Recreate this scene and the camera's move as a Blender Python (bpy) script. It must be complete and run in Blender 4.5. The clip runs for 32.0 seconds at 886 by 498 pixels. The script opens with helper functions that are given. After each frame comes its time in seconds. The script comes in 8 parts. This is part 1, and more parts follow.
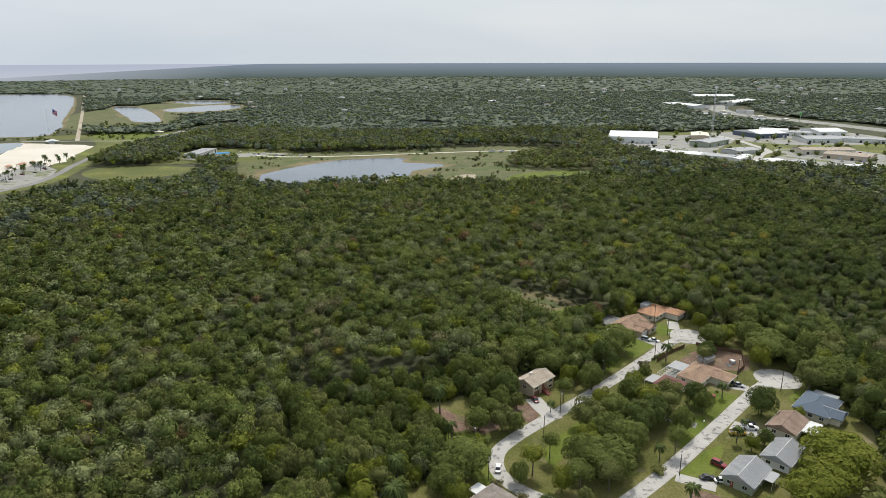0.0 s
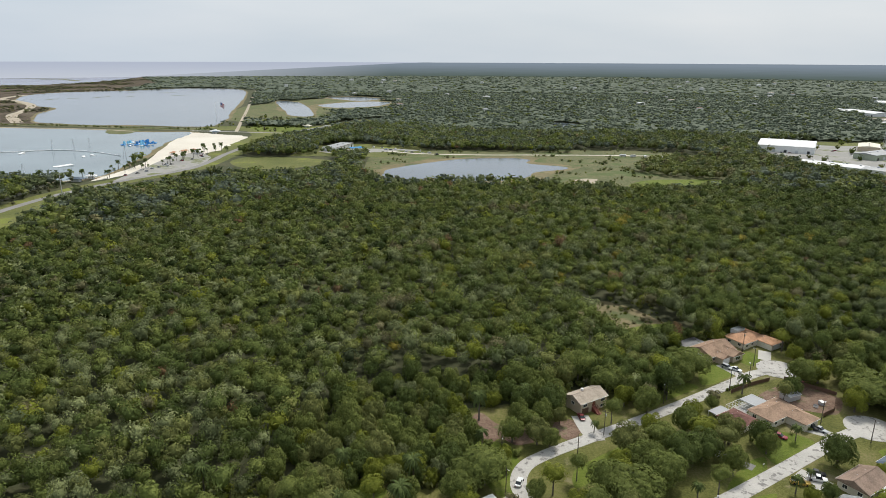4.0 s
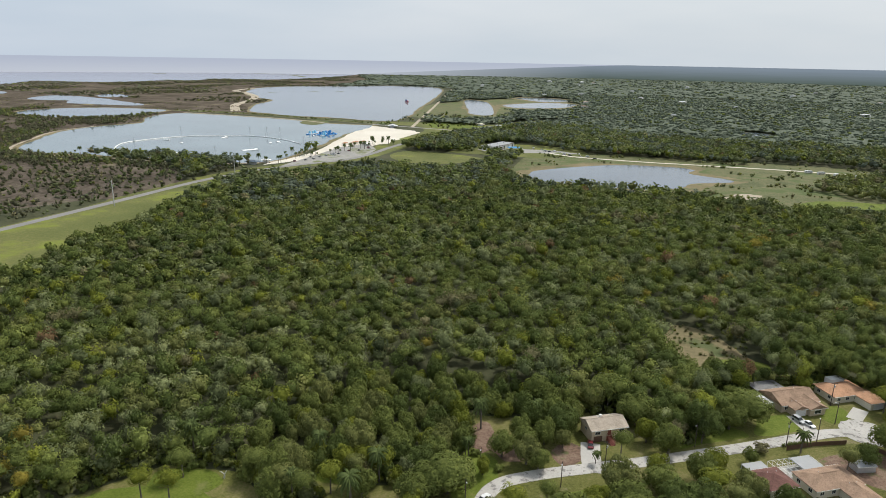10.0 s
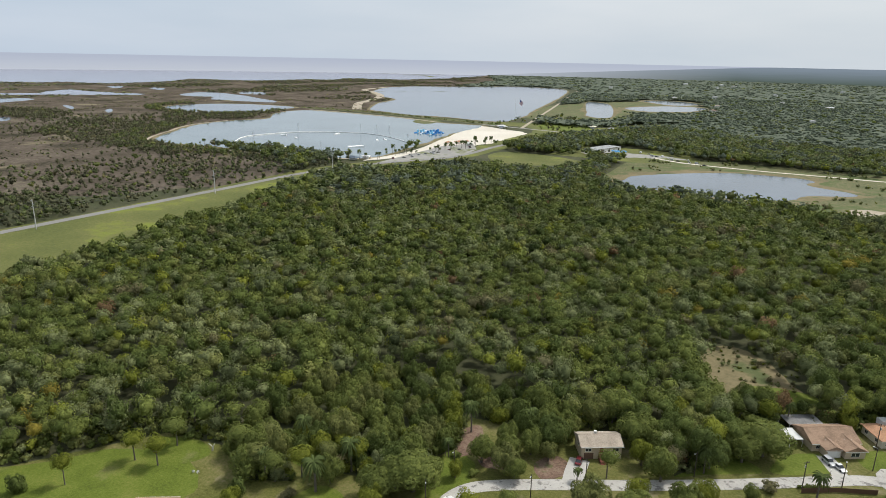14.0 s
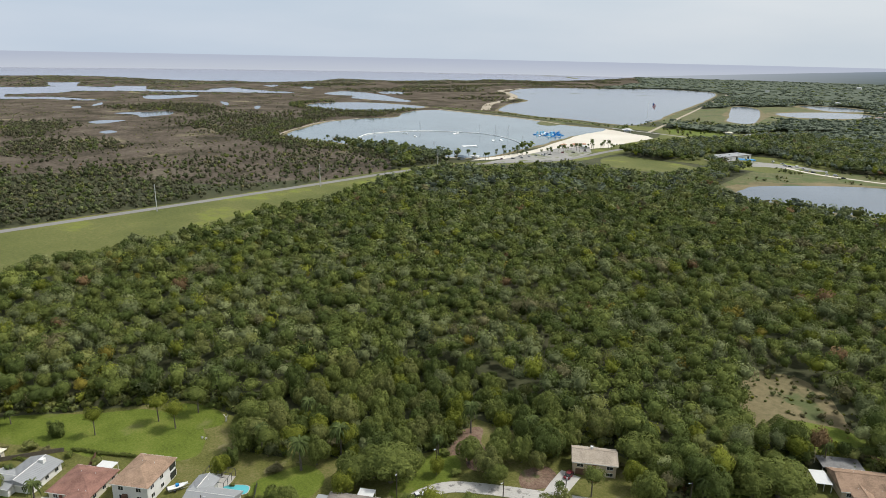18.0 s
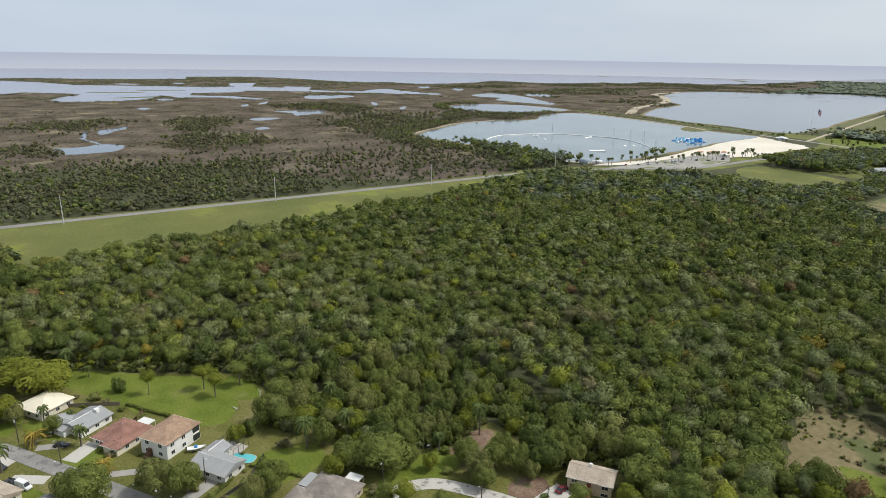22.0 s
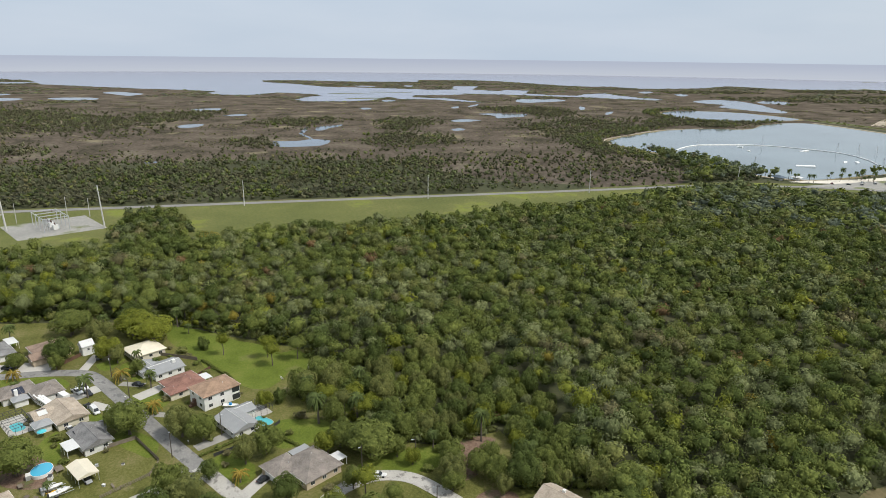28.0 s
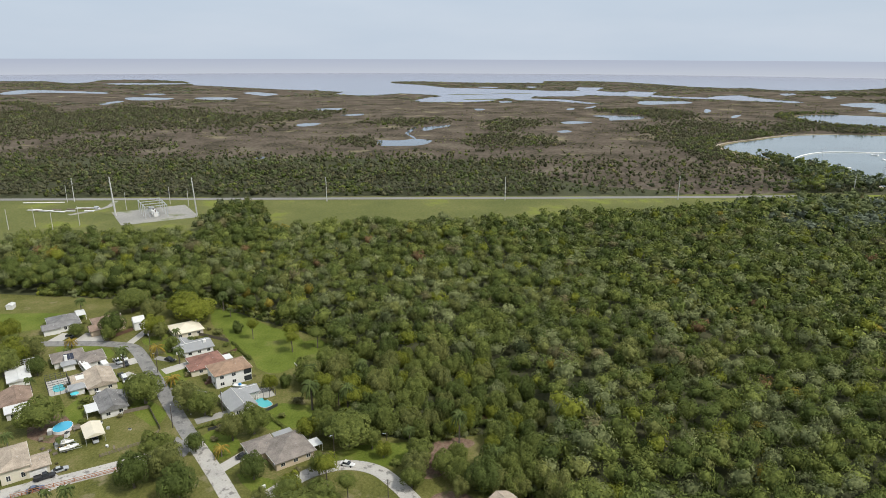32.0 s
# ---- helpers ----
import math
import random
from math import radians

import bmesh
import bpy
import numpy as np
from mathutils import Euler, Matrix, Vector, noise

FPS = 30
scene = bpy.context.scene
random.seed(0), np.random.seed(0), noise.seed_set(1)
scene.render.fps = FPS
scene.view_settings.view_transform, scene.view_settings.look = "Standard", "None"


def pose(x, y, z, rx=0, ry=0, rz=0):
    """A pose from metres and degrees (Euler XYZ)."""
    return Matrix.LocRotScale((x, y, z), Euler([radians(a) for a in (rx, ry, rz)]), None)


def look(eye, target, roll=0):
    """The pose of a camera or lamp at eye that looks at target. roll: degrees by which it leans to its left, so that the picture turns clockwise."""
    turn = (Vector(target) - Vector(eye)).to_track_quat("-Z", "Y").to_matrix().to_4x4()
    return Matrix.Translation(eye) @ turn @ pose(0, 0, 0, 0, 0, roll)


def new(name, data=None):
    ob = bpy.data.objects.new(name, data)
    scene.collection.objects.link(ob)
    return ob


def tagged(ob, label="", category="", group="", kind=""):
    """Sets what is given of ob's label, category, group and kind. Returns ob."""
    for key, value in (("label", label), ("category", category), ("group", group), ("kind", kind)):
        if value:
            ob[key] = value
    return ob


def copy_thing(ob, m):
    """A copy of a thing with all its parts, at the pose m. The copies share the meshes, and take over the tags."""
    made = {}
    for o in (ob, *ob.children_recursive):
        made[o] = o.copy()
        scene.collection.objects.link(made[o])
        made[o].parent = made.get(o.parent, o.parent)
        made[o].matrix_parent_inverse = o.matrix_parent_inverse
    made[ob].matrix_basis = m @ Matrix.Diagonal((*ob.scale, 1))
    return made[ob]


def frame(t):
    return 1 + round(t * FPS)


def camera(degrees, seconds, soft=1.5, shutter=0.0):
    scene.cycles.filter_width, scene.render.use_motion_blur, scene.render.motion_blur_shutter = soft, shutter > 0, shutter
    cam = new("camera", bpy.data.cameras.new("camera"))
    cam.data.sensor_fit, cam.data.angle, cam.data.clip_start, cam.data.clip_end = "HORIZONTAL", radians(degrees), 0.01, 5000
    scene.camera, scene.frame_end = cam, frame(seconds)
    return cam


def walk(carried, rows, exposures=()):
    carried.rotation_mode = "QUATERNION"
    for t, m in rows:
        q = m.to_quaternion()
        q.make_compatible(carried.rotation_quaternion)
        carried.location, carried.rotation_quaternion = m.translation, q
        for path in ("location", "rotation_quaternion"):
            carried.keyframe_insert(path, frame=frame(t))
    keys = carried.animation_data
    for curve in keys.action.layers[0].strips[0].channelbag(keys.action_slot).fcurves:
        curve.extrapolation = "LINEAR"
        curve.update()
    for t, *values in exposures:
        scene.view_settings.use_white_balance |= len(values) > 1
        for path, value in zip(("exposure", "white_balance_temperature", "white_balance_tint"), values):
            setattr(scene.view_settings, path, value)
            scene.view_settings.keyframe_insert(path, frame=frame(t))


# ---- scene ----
# ---- camera and its flight ----
cam = camera(67.85, 32.0, soft=0.5)
FLIGHT = [  # seconds, x, y, z, tilt, roll, heading
    (0, 17.3, 10.1, 120.8, 73.93, -0.15, -10.86),
    (0.5, 20.7, 9.8, 121.1, 73.87, -0.06, -9.33),
    (1, 24.4, 9.5, 121.4, 73.84, -0.01, -7.72),
    (2, 32.4, 8.9, 121.6, 73.84, 0.05, -4.37),
    (3, 41.1, 8.8, 121.7, 73.86, 0.12, -1.03),
    (6, 69.2, 12.1, 121.0, 73.90, 0.57, 8.29),
    (7, 78.8, 14.5, 120.6, 73.90, 0.73, 11.17),
    (8, 88.5, 17.4, 120.3, 73.88, 0.86, 13.98),
    (9, 98.2, 20.9, 119.9, 73.86, 0.95, 16.74),
    (10, 107.7, 24.7, 119.7, 73.84, 1.02, 19.50),
    (11, 117.2, 28.9, 119.4, 73.82, 1.07, 22.27),
    (12, 126.6, 33.5, 119.3, 73.79, 1.10, 25.08),
    (13, 135.8, 38.4, 119.2, 73.76, 1.13, 27.93),
    (14, 144.8, 43.5, 119.2, 73.73, 1.16, 30.85),
    (17, 170.8, 61.1, 119.4, 73.62, 1.20, 40.06),
    (18, 179.0, 67.7, 119.6, 73.59, 1.18, 43.30),
    (19, 186.9, 74.8, 119.8, 73.57, 1.15, 46.62),
    (20, 194.4, 82.3, 120.0, 73.55, 1.10, 50.00),
    (21, 201.6, 90.3, 120.2, 73.54, 1.04, 53.44),
    (22, 208.3, 98.8, 120.4, 73.54, 0.96, 56.90),
    (23, 214.5, 107.8, 120.6, 73.56, 0.89, 60.37),
    (24, 220.2, 117.1, 120.8, 73.57, 0.82, 63.81),
    (25, 225.2, 126.9, 120.9, 73.59, 0.77, 67.18),
    (28, 236.2, 157.9, 121.1, 73.61, 0.65, 76.71),
    (29, 238.6, 168.6, 121.2, 73.59, 0.57, 79.65),
    (30, 240.5, 179.5, 121.2, 73.57, 0.44, 82.50),
    (31, 242.1, 190.7, 121.3, 73.57, 0.28, 85.31),
    (32, 243.6, 202.4, 121.5, 73.62, 0.20, 88.11),
]
walk(cam, [(t, pose(x, y, z, 0, 0, h) @ pose(0, 0, 0, tilt) @ pose(0, 0, 0, 0, 0, roll)) for t, x, y, z, tilt, roll, h in FLIGHT])

# ---- sky and sun ----
SUN_FROM = Vector((0.35, 0.62, 1.0)).normalized()
world = bpy.data.worlds.new("hazy_sky")
scene.world = world
world.use_nodes = True
wn, wl = world.node_tree.nodes, world.node_tree.links
sky = wn.new("ShaderNodeTexSky")
sky.sky_type, sky.sun_disc = "NISHITA", False
sky.sun_elevation, sky.sun_rotation = math.asin(SUN_FROM.z), math.atan2(SUN_FROM.x, SUN_FROM.y)
sky.air_density, sky.dust_density, sky.ozone_density = 1.0, 4.0, 1.0
dim = wn.new("ShaderNodeVectorMath")
dim.operation = "SCALE"
dim.inputs["Scale"].default_value = 0.10
wl.new(sky.outputs[0], dim.inputs[0])
coords = wn.new("ShaderNodeTexCoord")
stretch = wn.new("ShaderNodeMapping")
stretch.inputs["Scale"].default_value = (1, 1, 5)
wl.new(coords.outputs["Generated"], stretch.inputs[0])
cloud = wn.new("ShaderNodeTexNoise")
cloud.inputs["Scale"].default_value, cloud.inputs["Detail"].default_value = 2.2, 4
wl.new(stretch.outputs[0], cloud.inputs["Vector"])
cloud_ramp = wn.new("ShaderNodeValToRGB")
cloud_ramp.color_ramp.elements[0].position, cloud_ramp.color_ramp.elements[1].position = 0.3, 0.75
cloud_ramp.color_ramp.elements[0].color = (0.575, 0.668, 0.765, 1)
cloud_ramp.color_ramp.elements[1].color = (0.70, 0.765, 0.835, 1)
wl.new(cloud.outputs[0], cloud_ramp.inputs[0])
veil = wn.new("ShaderNodeMix")
veil.data_type = "RGBA"
veil.inputs[0].default_value = 0.86
wl.new(dim.outputs[0], veil.inputs[6])
wl.new(cloud_ramp.outputs[0], veil.inputs[7])
to_sun = wn.new("ShaderNodeVectorMath")
to_sun.operation = "DOT_PRODUCT"
to_sun.inputs[1].default_value = SUN_FROM
wl.new(coords.outputs["Generated"], to_sun.inputs[0])
glow_ramp = wn.new("ShaderNodeValToRGB")
glow_ramp.color_ramp.elements[0].position, glow_ramp.color_ramp.elements[1].position = 0.0, 0.55
glow_ramp.color_ramp.elements[0].color, glow_ramp.color_ramp.elements[1].color = (0.86, 0.88, 0.92, 1), (1, 0.965, 0.925, 1)
wl.new(to_sun.outputs["Value"], glow_ramp.inputs[0])
glow = wn.new("ShaderNodeMix")
glow.data_type, glow.blend_type = "RGBA", "MULTIPLY"
glow.inputs[0].default_value = 1.0
wl.new(veil.outputs[2], glow.inputs[6])
wl.new(glow_ramp.outputs[0], glow.inputs[7])
wl.new(glow.outputs[2], wn["Background"].inputs[0])
wn["Background"].inputs[1].default_value = 1.14
sun = new("sun", bpy.data.lights.new("sun", "SUN"))
sun.data.energy, sun.data.angle, sun.data.color = 3.3, radians(7), (1.0, 0.975, 0.92)
sun.matrix_world = look((0, 0, 300), Vector((0, 0, 300)) - SUN_FROM)


# ---- materials ----
def material(name, rough=0.85, metal=0.0, spec=0.3):
    m = bpy.data.materials.new(name)
    m.use_nodes = True
    b = m.node_tree.nodes["Principled BSDF"]
    b.inputs["Roughness"].default_value = rough
    b.inputs["Metallic"].default_value = metal
    b.inputs["Specular IOR Level"].default_value = spec
    return m, m.node_tree.nodes, m.node_tree.links, b


def rgba(c):
    return (c[0], c[1], c[2], 1)


def ramp_node(n, stops):
    r = n.new("ShaderNodeValToRGB")
    e = r.color_ramp.elements
    while len(e) < len(stops):
        e.new(0.5)
    for k, (p, c) in zip(e, stops):
        k.position, k.color = p, rgba(c)
    return r


def noise_node(n, l, vec, scale, detail=4, rough=0.55):
    t = n.new("ShaderNodeTexNoise")
    t.inputs["Scale"].default_value, t.inputs["Detail"].default_value = scale, detail
    t.inputs["Roughness"].default_value = rough
    l.new(vec, t.inputs["Vector"])
    return t


def mix_node(n, l, fac, a, b, blend="MIX"):
    x = n.new("ShaderNodeMix")
    x.data_type, x.blend_type = "RGBA", blend
    for i, v in ((0, fac), (6, a), (7, b)):
        if isinstance(v, (int, float)):
            x.inputs[i].default_value = v
        elif isinstance(v, tuple):
            x.inputs[i].default_value = rgba(v)
        else:
            l.new(v, x.inputs[i])
    return x.outputs[2]


def surface(name, stops, big, small, rough=0.9, spec=0.2, metal=0.0, bump=0.0, bump_scale=None, patch=None, patch_scale=1.0, patch_at=(0.5, 0.62)):
    """Two scales of mottling between the stops' colours, optional patches of another colour and relief."""
    m, n, l, b = material(name, rough, metal, spec)
    geo = n.new("ShaderNodeTexCoord").outputs["Object"]
    f1, f2 = noise_node(n, l, geo, big, 5), noise_node(n, l, geo, small, 6, 0.7)
    add = n.new("ShaderNodeMath")
    add.operation = "MULTIPLY_ADD"
    add.inputs[1].default_value = 0.5
    half = n.new("ShaderNodeMath")
    half.operation = "MULTIPLY"
    half.inputs[1].default_value = 0.5
    l.new(f2.outputs[0], half.inputs[0])
    l.new(f1.outputs[0], add.inputs[0])
    l.new(half.outputs[0], add.inputs[2])
    r = ramp_node(n, stops)
    l.new(add.outputs[0], r.inputs[0])
    out = r.outputs[0]
    if patch:
        f3 = noise_node(n, l, geo, patch_scale, 6, 0.6)
        pr = ramp_node(n, [(patch_at[0], (0, 0, 0)), (patch_at[1], (1, 1, 1))])
        l.new(f3.outputs[0], pr.inputs[0])
        out = mix_node(n, l, pr.outputs[0], out, patch)
    l.new(out, b.inputs["Base Color"])
    if bump:
        f4 = noise_node(n, l, geo, bump_scale or small * 2, 5, 0.65)
        bp = n.new("ShaderNodeBump")
        bp.inputs["Strength"].default_value, bp.inputs["Distance"].default_value = bump, 0.3
        l.new(f4.outputs[0], bp.inputs["Height"])
        l.new(bp.outputs[0], b.inputs["Normal"])
    return m


def water(name, deep, rough=0.12):
    m, n, l, b = material(name, rough, 0, 0.5)
    b.inputs["IOR"].default_value = 1.33
    geo = n.new("ShaderNodeTexCoord").outputs["Object"]
    f = noise_node(n, l, geo, 0.012, 4)
    r = ramp_node(n, [(0.35, tuple(c * 0.85 for c in deep)), (0.65, tuple(c * 1.15 for c in deep))])
    l.new(f.outputs[0], r.inputs[0])
    l.new(r.outputs[0], b.inputs["Base Color"])
    w = noise_node(n, l, geo, 0.35, 3)
    bp = n.new("ShaderNodeBump")
    bp.inputs["Strength"].default_value, bp.inputs["Distance"].default_value = 0.12, 0.2
    l.new(w.outputs[0], bp.inputs["Height"])
    l.new(bp.outputs[0], b.inputs["Normal"])
    return m


def foliage(name, dark, light, calm=False):
    """Leaf clumps: a shade for each tree between dark and light, small changes from clump to clump, slow drifts over the wood."""
    m, n, l, b = material(name, 0.7, 0, 0.07)
    geo = n.new("ShaderNodeNewGeometry")
    tint = n.new("ShaderNodeAttribute")
    tint.attribute_name = "tint"
    info = n.new("ShaderNodeObjectInfo")

    def add(a, k, c):
        x = n.new("ShaderNodeMath")
        x.operation = "MULTIPLY_ADD"
        x.inputs[1].default_value = k
        l.new(a, x.inputs[0])
        if isinstance(c, float):
            x.inputs[2].default_value = c
        else:
            l.new(c, x.inputs[2])
        return x.outputs[0]
    shade = add(geo.outputs["Random Per Island"], 0.12 if calm else 0.16, 0.43)
    shade = add(tint.outputs["Fac"], 0.38, shade)
    shade = add(info.outputs["Random"], 0.16, shade)
    r = ramp_node(n, [(0.0, tuple(0.72 * c for c in dark)), (0.5, tuple(0.5 * (p + q) for p, q in zip(dark, light))), (1.0, tuple(1.12 * c for c in light))])
    l.new(shade, r.inputs[0])
    f = noise_node(n, l, geo.outputs["Position"], 0.03, 3)
    vr = ramp_node(n, [(0.3, (0.86, 0.88, 0.86)), (0.7, (1.16, 1.14, 1.12))])
    l.new(f.outputs[0], vr.inputs[0])
    out = mix_node(n, l, 1.0, r.outputs[0], vr.outputs[0], "MULTIPLY")
    fine = noise_node(n, l, geo.outputs["Position"], 0.8, 6, 0.75)
    fr = ramp_node(n, [(0.38, (0.70, 0.72, 0.70)), (0.51, (1.0, 1.0, 1.0)), (0.63, (1.36, 1.34, 1.28))])
    l.new(fine.outputs[0], fr.inputs[0])
    out = mix_node(n, l, 1.0, out, fr.outputs[0], "MULTIPLY")
    l.new(out, b.inputs["Base Color"])
    tr = n.new("ShaderNodeBsdfTranslucent")
    l.new(out, tr.inputs[0])
    ms = n.new("ShaderNodeMixShader")
    ms.inputs[0].default_value = 0.24
    l.new(b.outputs[0], ms.inputs[1])
    l.new(tr.outputs[0], ms.inputs[2])
    l.new(ms.outputs[0], n["Material Output"].inputs[0])
    return m


M = {
    "ground": surface("woodland_floor", [(0.3, (0.030, 0.036, 0.008)), (0.5, (0.06, 0.065, 0.03)), (0.7, (0.10, 0.09, 0.05))], 0.02, 0.4, bump=0.5, bump_scale=0.5),
    "far_ground": surface("far_wood_floor", [(0.3, (0.020, 0.030, 0.014)), (0.7, (0.05, 0.06, 0.028))], 0.004, 0.05),
    "marsh": surface("marsh_grass", [(0.37, (0.034, 0.034, 0.022)), (0.43, (0.068, 0.060, 0.043)), (0.50, (0.105, 0.085, 0.068)), (0.56, (0.132, 0.110, 0.086)), (0.64, (0.175, 0.158, 0.108))], 0.018, 0.19, spec=0.0, patch=(0.225, 0.195, 0.125), patch_scale=0.011, patch_at=(0.60, 0.70), bump=0.8, bump_scale=0.25),
    "lawn": surface("mown_lawn", [(0.38, (0.070, 0.094, 0.012)), (0.5, (0.112, 0.146, 0.019)), (0.62, (0.165, 0.178, 0.038))], 0.07, 1.3, patch=(0.19, 0.175, 0.075), patch_scale=0.06, patch_at=(0.60, 0.74), bump=0.8, bump_scale=2.5),
    "yard": surface("worn_yard_grass", [(0.38, (0.066, 0.074, 0.016)), (0.5, (0.122, 0.123, 0.031)), (0.62, (0.190, 0.165, 0.072))], 0.06, 1.1, patch=(0.24, 0.20, 0.125), patch_scale=0.09, patch_at=(0.60, 0.72), bump=0.8, bump_scale=2.5),
    "verge": surface("verge_grass", [(0.36, (0.080, 0.094, 0.026)), (0.5, (0.120, 0.129, 0.036)), (0.64, (0.172, 0.158, 0.060))], 0.02, 0.45, patch=(0.17, 0.20, 0.03), patch_scale=0.02, patch_at=(0.56, 0.66), bump=0.6, bump_scale=2),
    "dirt": surface("pine_straw_dirt", [(0.36, (0.085, 0.058, 0.040)), (0.5, (0.165, 0.105, 0.075)), (0.64, (0.24, 0.175, 0.125))], 0.15, 1.2, patch=(0.11, 0.12, 0.045), patch_scale=0.16, patch_at=(0.56, 0.66), bump=0.6, bump_scale=2),
    "sand": surface("white_sand", [(0.3, (0.50, 0.45, 0.37)), (0.5, (0.62, 0.57, 0.48)), (0.7, (0.70, 0.66, 0.58))], 0.012, 0.3, bump=0.3),
    "tan_sand": surface("tan_sand", [(0.3, (0.27, 0.225, 0.165)), (0.5, (0.38, 0.325, 0.245)), (0.7, (0.47, 0.415, 0.33))], 0.03, 0.3, bump=0.3, patch=(0.16, 0.155, 0.085), patch_scale=0.05, patch_at=(0.58, 0.66)),
    "road": surface("worn_asphalt", [(0.3, (0.15, 0.146, 0.14)), (0.5, (0.22, 0.213, 0.20)), (0.7, (0.31, 0.30, 0.28))], 0.12, 1.6, patch=(0.15, 0.146, 0.14), patch_scale=0.34, patch_at=(0.54, 0.62)),
    "road_old": surface("patched_pale_asphalt", [(0.3, (0.30, 0.285, 0.26)), (0.5, (0.42, 0.40, 0.365)), (0.7, (0.52, 0.49, 0.45))], 0.12, 1.6, patch=(0.20, 0.19, 0.175), patch_scale=0.42, patch_at=(0.54, 0.62)),
    "concrete": surface("concrete", [(0.3, (0.36, 0.34, 0.31)), (0.6, (0.46, 0.44, 0.40)), (0.75, (0.52, 0.50, 0.46))], 0.15, 1.4),
    "highway": surface("highway_asphalt", [(0.3, (0.19, 0.18, 0.175)), (0.7, (0.27, 0.26, 0.25))], 0.03, 0.5),
    "reeds": surface("dry_reed_bed", [(0.38, (0.060, 0.080, 0.028)), (0.5, (0.125, 0.125, 0.055)), (0.62, (0.225, 0.180, 0.100))], 0.025, 0.3, patch=(0.085, 0.11, 0.035), patch_scale=0.025, patch_at=(0.5, 0.6), bump=0.6, bump_scale=1),
    "rushes": surface("brown_rushes", [(0.36, (0.105, 0.095, 0.045)), (0.5, (0.175, 0.145, 0.075)), (0.64, (0.25, 0.195, 0.11))], 0.03, 0.4, patch=(0.09, 0.105, 0.04), patch_scale=0.04, patch_at=(0.55, 0.63), bump=0.6, bump_scale=1),
    "lot": surface("gravel_lot", [(0.3, (0.21, 0.205, 0.19)), (0.5, (0.29, 0.28, 0.255)), (0.7, (0.40, 0.38, 0.345))], 0.03, 0.4, patch=(0.15, 0.165, 0.075), patch_scale=0.03, patch_at=(0.55, 0.62)),
    "lake": water("lake_water", (0.10, 0.125, 0.155)),
    "park_lake": water("park_lake_water", (0.155, 0.195, 0.205)),
    "sea": water("sea_water", (0.20, 0.215, 0.27), 0.2),
}
SPECIES = [
    foliage("oak_leaves", (0.073, 0.092, 0.024), (0.180, 0.206, 0.055)),
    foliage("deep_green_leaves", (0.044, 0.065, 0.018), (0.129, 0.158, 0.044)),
    foliage("grey_green_leaves", (0.093, 0.110, 0.048), (0.217, 0.238, 0.106)),
    foliage("yellow_green_leaves", (0.093, 0.110, 0.015), (0.208, 0.226, 0.036)),
    foliage("olive_leaves", (0.086, 0.096, 0.031), (0.200, 0.211, 0.069)),
    foliage("russet_leaves", (0.118, 0.078, 0.040), (0.221, 0.141, 0.072)),
    foliage("pine_needles", (0.064, 0.080, 0.037), (0.154, 0.176, 0.077)),
    foliage("scrub_leaves", (0.093, 0.089, 0.043), (0.210, 0.190, 0.096)),
    foliage("hammock_leaves", (0.073, 0.074, 0.043), (0.146, 0.143, 0.083), True),
    # far wood: distance haze is put into the leaf colour, paler and bluer
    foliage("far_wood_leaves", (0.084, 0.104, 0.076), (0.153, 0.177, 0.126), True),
    foliage("golden_leaves", (0.145, 0.119, 0.023), (0.270, 0.222, 0.044)),
]
BARK = surface("grey_bark", [(0.3, (0.09, 0.075, 0.06)), (0.7, (0.20, 0.175, 0.15))], 1.0, 6.0, bump=0.5)


# ---- tools for building ----
def link_mesh(name, verts, faces, mats, parent=None, index=None, smooth=False):
    """A mesh object from arrays: faces is an (n, 3) or (n, 4) array, or a list of tuples."""
    me = bpy.data.meshes.new(name)
    verts = np.asarray(verts, np.float32)
    if isinstance(faces, np.ndarray):
        k = faces.shape[1]
        me.vertices.add(len(verts))
        me.vertices.foreach_set("co", verts.ravel())
        me.loops.add(faces.size)
        me.loops.foreach_set("vertex_index", faces.astype(np.int32).ravel())
        me.polygons.add(len(faces))
        me.polygons.foreach_set("loop_start", np.arange(0, faces.size, k, dtype=np.int32))
        me.update(calc_edges=True)
    else:
        me.from_pydata([tuple(v) for v in verts], [], faces)
    for m in mats if isinstance(mats, (list, tuple)) else [mats]:
        me.materials.append(m)
    if index is not None:
        me.polygons.foreach_set("material_index", np.asarray(index, np.int32))
    if smooth:
        me.polygons.foreach_set("use_smooth", np.ones(len(me.polygons), bool))
    ob = new(name, me)
    if parent:
        ob.parent = parent
    return ob


def inside(poly, pts):
    """Which of the points (n, 2) lie in the outline."""
    poly, hit = np.asarray(poly, float), np.zeros(len(pts), bool)
    x, y = pts[:, 0], pts[:, 1]
    for (x1, y1), (x2, y2) in zip(poly, np.roll(poly, -1, 0)):
        if y1 != y2:
            hit ^= ((y1 > y) != (y2 > y)) & (x < (x2 - x1) * (y - y1) / (y2 - y1) + x1)
    return hit


def curve_through(pts, closed=True, steps=6):
    """A smooth line through a few points."""
    p, out = np.asarray(pts, float), []
    n = len(p)
    for i in range(n if closed else n - 1):
        a, b, c, d = (p[(i + k) % n] if closed else p[min(max(i + k, 0), n - 1)] for k in (-1, 0, 1, 2))
        for s in np.arange(steps) / steps:
            out.append(0.5 * (2 * b + (c - a) * s + (2 * a - 5 * b + 4 * c - d) * s**2 + (3 * b - a - 3 * c + d) * s**3))
    if not closed:
        out.append(p[-1])
    return np.array(out)


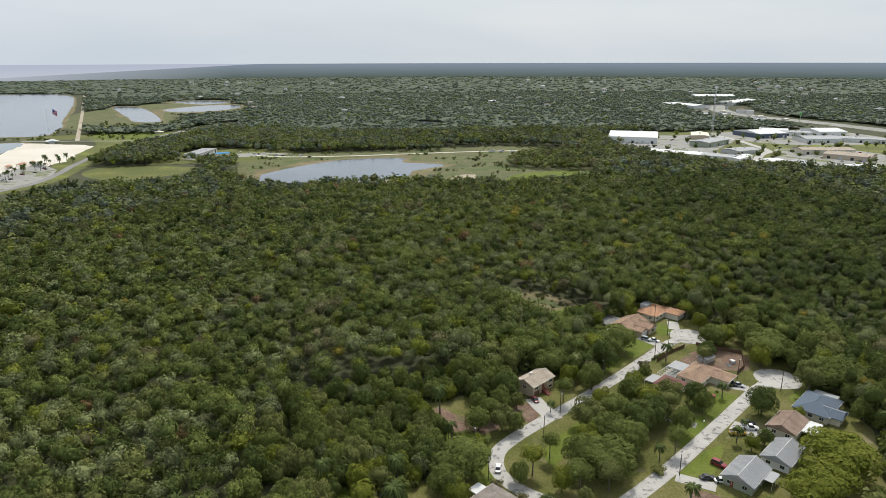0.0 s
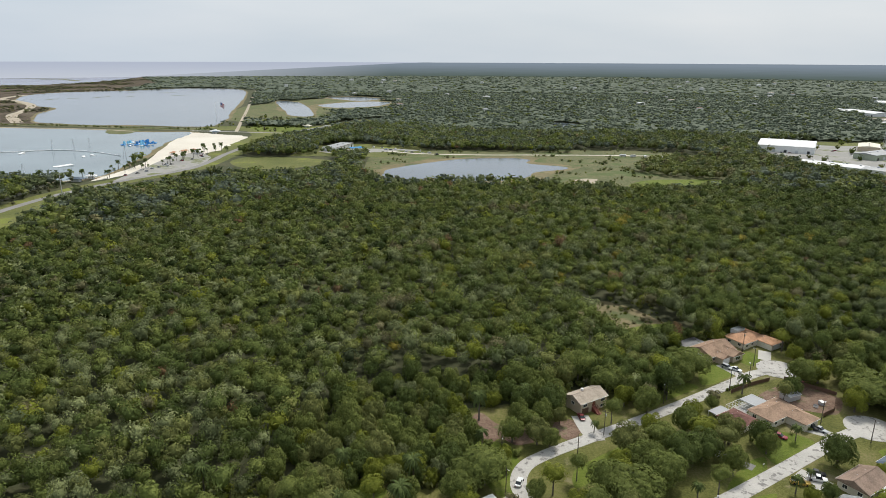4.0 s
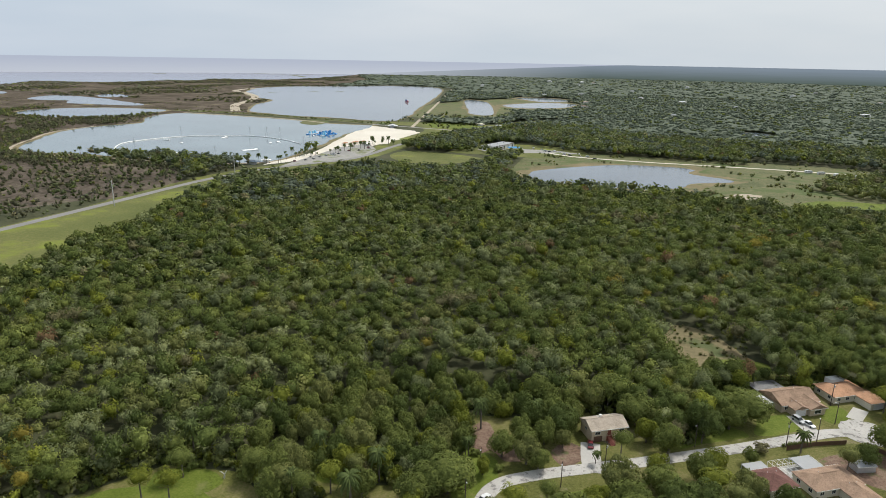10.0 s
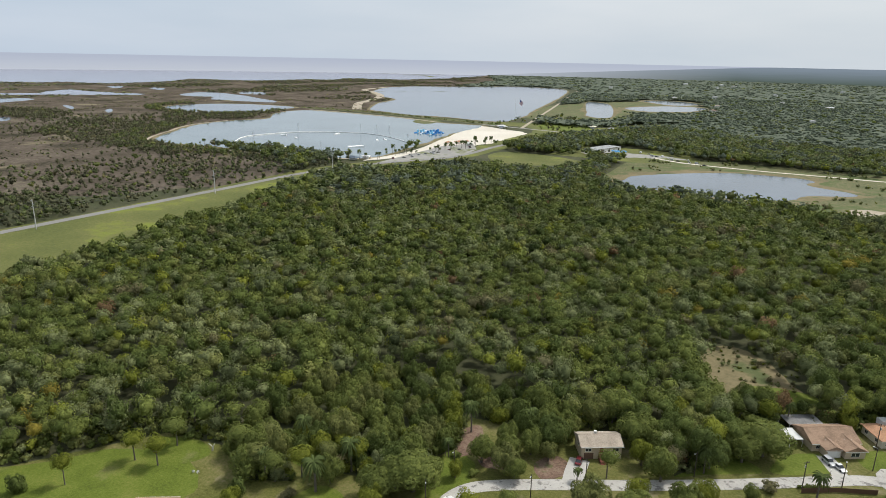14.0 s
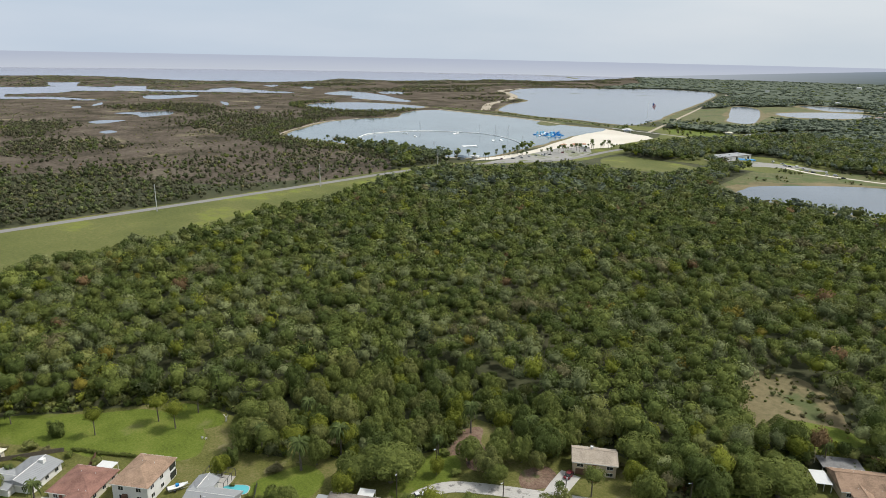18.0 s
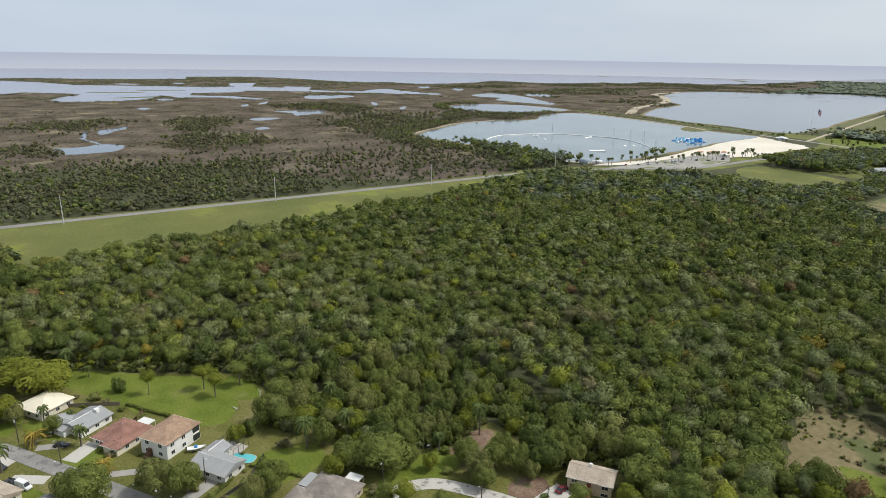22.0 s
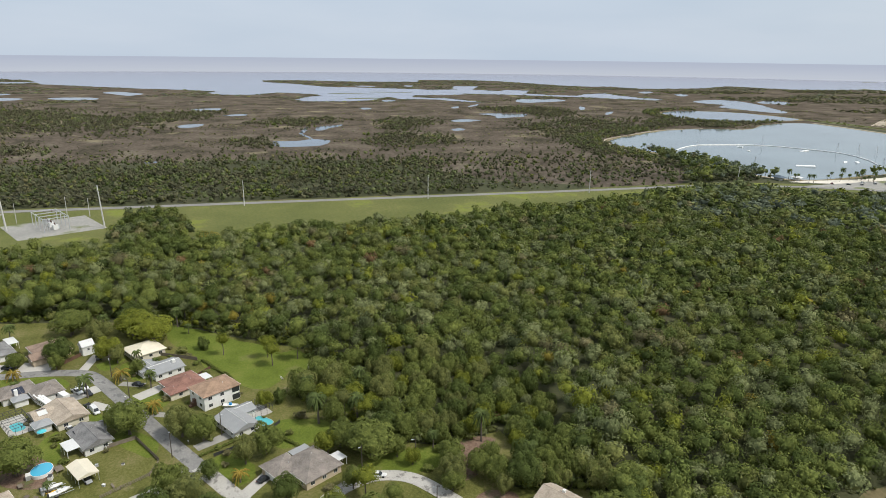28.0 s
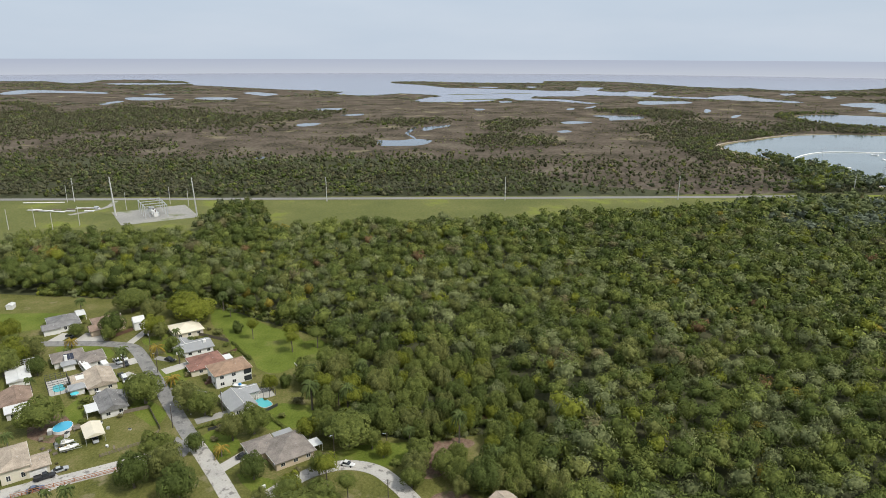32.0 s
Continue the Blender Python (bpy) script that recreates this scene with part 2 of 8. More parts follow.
def ragged(line, size, reach=1.0, seed=0.0):
    """The outline with the small bays and points of a natural edge."""
    mid, out = line.mean(0), []
    for x, y in line:
        k = noise.noise((x / reach, y / reach, seed)) + 0.5 * noise.noise((x / reach * 2.3, y / reach * 2.3, seed + 4))
        away = np.array((x, y)) - mid
        out.append(np.array((x, y)) + away / (np.linalg.norm(away) + 1e-6) * k * size)
    return np.array(out)


def sheet(name, outline, z, mat, label, category="ground", kind="structure", depth=0.0):
    """A flat piece of ground of that outline; depth gives it a visible edge."""
    from_pts = [Vector((x, y, 0)) for x, y in outline]
    bm = bmesh.new()
    vs = [bm.verts.new((p.x, p.y, z)) for p in from_pts]
    es = [bm.edges.new((vs[i - 1], vs[i])) for i in range(len(vs))]
    bmesh.ops.triangle_fill(bm, use_beauty=True, use_dissolve=False, edges=es)
    for f in bm.faces:
        if f.normal.z < 0:
            f.normal_flip()
    if depth:
        low = [bm.verts.new((p.x, p.y, z - depth)) for p in from_pts]
        for i in range(len(vs)):
            bm.faces.new((vs[i - 1], vs[i], low[i], low[i - 1]))
    me = bpy.data.meshes.new(name)
    bm.to_mesh(me)
    bm.free()
    me.materials.append(mat)
    return tagged(new(name, me), label, category, kind=kind)


def strip(line, width, offset=0.0):
    """The two edges of a band along a line, as one outline."""
    line = np.asarray(line, float)
    d = np.gradient(line, axis=0)
    d /= np.linalg.norm(d, axis=1)[:, None]
    side = np.stack([-d[:, 1], d[:, 0]], 1)
    return np.concatenate([line + side * (offset + width / 2), (line + side * (offset - width / 2))[::-1]])


def band(name, line, width, z, mat, label, category="road", depth=0.0, offset=0.0):
    """A road or path: a ribbon along a line."""
    o = strip(line, width, offset)
    n = len(line)
    faces = [(i, i + 1, 2 * n - 2 - i, 2 * n - 1 - i) for i in range(n - 1)]
    faces = [tuple(reversed(f)) for f in faces]
    v = [(x, y, z) for x, y in o]
    if depth:
        v += [(x, y, z - depth) for x, y in o]
        faces += [(i, (i + 1) % (2 * n), 2 * n + (i + 1) % (2 * n), 2 * n + i) for i in range(2 * n)]
    return tagged(link_mesh(name, v, faces, mat), label, category, kind="structure")


# ---- the lie of the land ----
MIDDLE = (130.0, 90.0)
ang = np.linspace(0, 2 * np.pi, 128, endpoint=False)
rings = [0, 60, 150, 300, 500, 800, 1200, 1800, 2600, 3600, 4700]
gv = [(MIDDLE[0], MIDDLE[1], 0)] + [(MIDDLE[0] + r * math.cos(a), MIDDLE[1] + r * math.sin(a), 0) for r in rings[1:] for a in ang]
gf = [(0, 1 + i, 1 + (i + 1) % 128) for i in range(128)]
for k in range(len(rings) - 2):
    a0, b0 = 1 + k * 128, 1 + (k + 1) * 128
    gf += [(a0 + i, b0 + i, b0 + (i + 1) % 128, a0 + (i + 1) % 128) for i in range(128)]
tagged(link_mesh("ground", gv, gf, M["ground"]), "flat dark woodland floor reaching to the horizon", "ground", kind="structure")

COAST_SOUTH = [(-2700, -2300), (-2850, -1900), (-2952, -1739), (-2964, -1539), (-2735, -1307), (-2802, -1282), (-3132, -1353), (-3186, -1154), (-2965, -893), (-2582, -733), (-2404, -512), (-2268, -343), (-2206, -222), (-2088, -67), (-1941, -70), (-1877, 4), (-1895, 79), (-2000, 133), (-1950, 213), (-1852, 270), (-1759, 212), (-1662, 186), (-1587, 203)]
LAGOON_NEAR = [(-1576, 261), (-1577, 327), (-1628, 398), (-1765, 458), (-1655, 478), (-1631, 577), (-1547, 618), (-1513, 682), (-1698, 617), (-1738, 526), (-1843, 552), (-1846, 676), (-1913, 740), (-1866, 845), (-1821, 916), (-1763, 979), (-1708, 1066), (-1642, 1125), (-1593, 1187)]
LAGOON_FAR = [(-1698, 1242), (-1783, 1231), (-1927, 1242), (-1874, 1139), (-1794, 1076), (-1839, 1008), (-1919, 949), (-2104, 1023), (-2162, 950), (-2080, 909), (-2179, 833), (-2439, 931), (-2460, 832), (-2198, 760), (-2174, 673), (-2278, 550), (-2344, 425), (-2412, 300), (-2627, 216), (-2841, 66)]
COAST_NORTH = [(-3020, 58), (-3050, 219), (-2960, 320), (-2880, 557), (-2890, 766), (-3144, 821), (-3110, 1080), (-2972, 1176), (-2802, 1250), (-2562, 1309), (-2406, 1390), (-2400, 1500), (-2225, 1560), (-2228, 1673), (-2279, 1868), (-2450, 2100), (-2219, 2172), (-2101, 2290), (-2149, 2534), (-2040, 2584), (-2130, 2850), (-1993, 2860), (-1892, 2978), (-1828, 3127), (-1880, 3700), (-2036, 4250)]
sea_edge = [(MIDDLE[0] + 4690 * math.cos(a), MIDDLE[1] + 4690 * math.sin(a)) for a in np.radians(np.linspace(117.5, 220, 44))]


def dense(pts, steps=5):
    """The line with more points on each stretch."""
    q = np.asarray(pts, float)
    return np.array([q[i] + (q[i + 1] - q[i]) * t for i in range(len(q) - 1) for t in np.arange(steps) / steps] + [q[-1]])


coast_line = ragged(dense(COAST_SOUTH + LAGOON_NEAR + LAGOON_FAR + COAST_NORTH), 13, 60)
SEA = np.concatenate([np.array(sea_edge), coast_line])
sheet("sea", SEA, 0.10, M["sea"], "calm grey sea reaching to the horizon", "sea")
MARSH = np.concatenate([coast_line, [(-1500, 3300), (-1150, 2050), (-905, 1500), (-640, 1200), (-880, 1190), (-720, 700), (-560, 620), (-400, 590), (-345, 540), (-338, 300), (-338, -300), (-420, -1500), (-900, -2600)]])
sheet("marsh", MARSH, 0.05, M["marsh"], "brown salt marsh grass with green scrub patches", "marsh")

LAKE_A = [(-640, 618), (-689, 637), (-749, 719), (-798, 797), (-811, 883), (-797, 962), (-865, 1047), (-882, 1150), (-776, 1160), (-657, 1150), (-574, 1134), (-508, 1113), (-442, 1118), (-410, 1101), (-397, 974), (-380, 903), (-363, 830), (-348, 748), (-338, 693), (-365, 656), (-414, 648), (-491, 642), (-568, 630)]
LAKE_B = [(-785, 1269), (-720, 1245), (-649, 1222), (-600, 1224), (-550, 1226), (-465, 1210), (-431, 1216), (-425, 1250), (-455, 1400), (-490, 1500), (-640, 2040), (-797, 2532), (-921, 2720), (-1122, 2736), (-1242, 2525), (-1390, 2369), (-1402, 2188), (-1300, 1970), (-1199, 1826), (-1062, 1692), (-958, 1612), (-911, 1476), (-845, 1353)]
LAKE_C = [(-1145, 996), (-1185, 1055), (-1169, 1128), (-1116, 1184), (-1025, 1205), (-951, 1199), (-934, 1106), (-924, 1028), (-969, 979), (-1059, 969)]
POND = [(-45, 722), (-26, 775), (38, 834), (105, 850), (126, 835), (122, 808), (165, 776), (128, 740), (106, 700), (66, 685), (0, 674), (-32, 690)]
FAR_PONDS = [[(-508, 1938), (-426, 1886), (-294, 1479), (-344, 1469), (-390, 1600)], [(-354, 1794), (-276, 1948), (-181, 1942), (-193, 1783), (-281, 1709)], [(-402, 2146), (-316, 2202), (-224, 2105), (-284, 1999)]]
lakes = [("lake", LAKE_A, "park_lake", "pale green-grey water-sport lake"), ("lake", LAKE_B, "lake", "wide grey lake behind a sand causeway"), ("lake", LAKE_C, "lake", "small grey lake in the marsh"), ("pond", POND, "lake", "grey pond ringed with reeds in the wood")]
lakes += [("pond", p, "lake", "far grey pond among trees") for p in FAR_PONDS]
shores = []
for i, (nm, pts, mat, label) in enumerate(lakes):
    line = ragged(curve_through(pts), 5, 30, i)
    shore = ragged(curve_through(pts), 9, 45, i + 9)
    mid = line.mean(0)
    wide = (9, 12, 10, 18, 22, 22, 22)[i]
    away = shore - mid
    shore = shore + away / np.linalg.norm(away, axis=1)[:, None] * wide
    shores.append(shore)
    sheet("shore", shore, 0.07 + 0.004 * i, M["rushes"], "brown reedy shore round the water", "shore")
    sheet(nm, line, 0.12, M[mat], label, "lake")

HIGHWAY = curve_through([(-328, -900), (-329, -400), (-329, 0), (-329, 300), (-330, 450), (-331, 540), (-322, 605), (-300, 670), (-268, 735), (-264, 800), (-268, 864), (-266, 994), (-258, 1093), (-215, 1230), (-140, 1400)], False, 8)
band("highway_verge", HIGHWAY, 34, 0.045, M["verge"], "grass verge along both sides of the highway", "grass")
band("highway", HIGHWAY, 8.5, 0.16, M["highway"], "grey two-lane highway beside the grass strip")
sheet("verge", [(-325, -420), (-325, 300), (-326, 590), (-312, 575), (-292, 520), (-266, 440), (-244, 370), (-222, 270), (-208, 165), (-196, 90), (-188, 60), (-185, -20), (-180, -100), (-170, -420)], 0.06, M["verge"], "wide mown grass strip along the highway", "grass")
band("dirt_road", [(-347, 1131), (-491, 1627), (-790, 2640)], 6.5, 0.15, M["tan_sand"], "straight white sand road beside the lake")
sheet("beach", ragged(curve_through([(-335, 660), (-338, 780), (-392, 972), (-409, 1090), (-418, 1114), (-358, 1090), (-304, 1060), (-298, 986), (-292, 900), (-300, 780), (-312, 715)]), 9, 22), 0.14, M["sand"], "broad white sand beach by the lake", "beach")
band("crossroad", [(-430, 1140), (-347, 1128), (-263, 1113), (-214, 1120), (-120, 1150)], 8, 0.152, M["lot"], "pale grey crossroad behind the beach")
sheet("field", curve_through([(-237, 790), (-236, 831), (-210, 841), (-164, 834), (-120, 815), (-126, 782), (-160, 748), (-205, 750)]), 0.06, M["verge"], "mown green field beside the wood", "field")
LANE = curve_through([(-60, 905), (-13, 882), (73, 876), (140, 880), (285, 880), (343, 836), (420, 790)], False, 6)
band("lane", LANE, 5.5, 0.15, M["sand"], "pale sandy lane past the pond")
SCRUB = curve_through([(-70, 760), (-60, 900), (100, 925), (300, 930), (360, 860), (340, 760), (300, 650), (200, 620), (110, 650), (60, 660), (-10, 652), (-55, 690)])
sheet("scrubland", SCRUB, 0.04, M["reeds"], "open scrubby grassland round the pond", "scrub")

# ---- the wood ----
rng = np.random.default_rng(7)


def ico(sub):
    bm = bmesh.new()
    bmesh.ops.create_icosphere(bm, subdivisions=sub, radius=1)
    v = np.array([p.co for p in bm.verts])
    f = np.array([[p.index for p in q.verts] for q in bm.faces])
    bm.free()
    return v, f


ICO1, ICO2 = ico(1), ico(2)


def crown(seed, leaves, leaf, lobes=9, squash=0.95, core=ICO2, shell=0.86, lobe=(0.30, 0.42)):
    """A crown of radius about 1 on its base: rounded lobes set over a dome, a dark core, and small leaf clumps on the lobes' outside."""
    r = np.random.default_rng(seed)
    k = np.arange(lobes - 1)
    up = 0.92 - 1.15 * (k + r.uniform(0.2, 0.8, lobes - 1)) / (lobes - 1)
    a = k * 2.39996 + r.uniform(-0.5, 0.5, lobes - 1) + r.uniform(0, 6.28)
    reach = r.uniform(0.46, 0.72, lobes - 1)
    flat = np.sqrt(np.maximum(1 - up**2, 0))
    c = np.concatenate([[(0, 0, 0.0)], np.stack([reach * flat * np.cos(a), reach * flat * np.sin(a), reach * up], 1)])
    rad = np.concatenate([[0.55], r.uniform(*lobe, lobes - 1)])
    v, f = core
    b = v @ c.T
    disc = b**2 - (c**2).sum(1) + rad**2
    far = np.where(disc > 0, b + np.sqrt(np.maximum(disc, 0)), 0.3).max(1)
    cv = v * np.maximum(far, 0.3)[:, None] * shell
    many = max(leaves * 5, 40)
    k = r.choice(lobes, many, p=rad**2 / (rad**2).sum())
    n = r.normal(size=(many, 3))
    n[:, 2] += 0.35
    n /= np.linalg.norm(n, axis=1)[:, None]
    p = c[k] + n * rad[k][:, None]
    out = (np.linalg.norm(p[:, None] - c[None], axis=2) - rad[None] * 0.94).min(1) >= -0.01
    out &= p[:, 2] > -0.45
    k, n, p = k[out][:leaves], n[out][:leaves], p[out][:leaves]
    leaves = len(p)
    ph = r.uniform(0, 6.28, 3)
    bump = np.sin(9 * p[:, 0] + ph[0]) * np.sin(9 * p[:, 1] + ph[1]) + 0.6 * np.sin(13 * p[:, 2] + ph[2])
    p = p + n * (0.030 * bump + r.uniform(-0.02, 0.045, leaves))[:, None]
    t = n + r.normal(size=(leaves, 3)) * 0.27 + (0, 0, 0.12)
    t /= np.linalg.norm(t, axis=1)[:, None]
    e1 = np.cross(t, r.normal(size=(leaves, 3)))
    e1 /= np.linalg.norm(e1, axis=1)[:, None]
    e2 = np.cross(t, e1)
    s = leaf * r.uniform(0.6, 1.3, leaves)[:, None]
    tri = np.stack([p + e1 * s, p - 0.5 * e1 * s + 0.8 * e2 * s, p - 0.5 * e1 * s - 0.8 * e2 * s], 1).reshape(-1, 3)
    if leaves < 4:
        f = f[cv[f][:, :, 2].max(1) > 0.05]
    verts = np.concatenate([cv, tri]) * (1, 1, squash) + (0, 0, 0.35)
    return verts, np.concatenate([f, len(cv) + np.arange(leaves * 3).reshape(-1, 3)])


def planted(name, protos, spots, radii, heights, kinds, mats, label, category="trees", tall=(0.85, 1.4)):
    """One object of many trees: spots (n, 2), crown radii, crown-base heights and a material for each tree."""
    vs, fs, ix, tn, at = [], [], [], [], 0
    shade = np.clip(rng.normal(0, 0.55, len(spots)), -1.2, 1.3)
    turn = rng.uniform(0, 2 * np.pi, len(spots))
    which = rng.integers(0, len(protos), len(spots))
    for w, (pv, pf) in enumerate(protos):
        sel = np.where(which == w)[0]
        if not len(sel):
            continue
        c, s = np.cos(turn[sel])[:, None], np.sin(turn[sel])[:, None]
        x, y = pv[:, 0][None], pv[:, 1][None]
        R = radii[sel][:, None]
        wide = rng.uniform(0.82, 1.22, len(sel))[:, None]
        x, y = x * wide, y / wide
        v = np.stack([(c * x - s * y) * R + spots[sel, 0][:, None], (s * x + c * y) * R + spots[sel, 1][:, None], pv[:, 2][None] * R * rng.uniform(*tall, len(sel))[:, None] + heights[sel][:, None]], 2)
        f = pf[None] + (at + np.arange(len(sel)) * len(pv))[:, None, None]
        vs.append(v.reshape(-1, 3))
        fs.append(f.reshape(-1, 3))
        ix.append(np.repeat(kinds[sel], len(pf)))
        tn.append(np.repeat(shade[sel], len(pf)))
        at += len(sel) * len(pv)
    ob = link_mesh(name, np.concatenate(vs), np.concatenate(fs), mats, index=np.concatenate(ix), smooth=True)
    ob.data.attributes.new("tint", "FLOAT", "FACE").data.foreach_set("value", np.concatenate(tn).astype(np.float32))
    return tagged(ob, label, category, kind="stuff")


def scattered(x0, x1, y0, y1, step, jitter=0.42):
    """Spots on a loose triangular grid."""
    gx, gy = np.meshgrid(np.arange(x0, x1, step), np.arange(y0, y1, step * 0.87))
    gx = gx + (np.arange(gx.shape[0]) % 2)[:, None] * step / 2
    p = np.stack([gx.ravel(), gy.ravel()], 1)
    return p + rng.uniform(-jitter, jitter, p.shape) * step


CLEAR = [LAKE for LAKE in shores] + [SEA, MARSH, SCRUB, strip(HIGHWAY, 26), strip(LANE, 16), strip([(-369, 1167), (-800, 2600)], 34), np.array([(-170, -500), (-180, -100), (-185, -20), (-190, 60), (-198, 90), (-210, 165), (-224, 270), (-246, 370), (-268, 440), (-292, 520), (-306, 590), (-345, 600), (-345, -500)])]
CLEAR += [curve_through([(-350, 590), (-345, 780), (-400, 972), (-420, 1200), (-120, 1190), (-120, 1160), (-220, 1100), (-245, 850), (-118, 850), (-105, 770), (-130, 690), (-215, 685), (-240, 640), (-290, 575)])]
CLEAR += [np.array([(-960, 1110), (-1250, 1800), (-900, 1500), (-600, 1270), (-390, 1260), (-390, 1110), (-560, 1090), (-760, 1150)]), np.array([(-60, 700), (-60, 780), (0, 760), (200, 700), (330, 700), (300, 645), (200, 615), (110, 645), (60, 655), (-20, 650)])]


def clear_of(p, polys):
    keep = np.ones(len(p), bool)
    for o in polys:
        keep &= ~inside(o, p)
    return p[keep]


def in_sector(p, near=0.0):
    """Land on the side that the flight looks out to."""
    d = p - np.array(MIDDLE)
    az = np.degrees(np.arctan2(-d[:, 0], d[:, 1]))
    return (np.hypot(*d.T) < near) | ((az > -62) & (az < 135))
# low open ground on the near side of the far ponds
CLEAR += [np.array([(-540, 1700), (-470, 1430), (-400, 1330), (-260, 1320), (-250, 1500), (-290, 1560), (-240, 1600), (-160, 1660), (-150, 1800), (-200, 1960), (-230, 2060), (-430, 2060)])]
sheet("rough_field", ragged(curve_through([(-530, 1740), (-470, 1430), (-400, 1310), (-260, 1300), (-250, 1500), (-290, 1560), (-240, 1600), (-160, 1660), (-150, 1800), (-200, 2060), (-430, 2060)]), 14, 60, 3), 0.055, M["reeds"], "rough open grass round the far ponds", "field")
sheet("roadside_grass", ragged(curve_through([(-440, 1150), (-420, 1210), (-330, 1235), (-210, 1225), (-150, 1190), (-200, 1150), (-225, 1060), (-238, 900), (-262, 800), (-300, 900), (-300, 1060), (-345, 1150)]), 6, 25, 5), 0.065, M["verge"], "rough grass between the beach and the highway", "grass")
# a thicket stands on the open ground between the lane and the wood
THICKET = curve_through([(240, 745), (252, 790), (310, 850), (400, 880), (440, 830), (420, 750), (375, 705), (298, 705)])

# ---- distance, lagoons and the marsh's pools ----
# Backdrop wall: distance haze painted as a height gradient in a glowing colour.
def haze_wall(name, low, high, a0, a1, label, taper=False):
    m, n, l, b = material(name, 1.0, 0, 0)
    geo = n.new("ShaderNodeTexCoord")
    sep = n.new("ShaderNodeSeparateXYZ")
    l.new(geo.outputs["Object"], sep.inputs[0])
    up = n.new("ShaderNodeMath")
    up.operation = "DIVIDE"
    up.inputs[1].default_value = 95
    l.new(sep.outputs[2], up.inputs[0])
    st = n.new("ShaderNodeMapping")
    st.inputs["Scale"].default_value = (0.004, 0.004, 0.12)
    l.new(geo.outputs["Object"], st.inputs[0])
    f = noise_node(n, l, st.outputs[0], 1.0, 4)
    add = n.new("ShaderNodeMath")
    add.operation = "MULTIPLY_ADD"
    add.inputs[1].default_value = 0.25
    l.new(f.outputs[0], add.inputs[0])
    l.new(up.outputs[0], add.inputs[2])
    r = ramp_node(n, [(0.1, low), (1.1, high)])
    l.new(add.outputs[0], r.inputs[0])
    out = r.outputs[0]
    # painted haze: the land's colour fades into the sea's towards the coast
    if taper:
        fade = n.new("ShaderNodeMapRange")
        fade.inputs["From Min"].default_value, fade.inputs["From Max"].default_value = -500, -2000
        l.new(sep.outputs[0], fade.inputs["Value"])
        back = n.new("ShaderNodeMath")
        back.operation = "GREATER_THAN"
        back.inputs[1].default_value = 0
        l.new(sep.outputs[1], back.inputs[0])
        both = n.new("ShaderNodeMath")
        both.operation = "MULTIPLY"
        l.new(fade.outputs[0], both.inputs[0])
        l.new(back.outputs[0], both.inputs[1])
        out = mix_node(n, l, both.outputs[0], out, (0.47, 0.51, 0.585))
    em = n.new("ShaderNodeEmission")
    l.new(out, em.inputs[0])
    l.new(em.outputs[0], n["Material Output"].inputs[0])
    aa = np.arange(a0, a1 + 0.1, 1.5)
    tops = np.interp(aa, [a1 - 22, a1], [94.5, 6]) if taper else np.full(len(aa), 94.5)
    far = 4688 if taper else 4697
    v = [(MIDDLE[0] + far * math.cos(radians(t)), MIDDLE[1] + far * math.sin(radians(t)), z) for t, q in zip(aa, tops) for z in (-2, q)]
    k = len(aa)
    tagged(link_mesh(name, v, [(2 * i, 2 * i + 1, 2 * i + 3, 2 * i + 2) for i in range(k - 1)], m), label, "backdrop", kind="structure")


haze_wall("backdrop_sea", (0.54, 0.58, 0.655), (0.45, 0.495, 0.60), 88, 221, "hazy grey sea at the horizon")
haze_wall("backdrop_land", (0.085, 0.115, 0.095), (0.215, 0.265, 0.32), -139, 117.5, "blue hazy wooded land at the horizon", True)

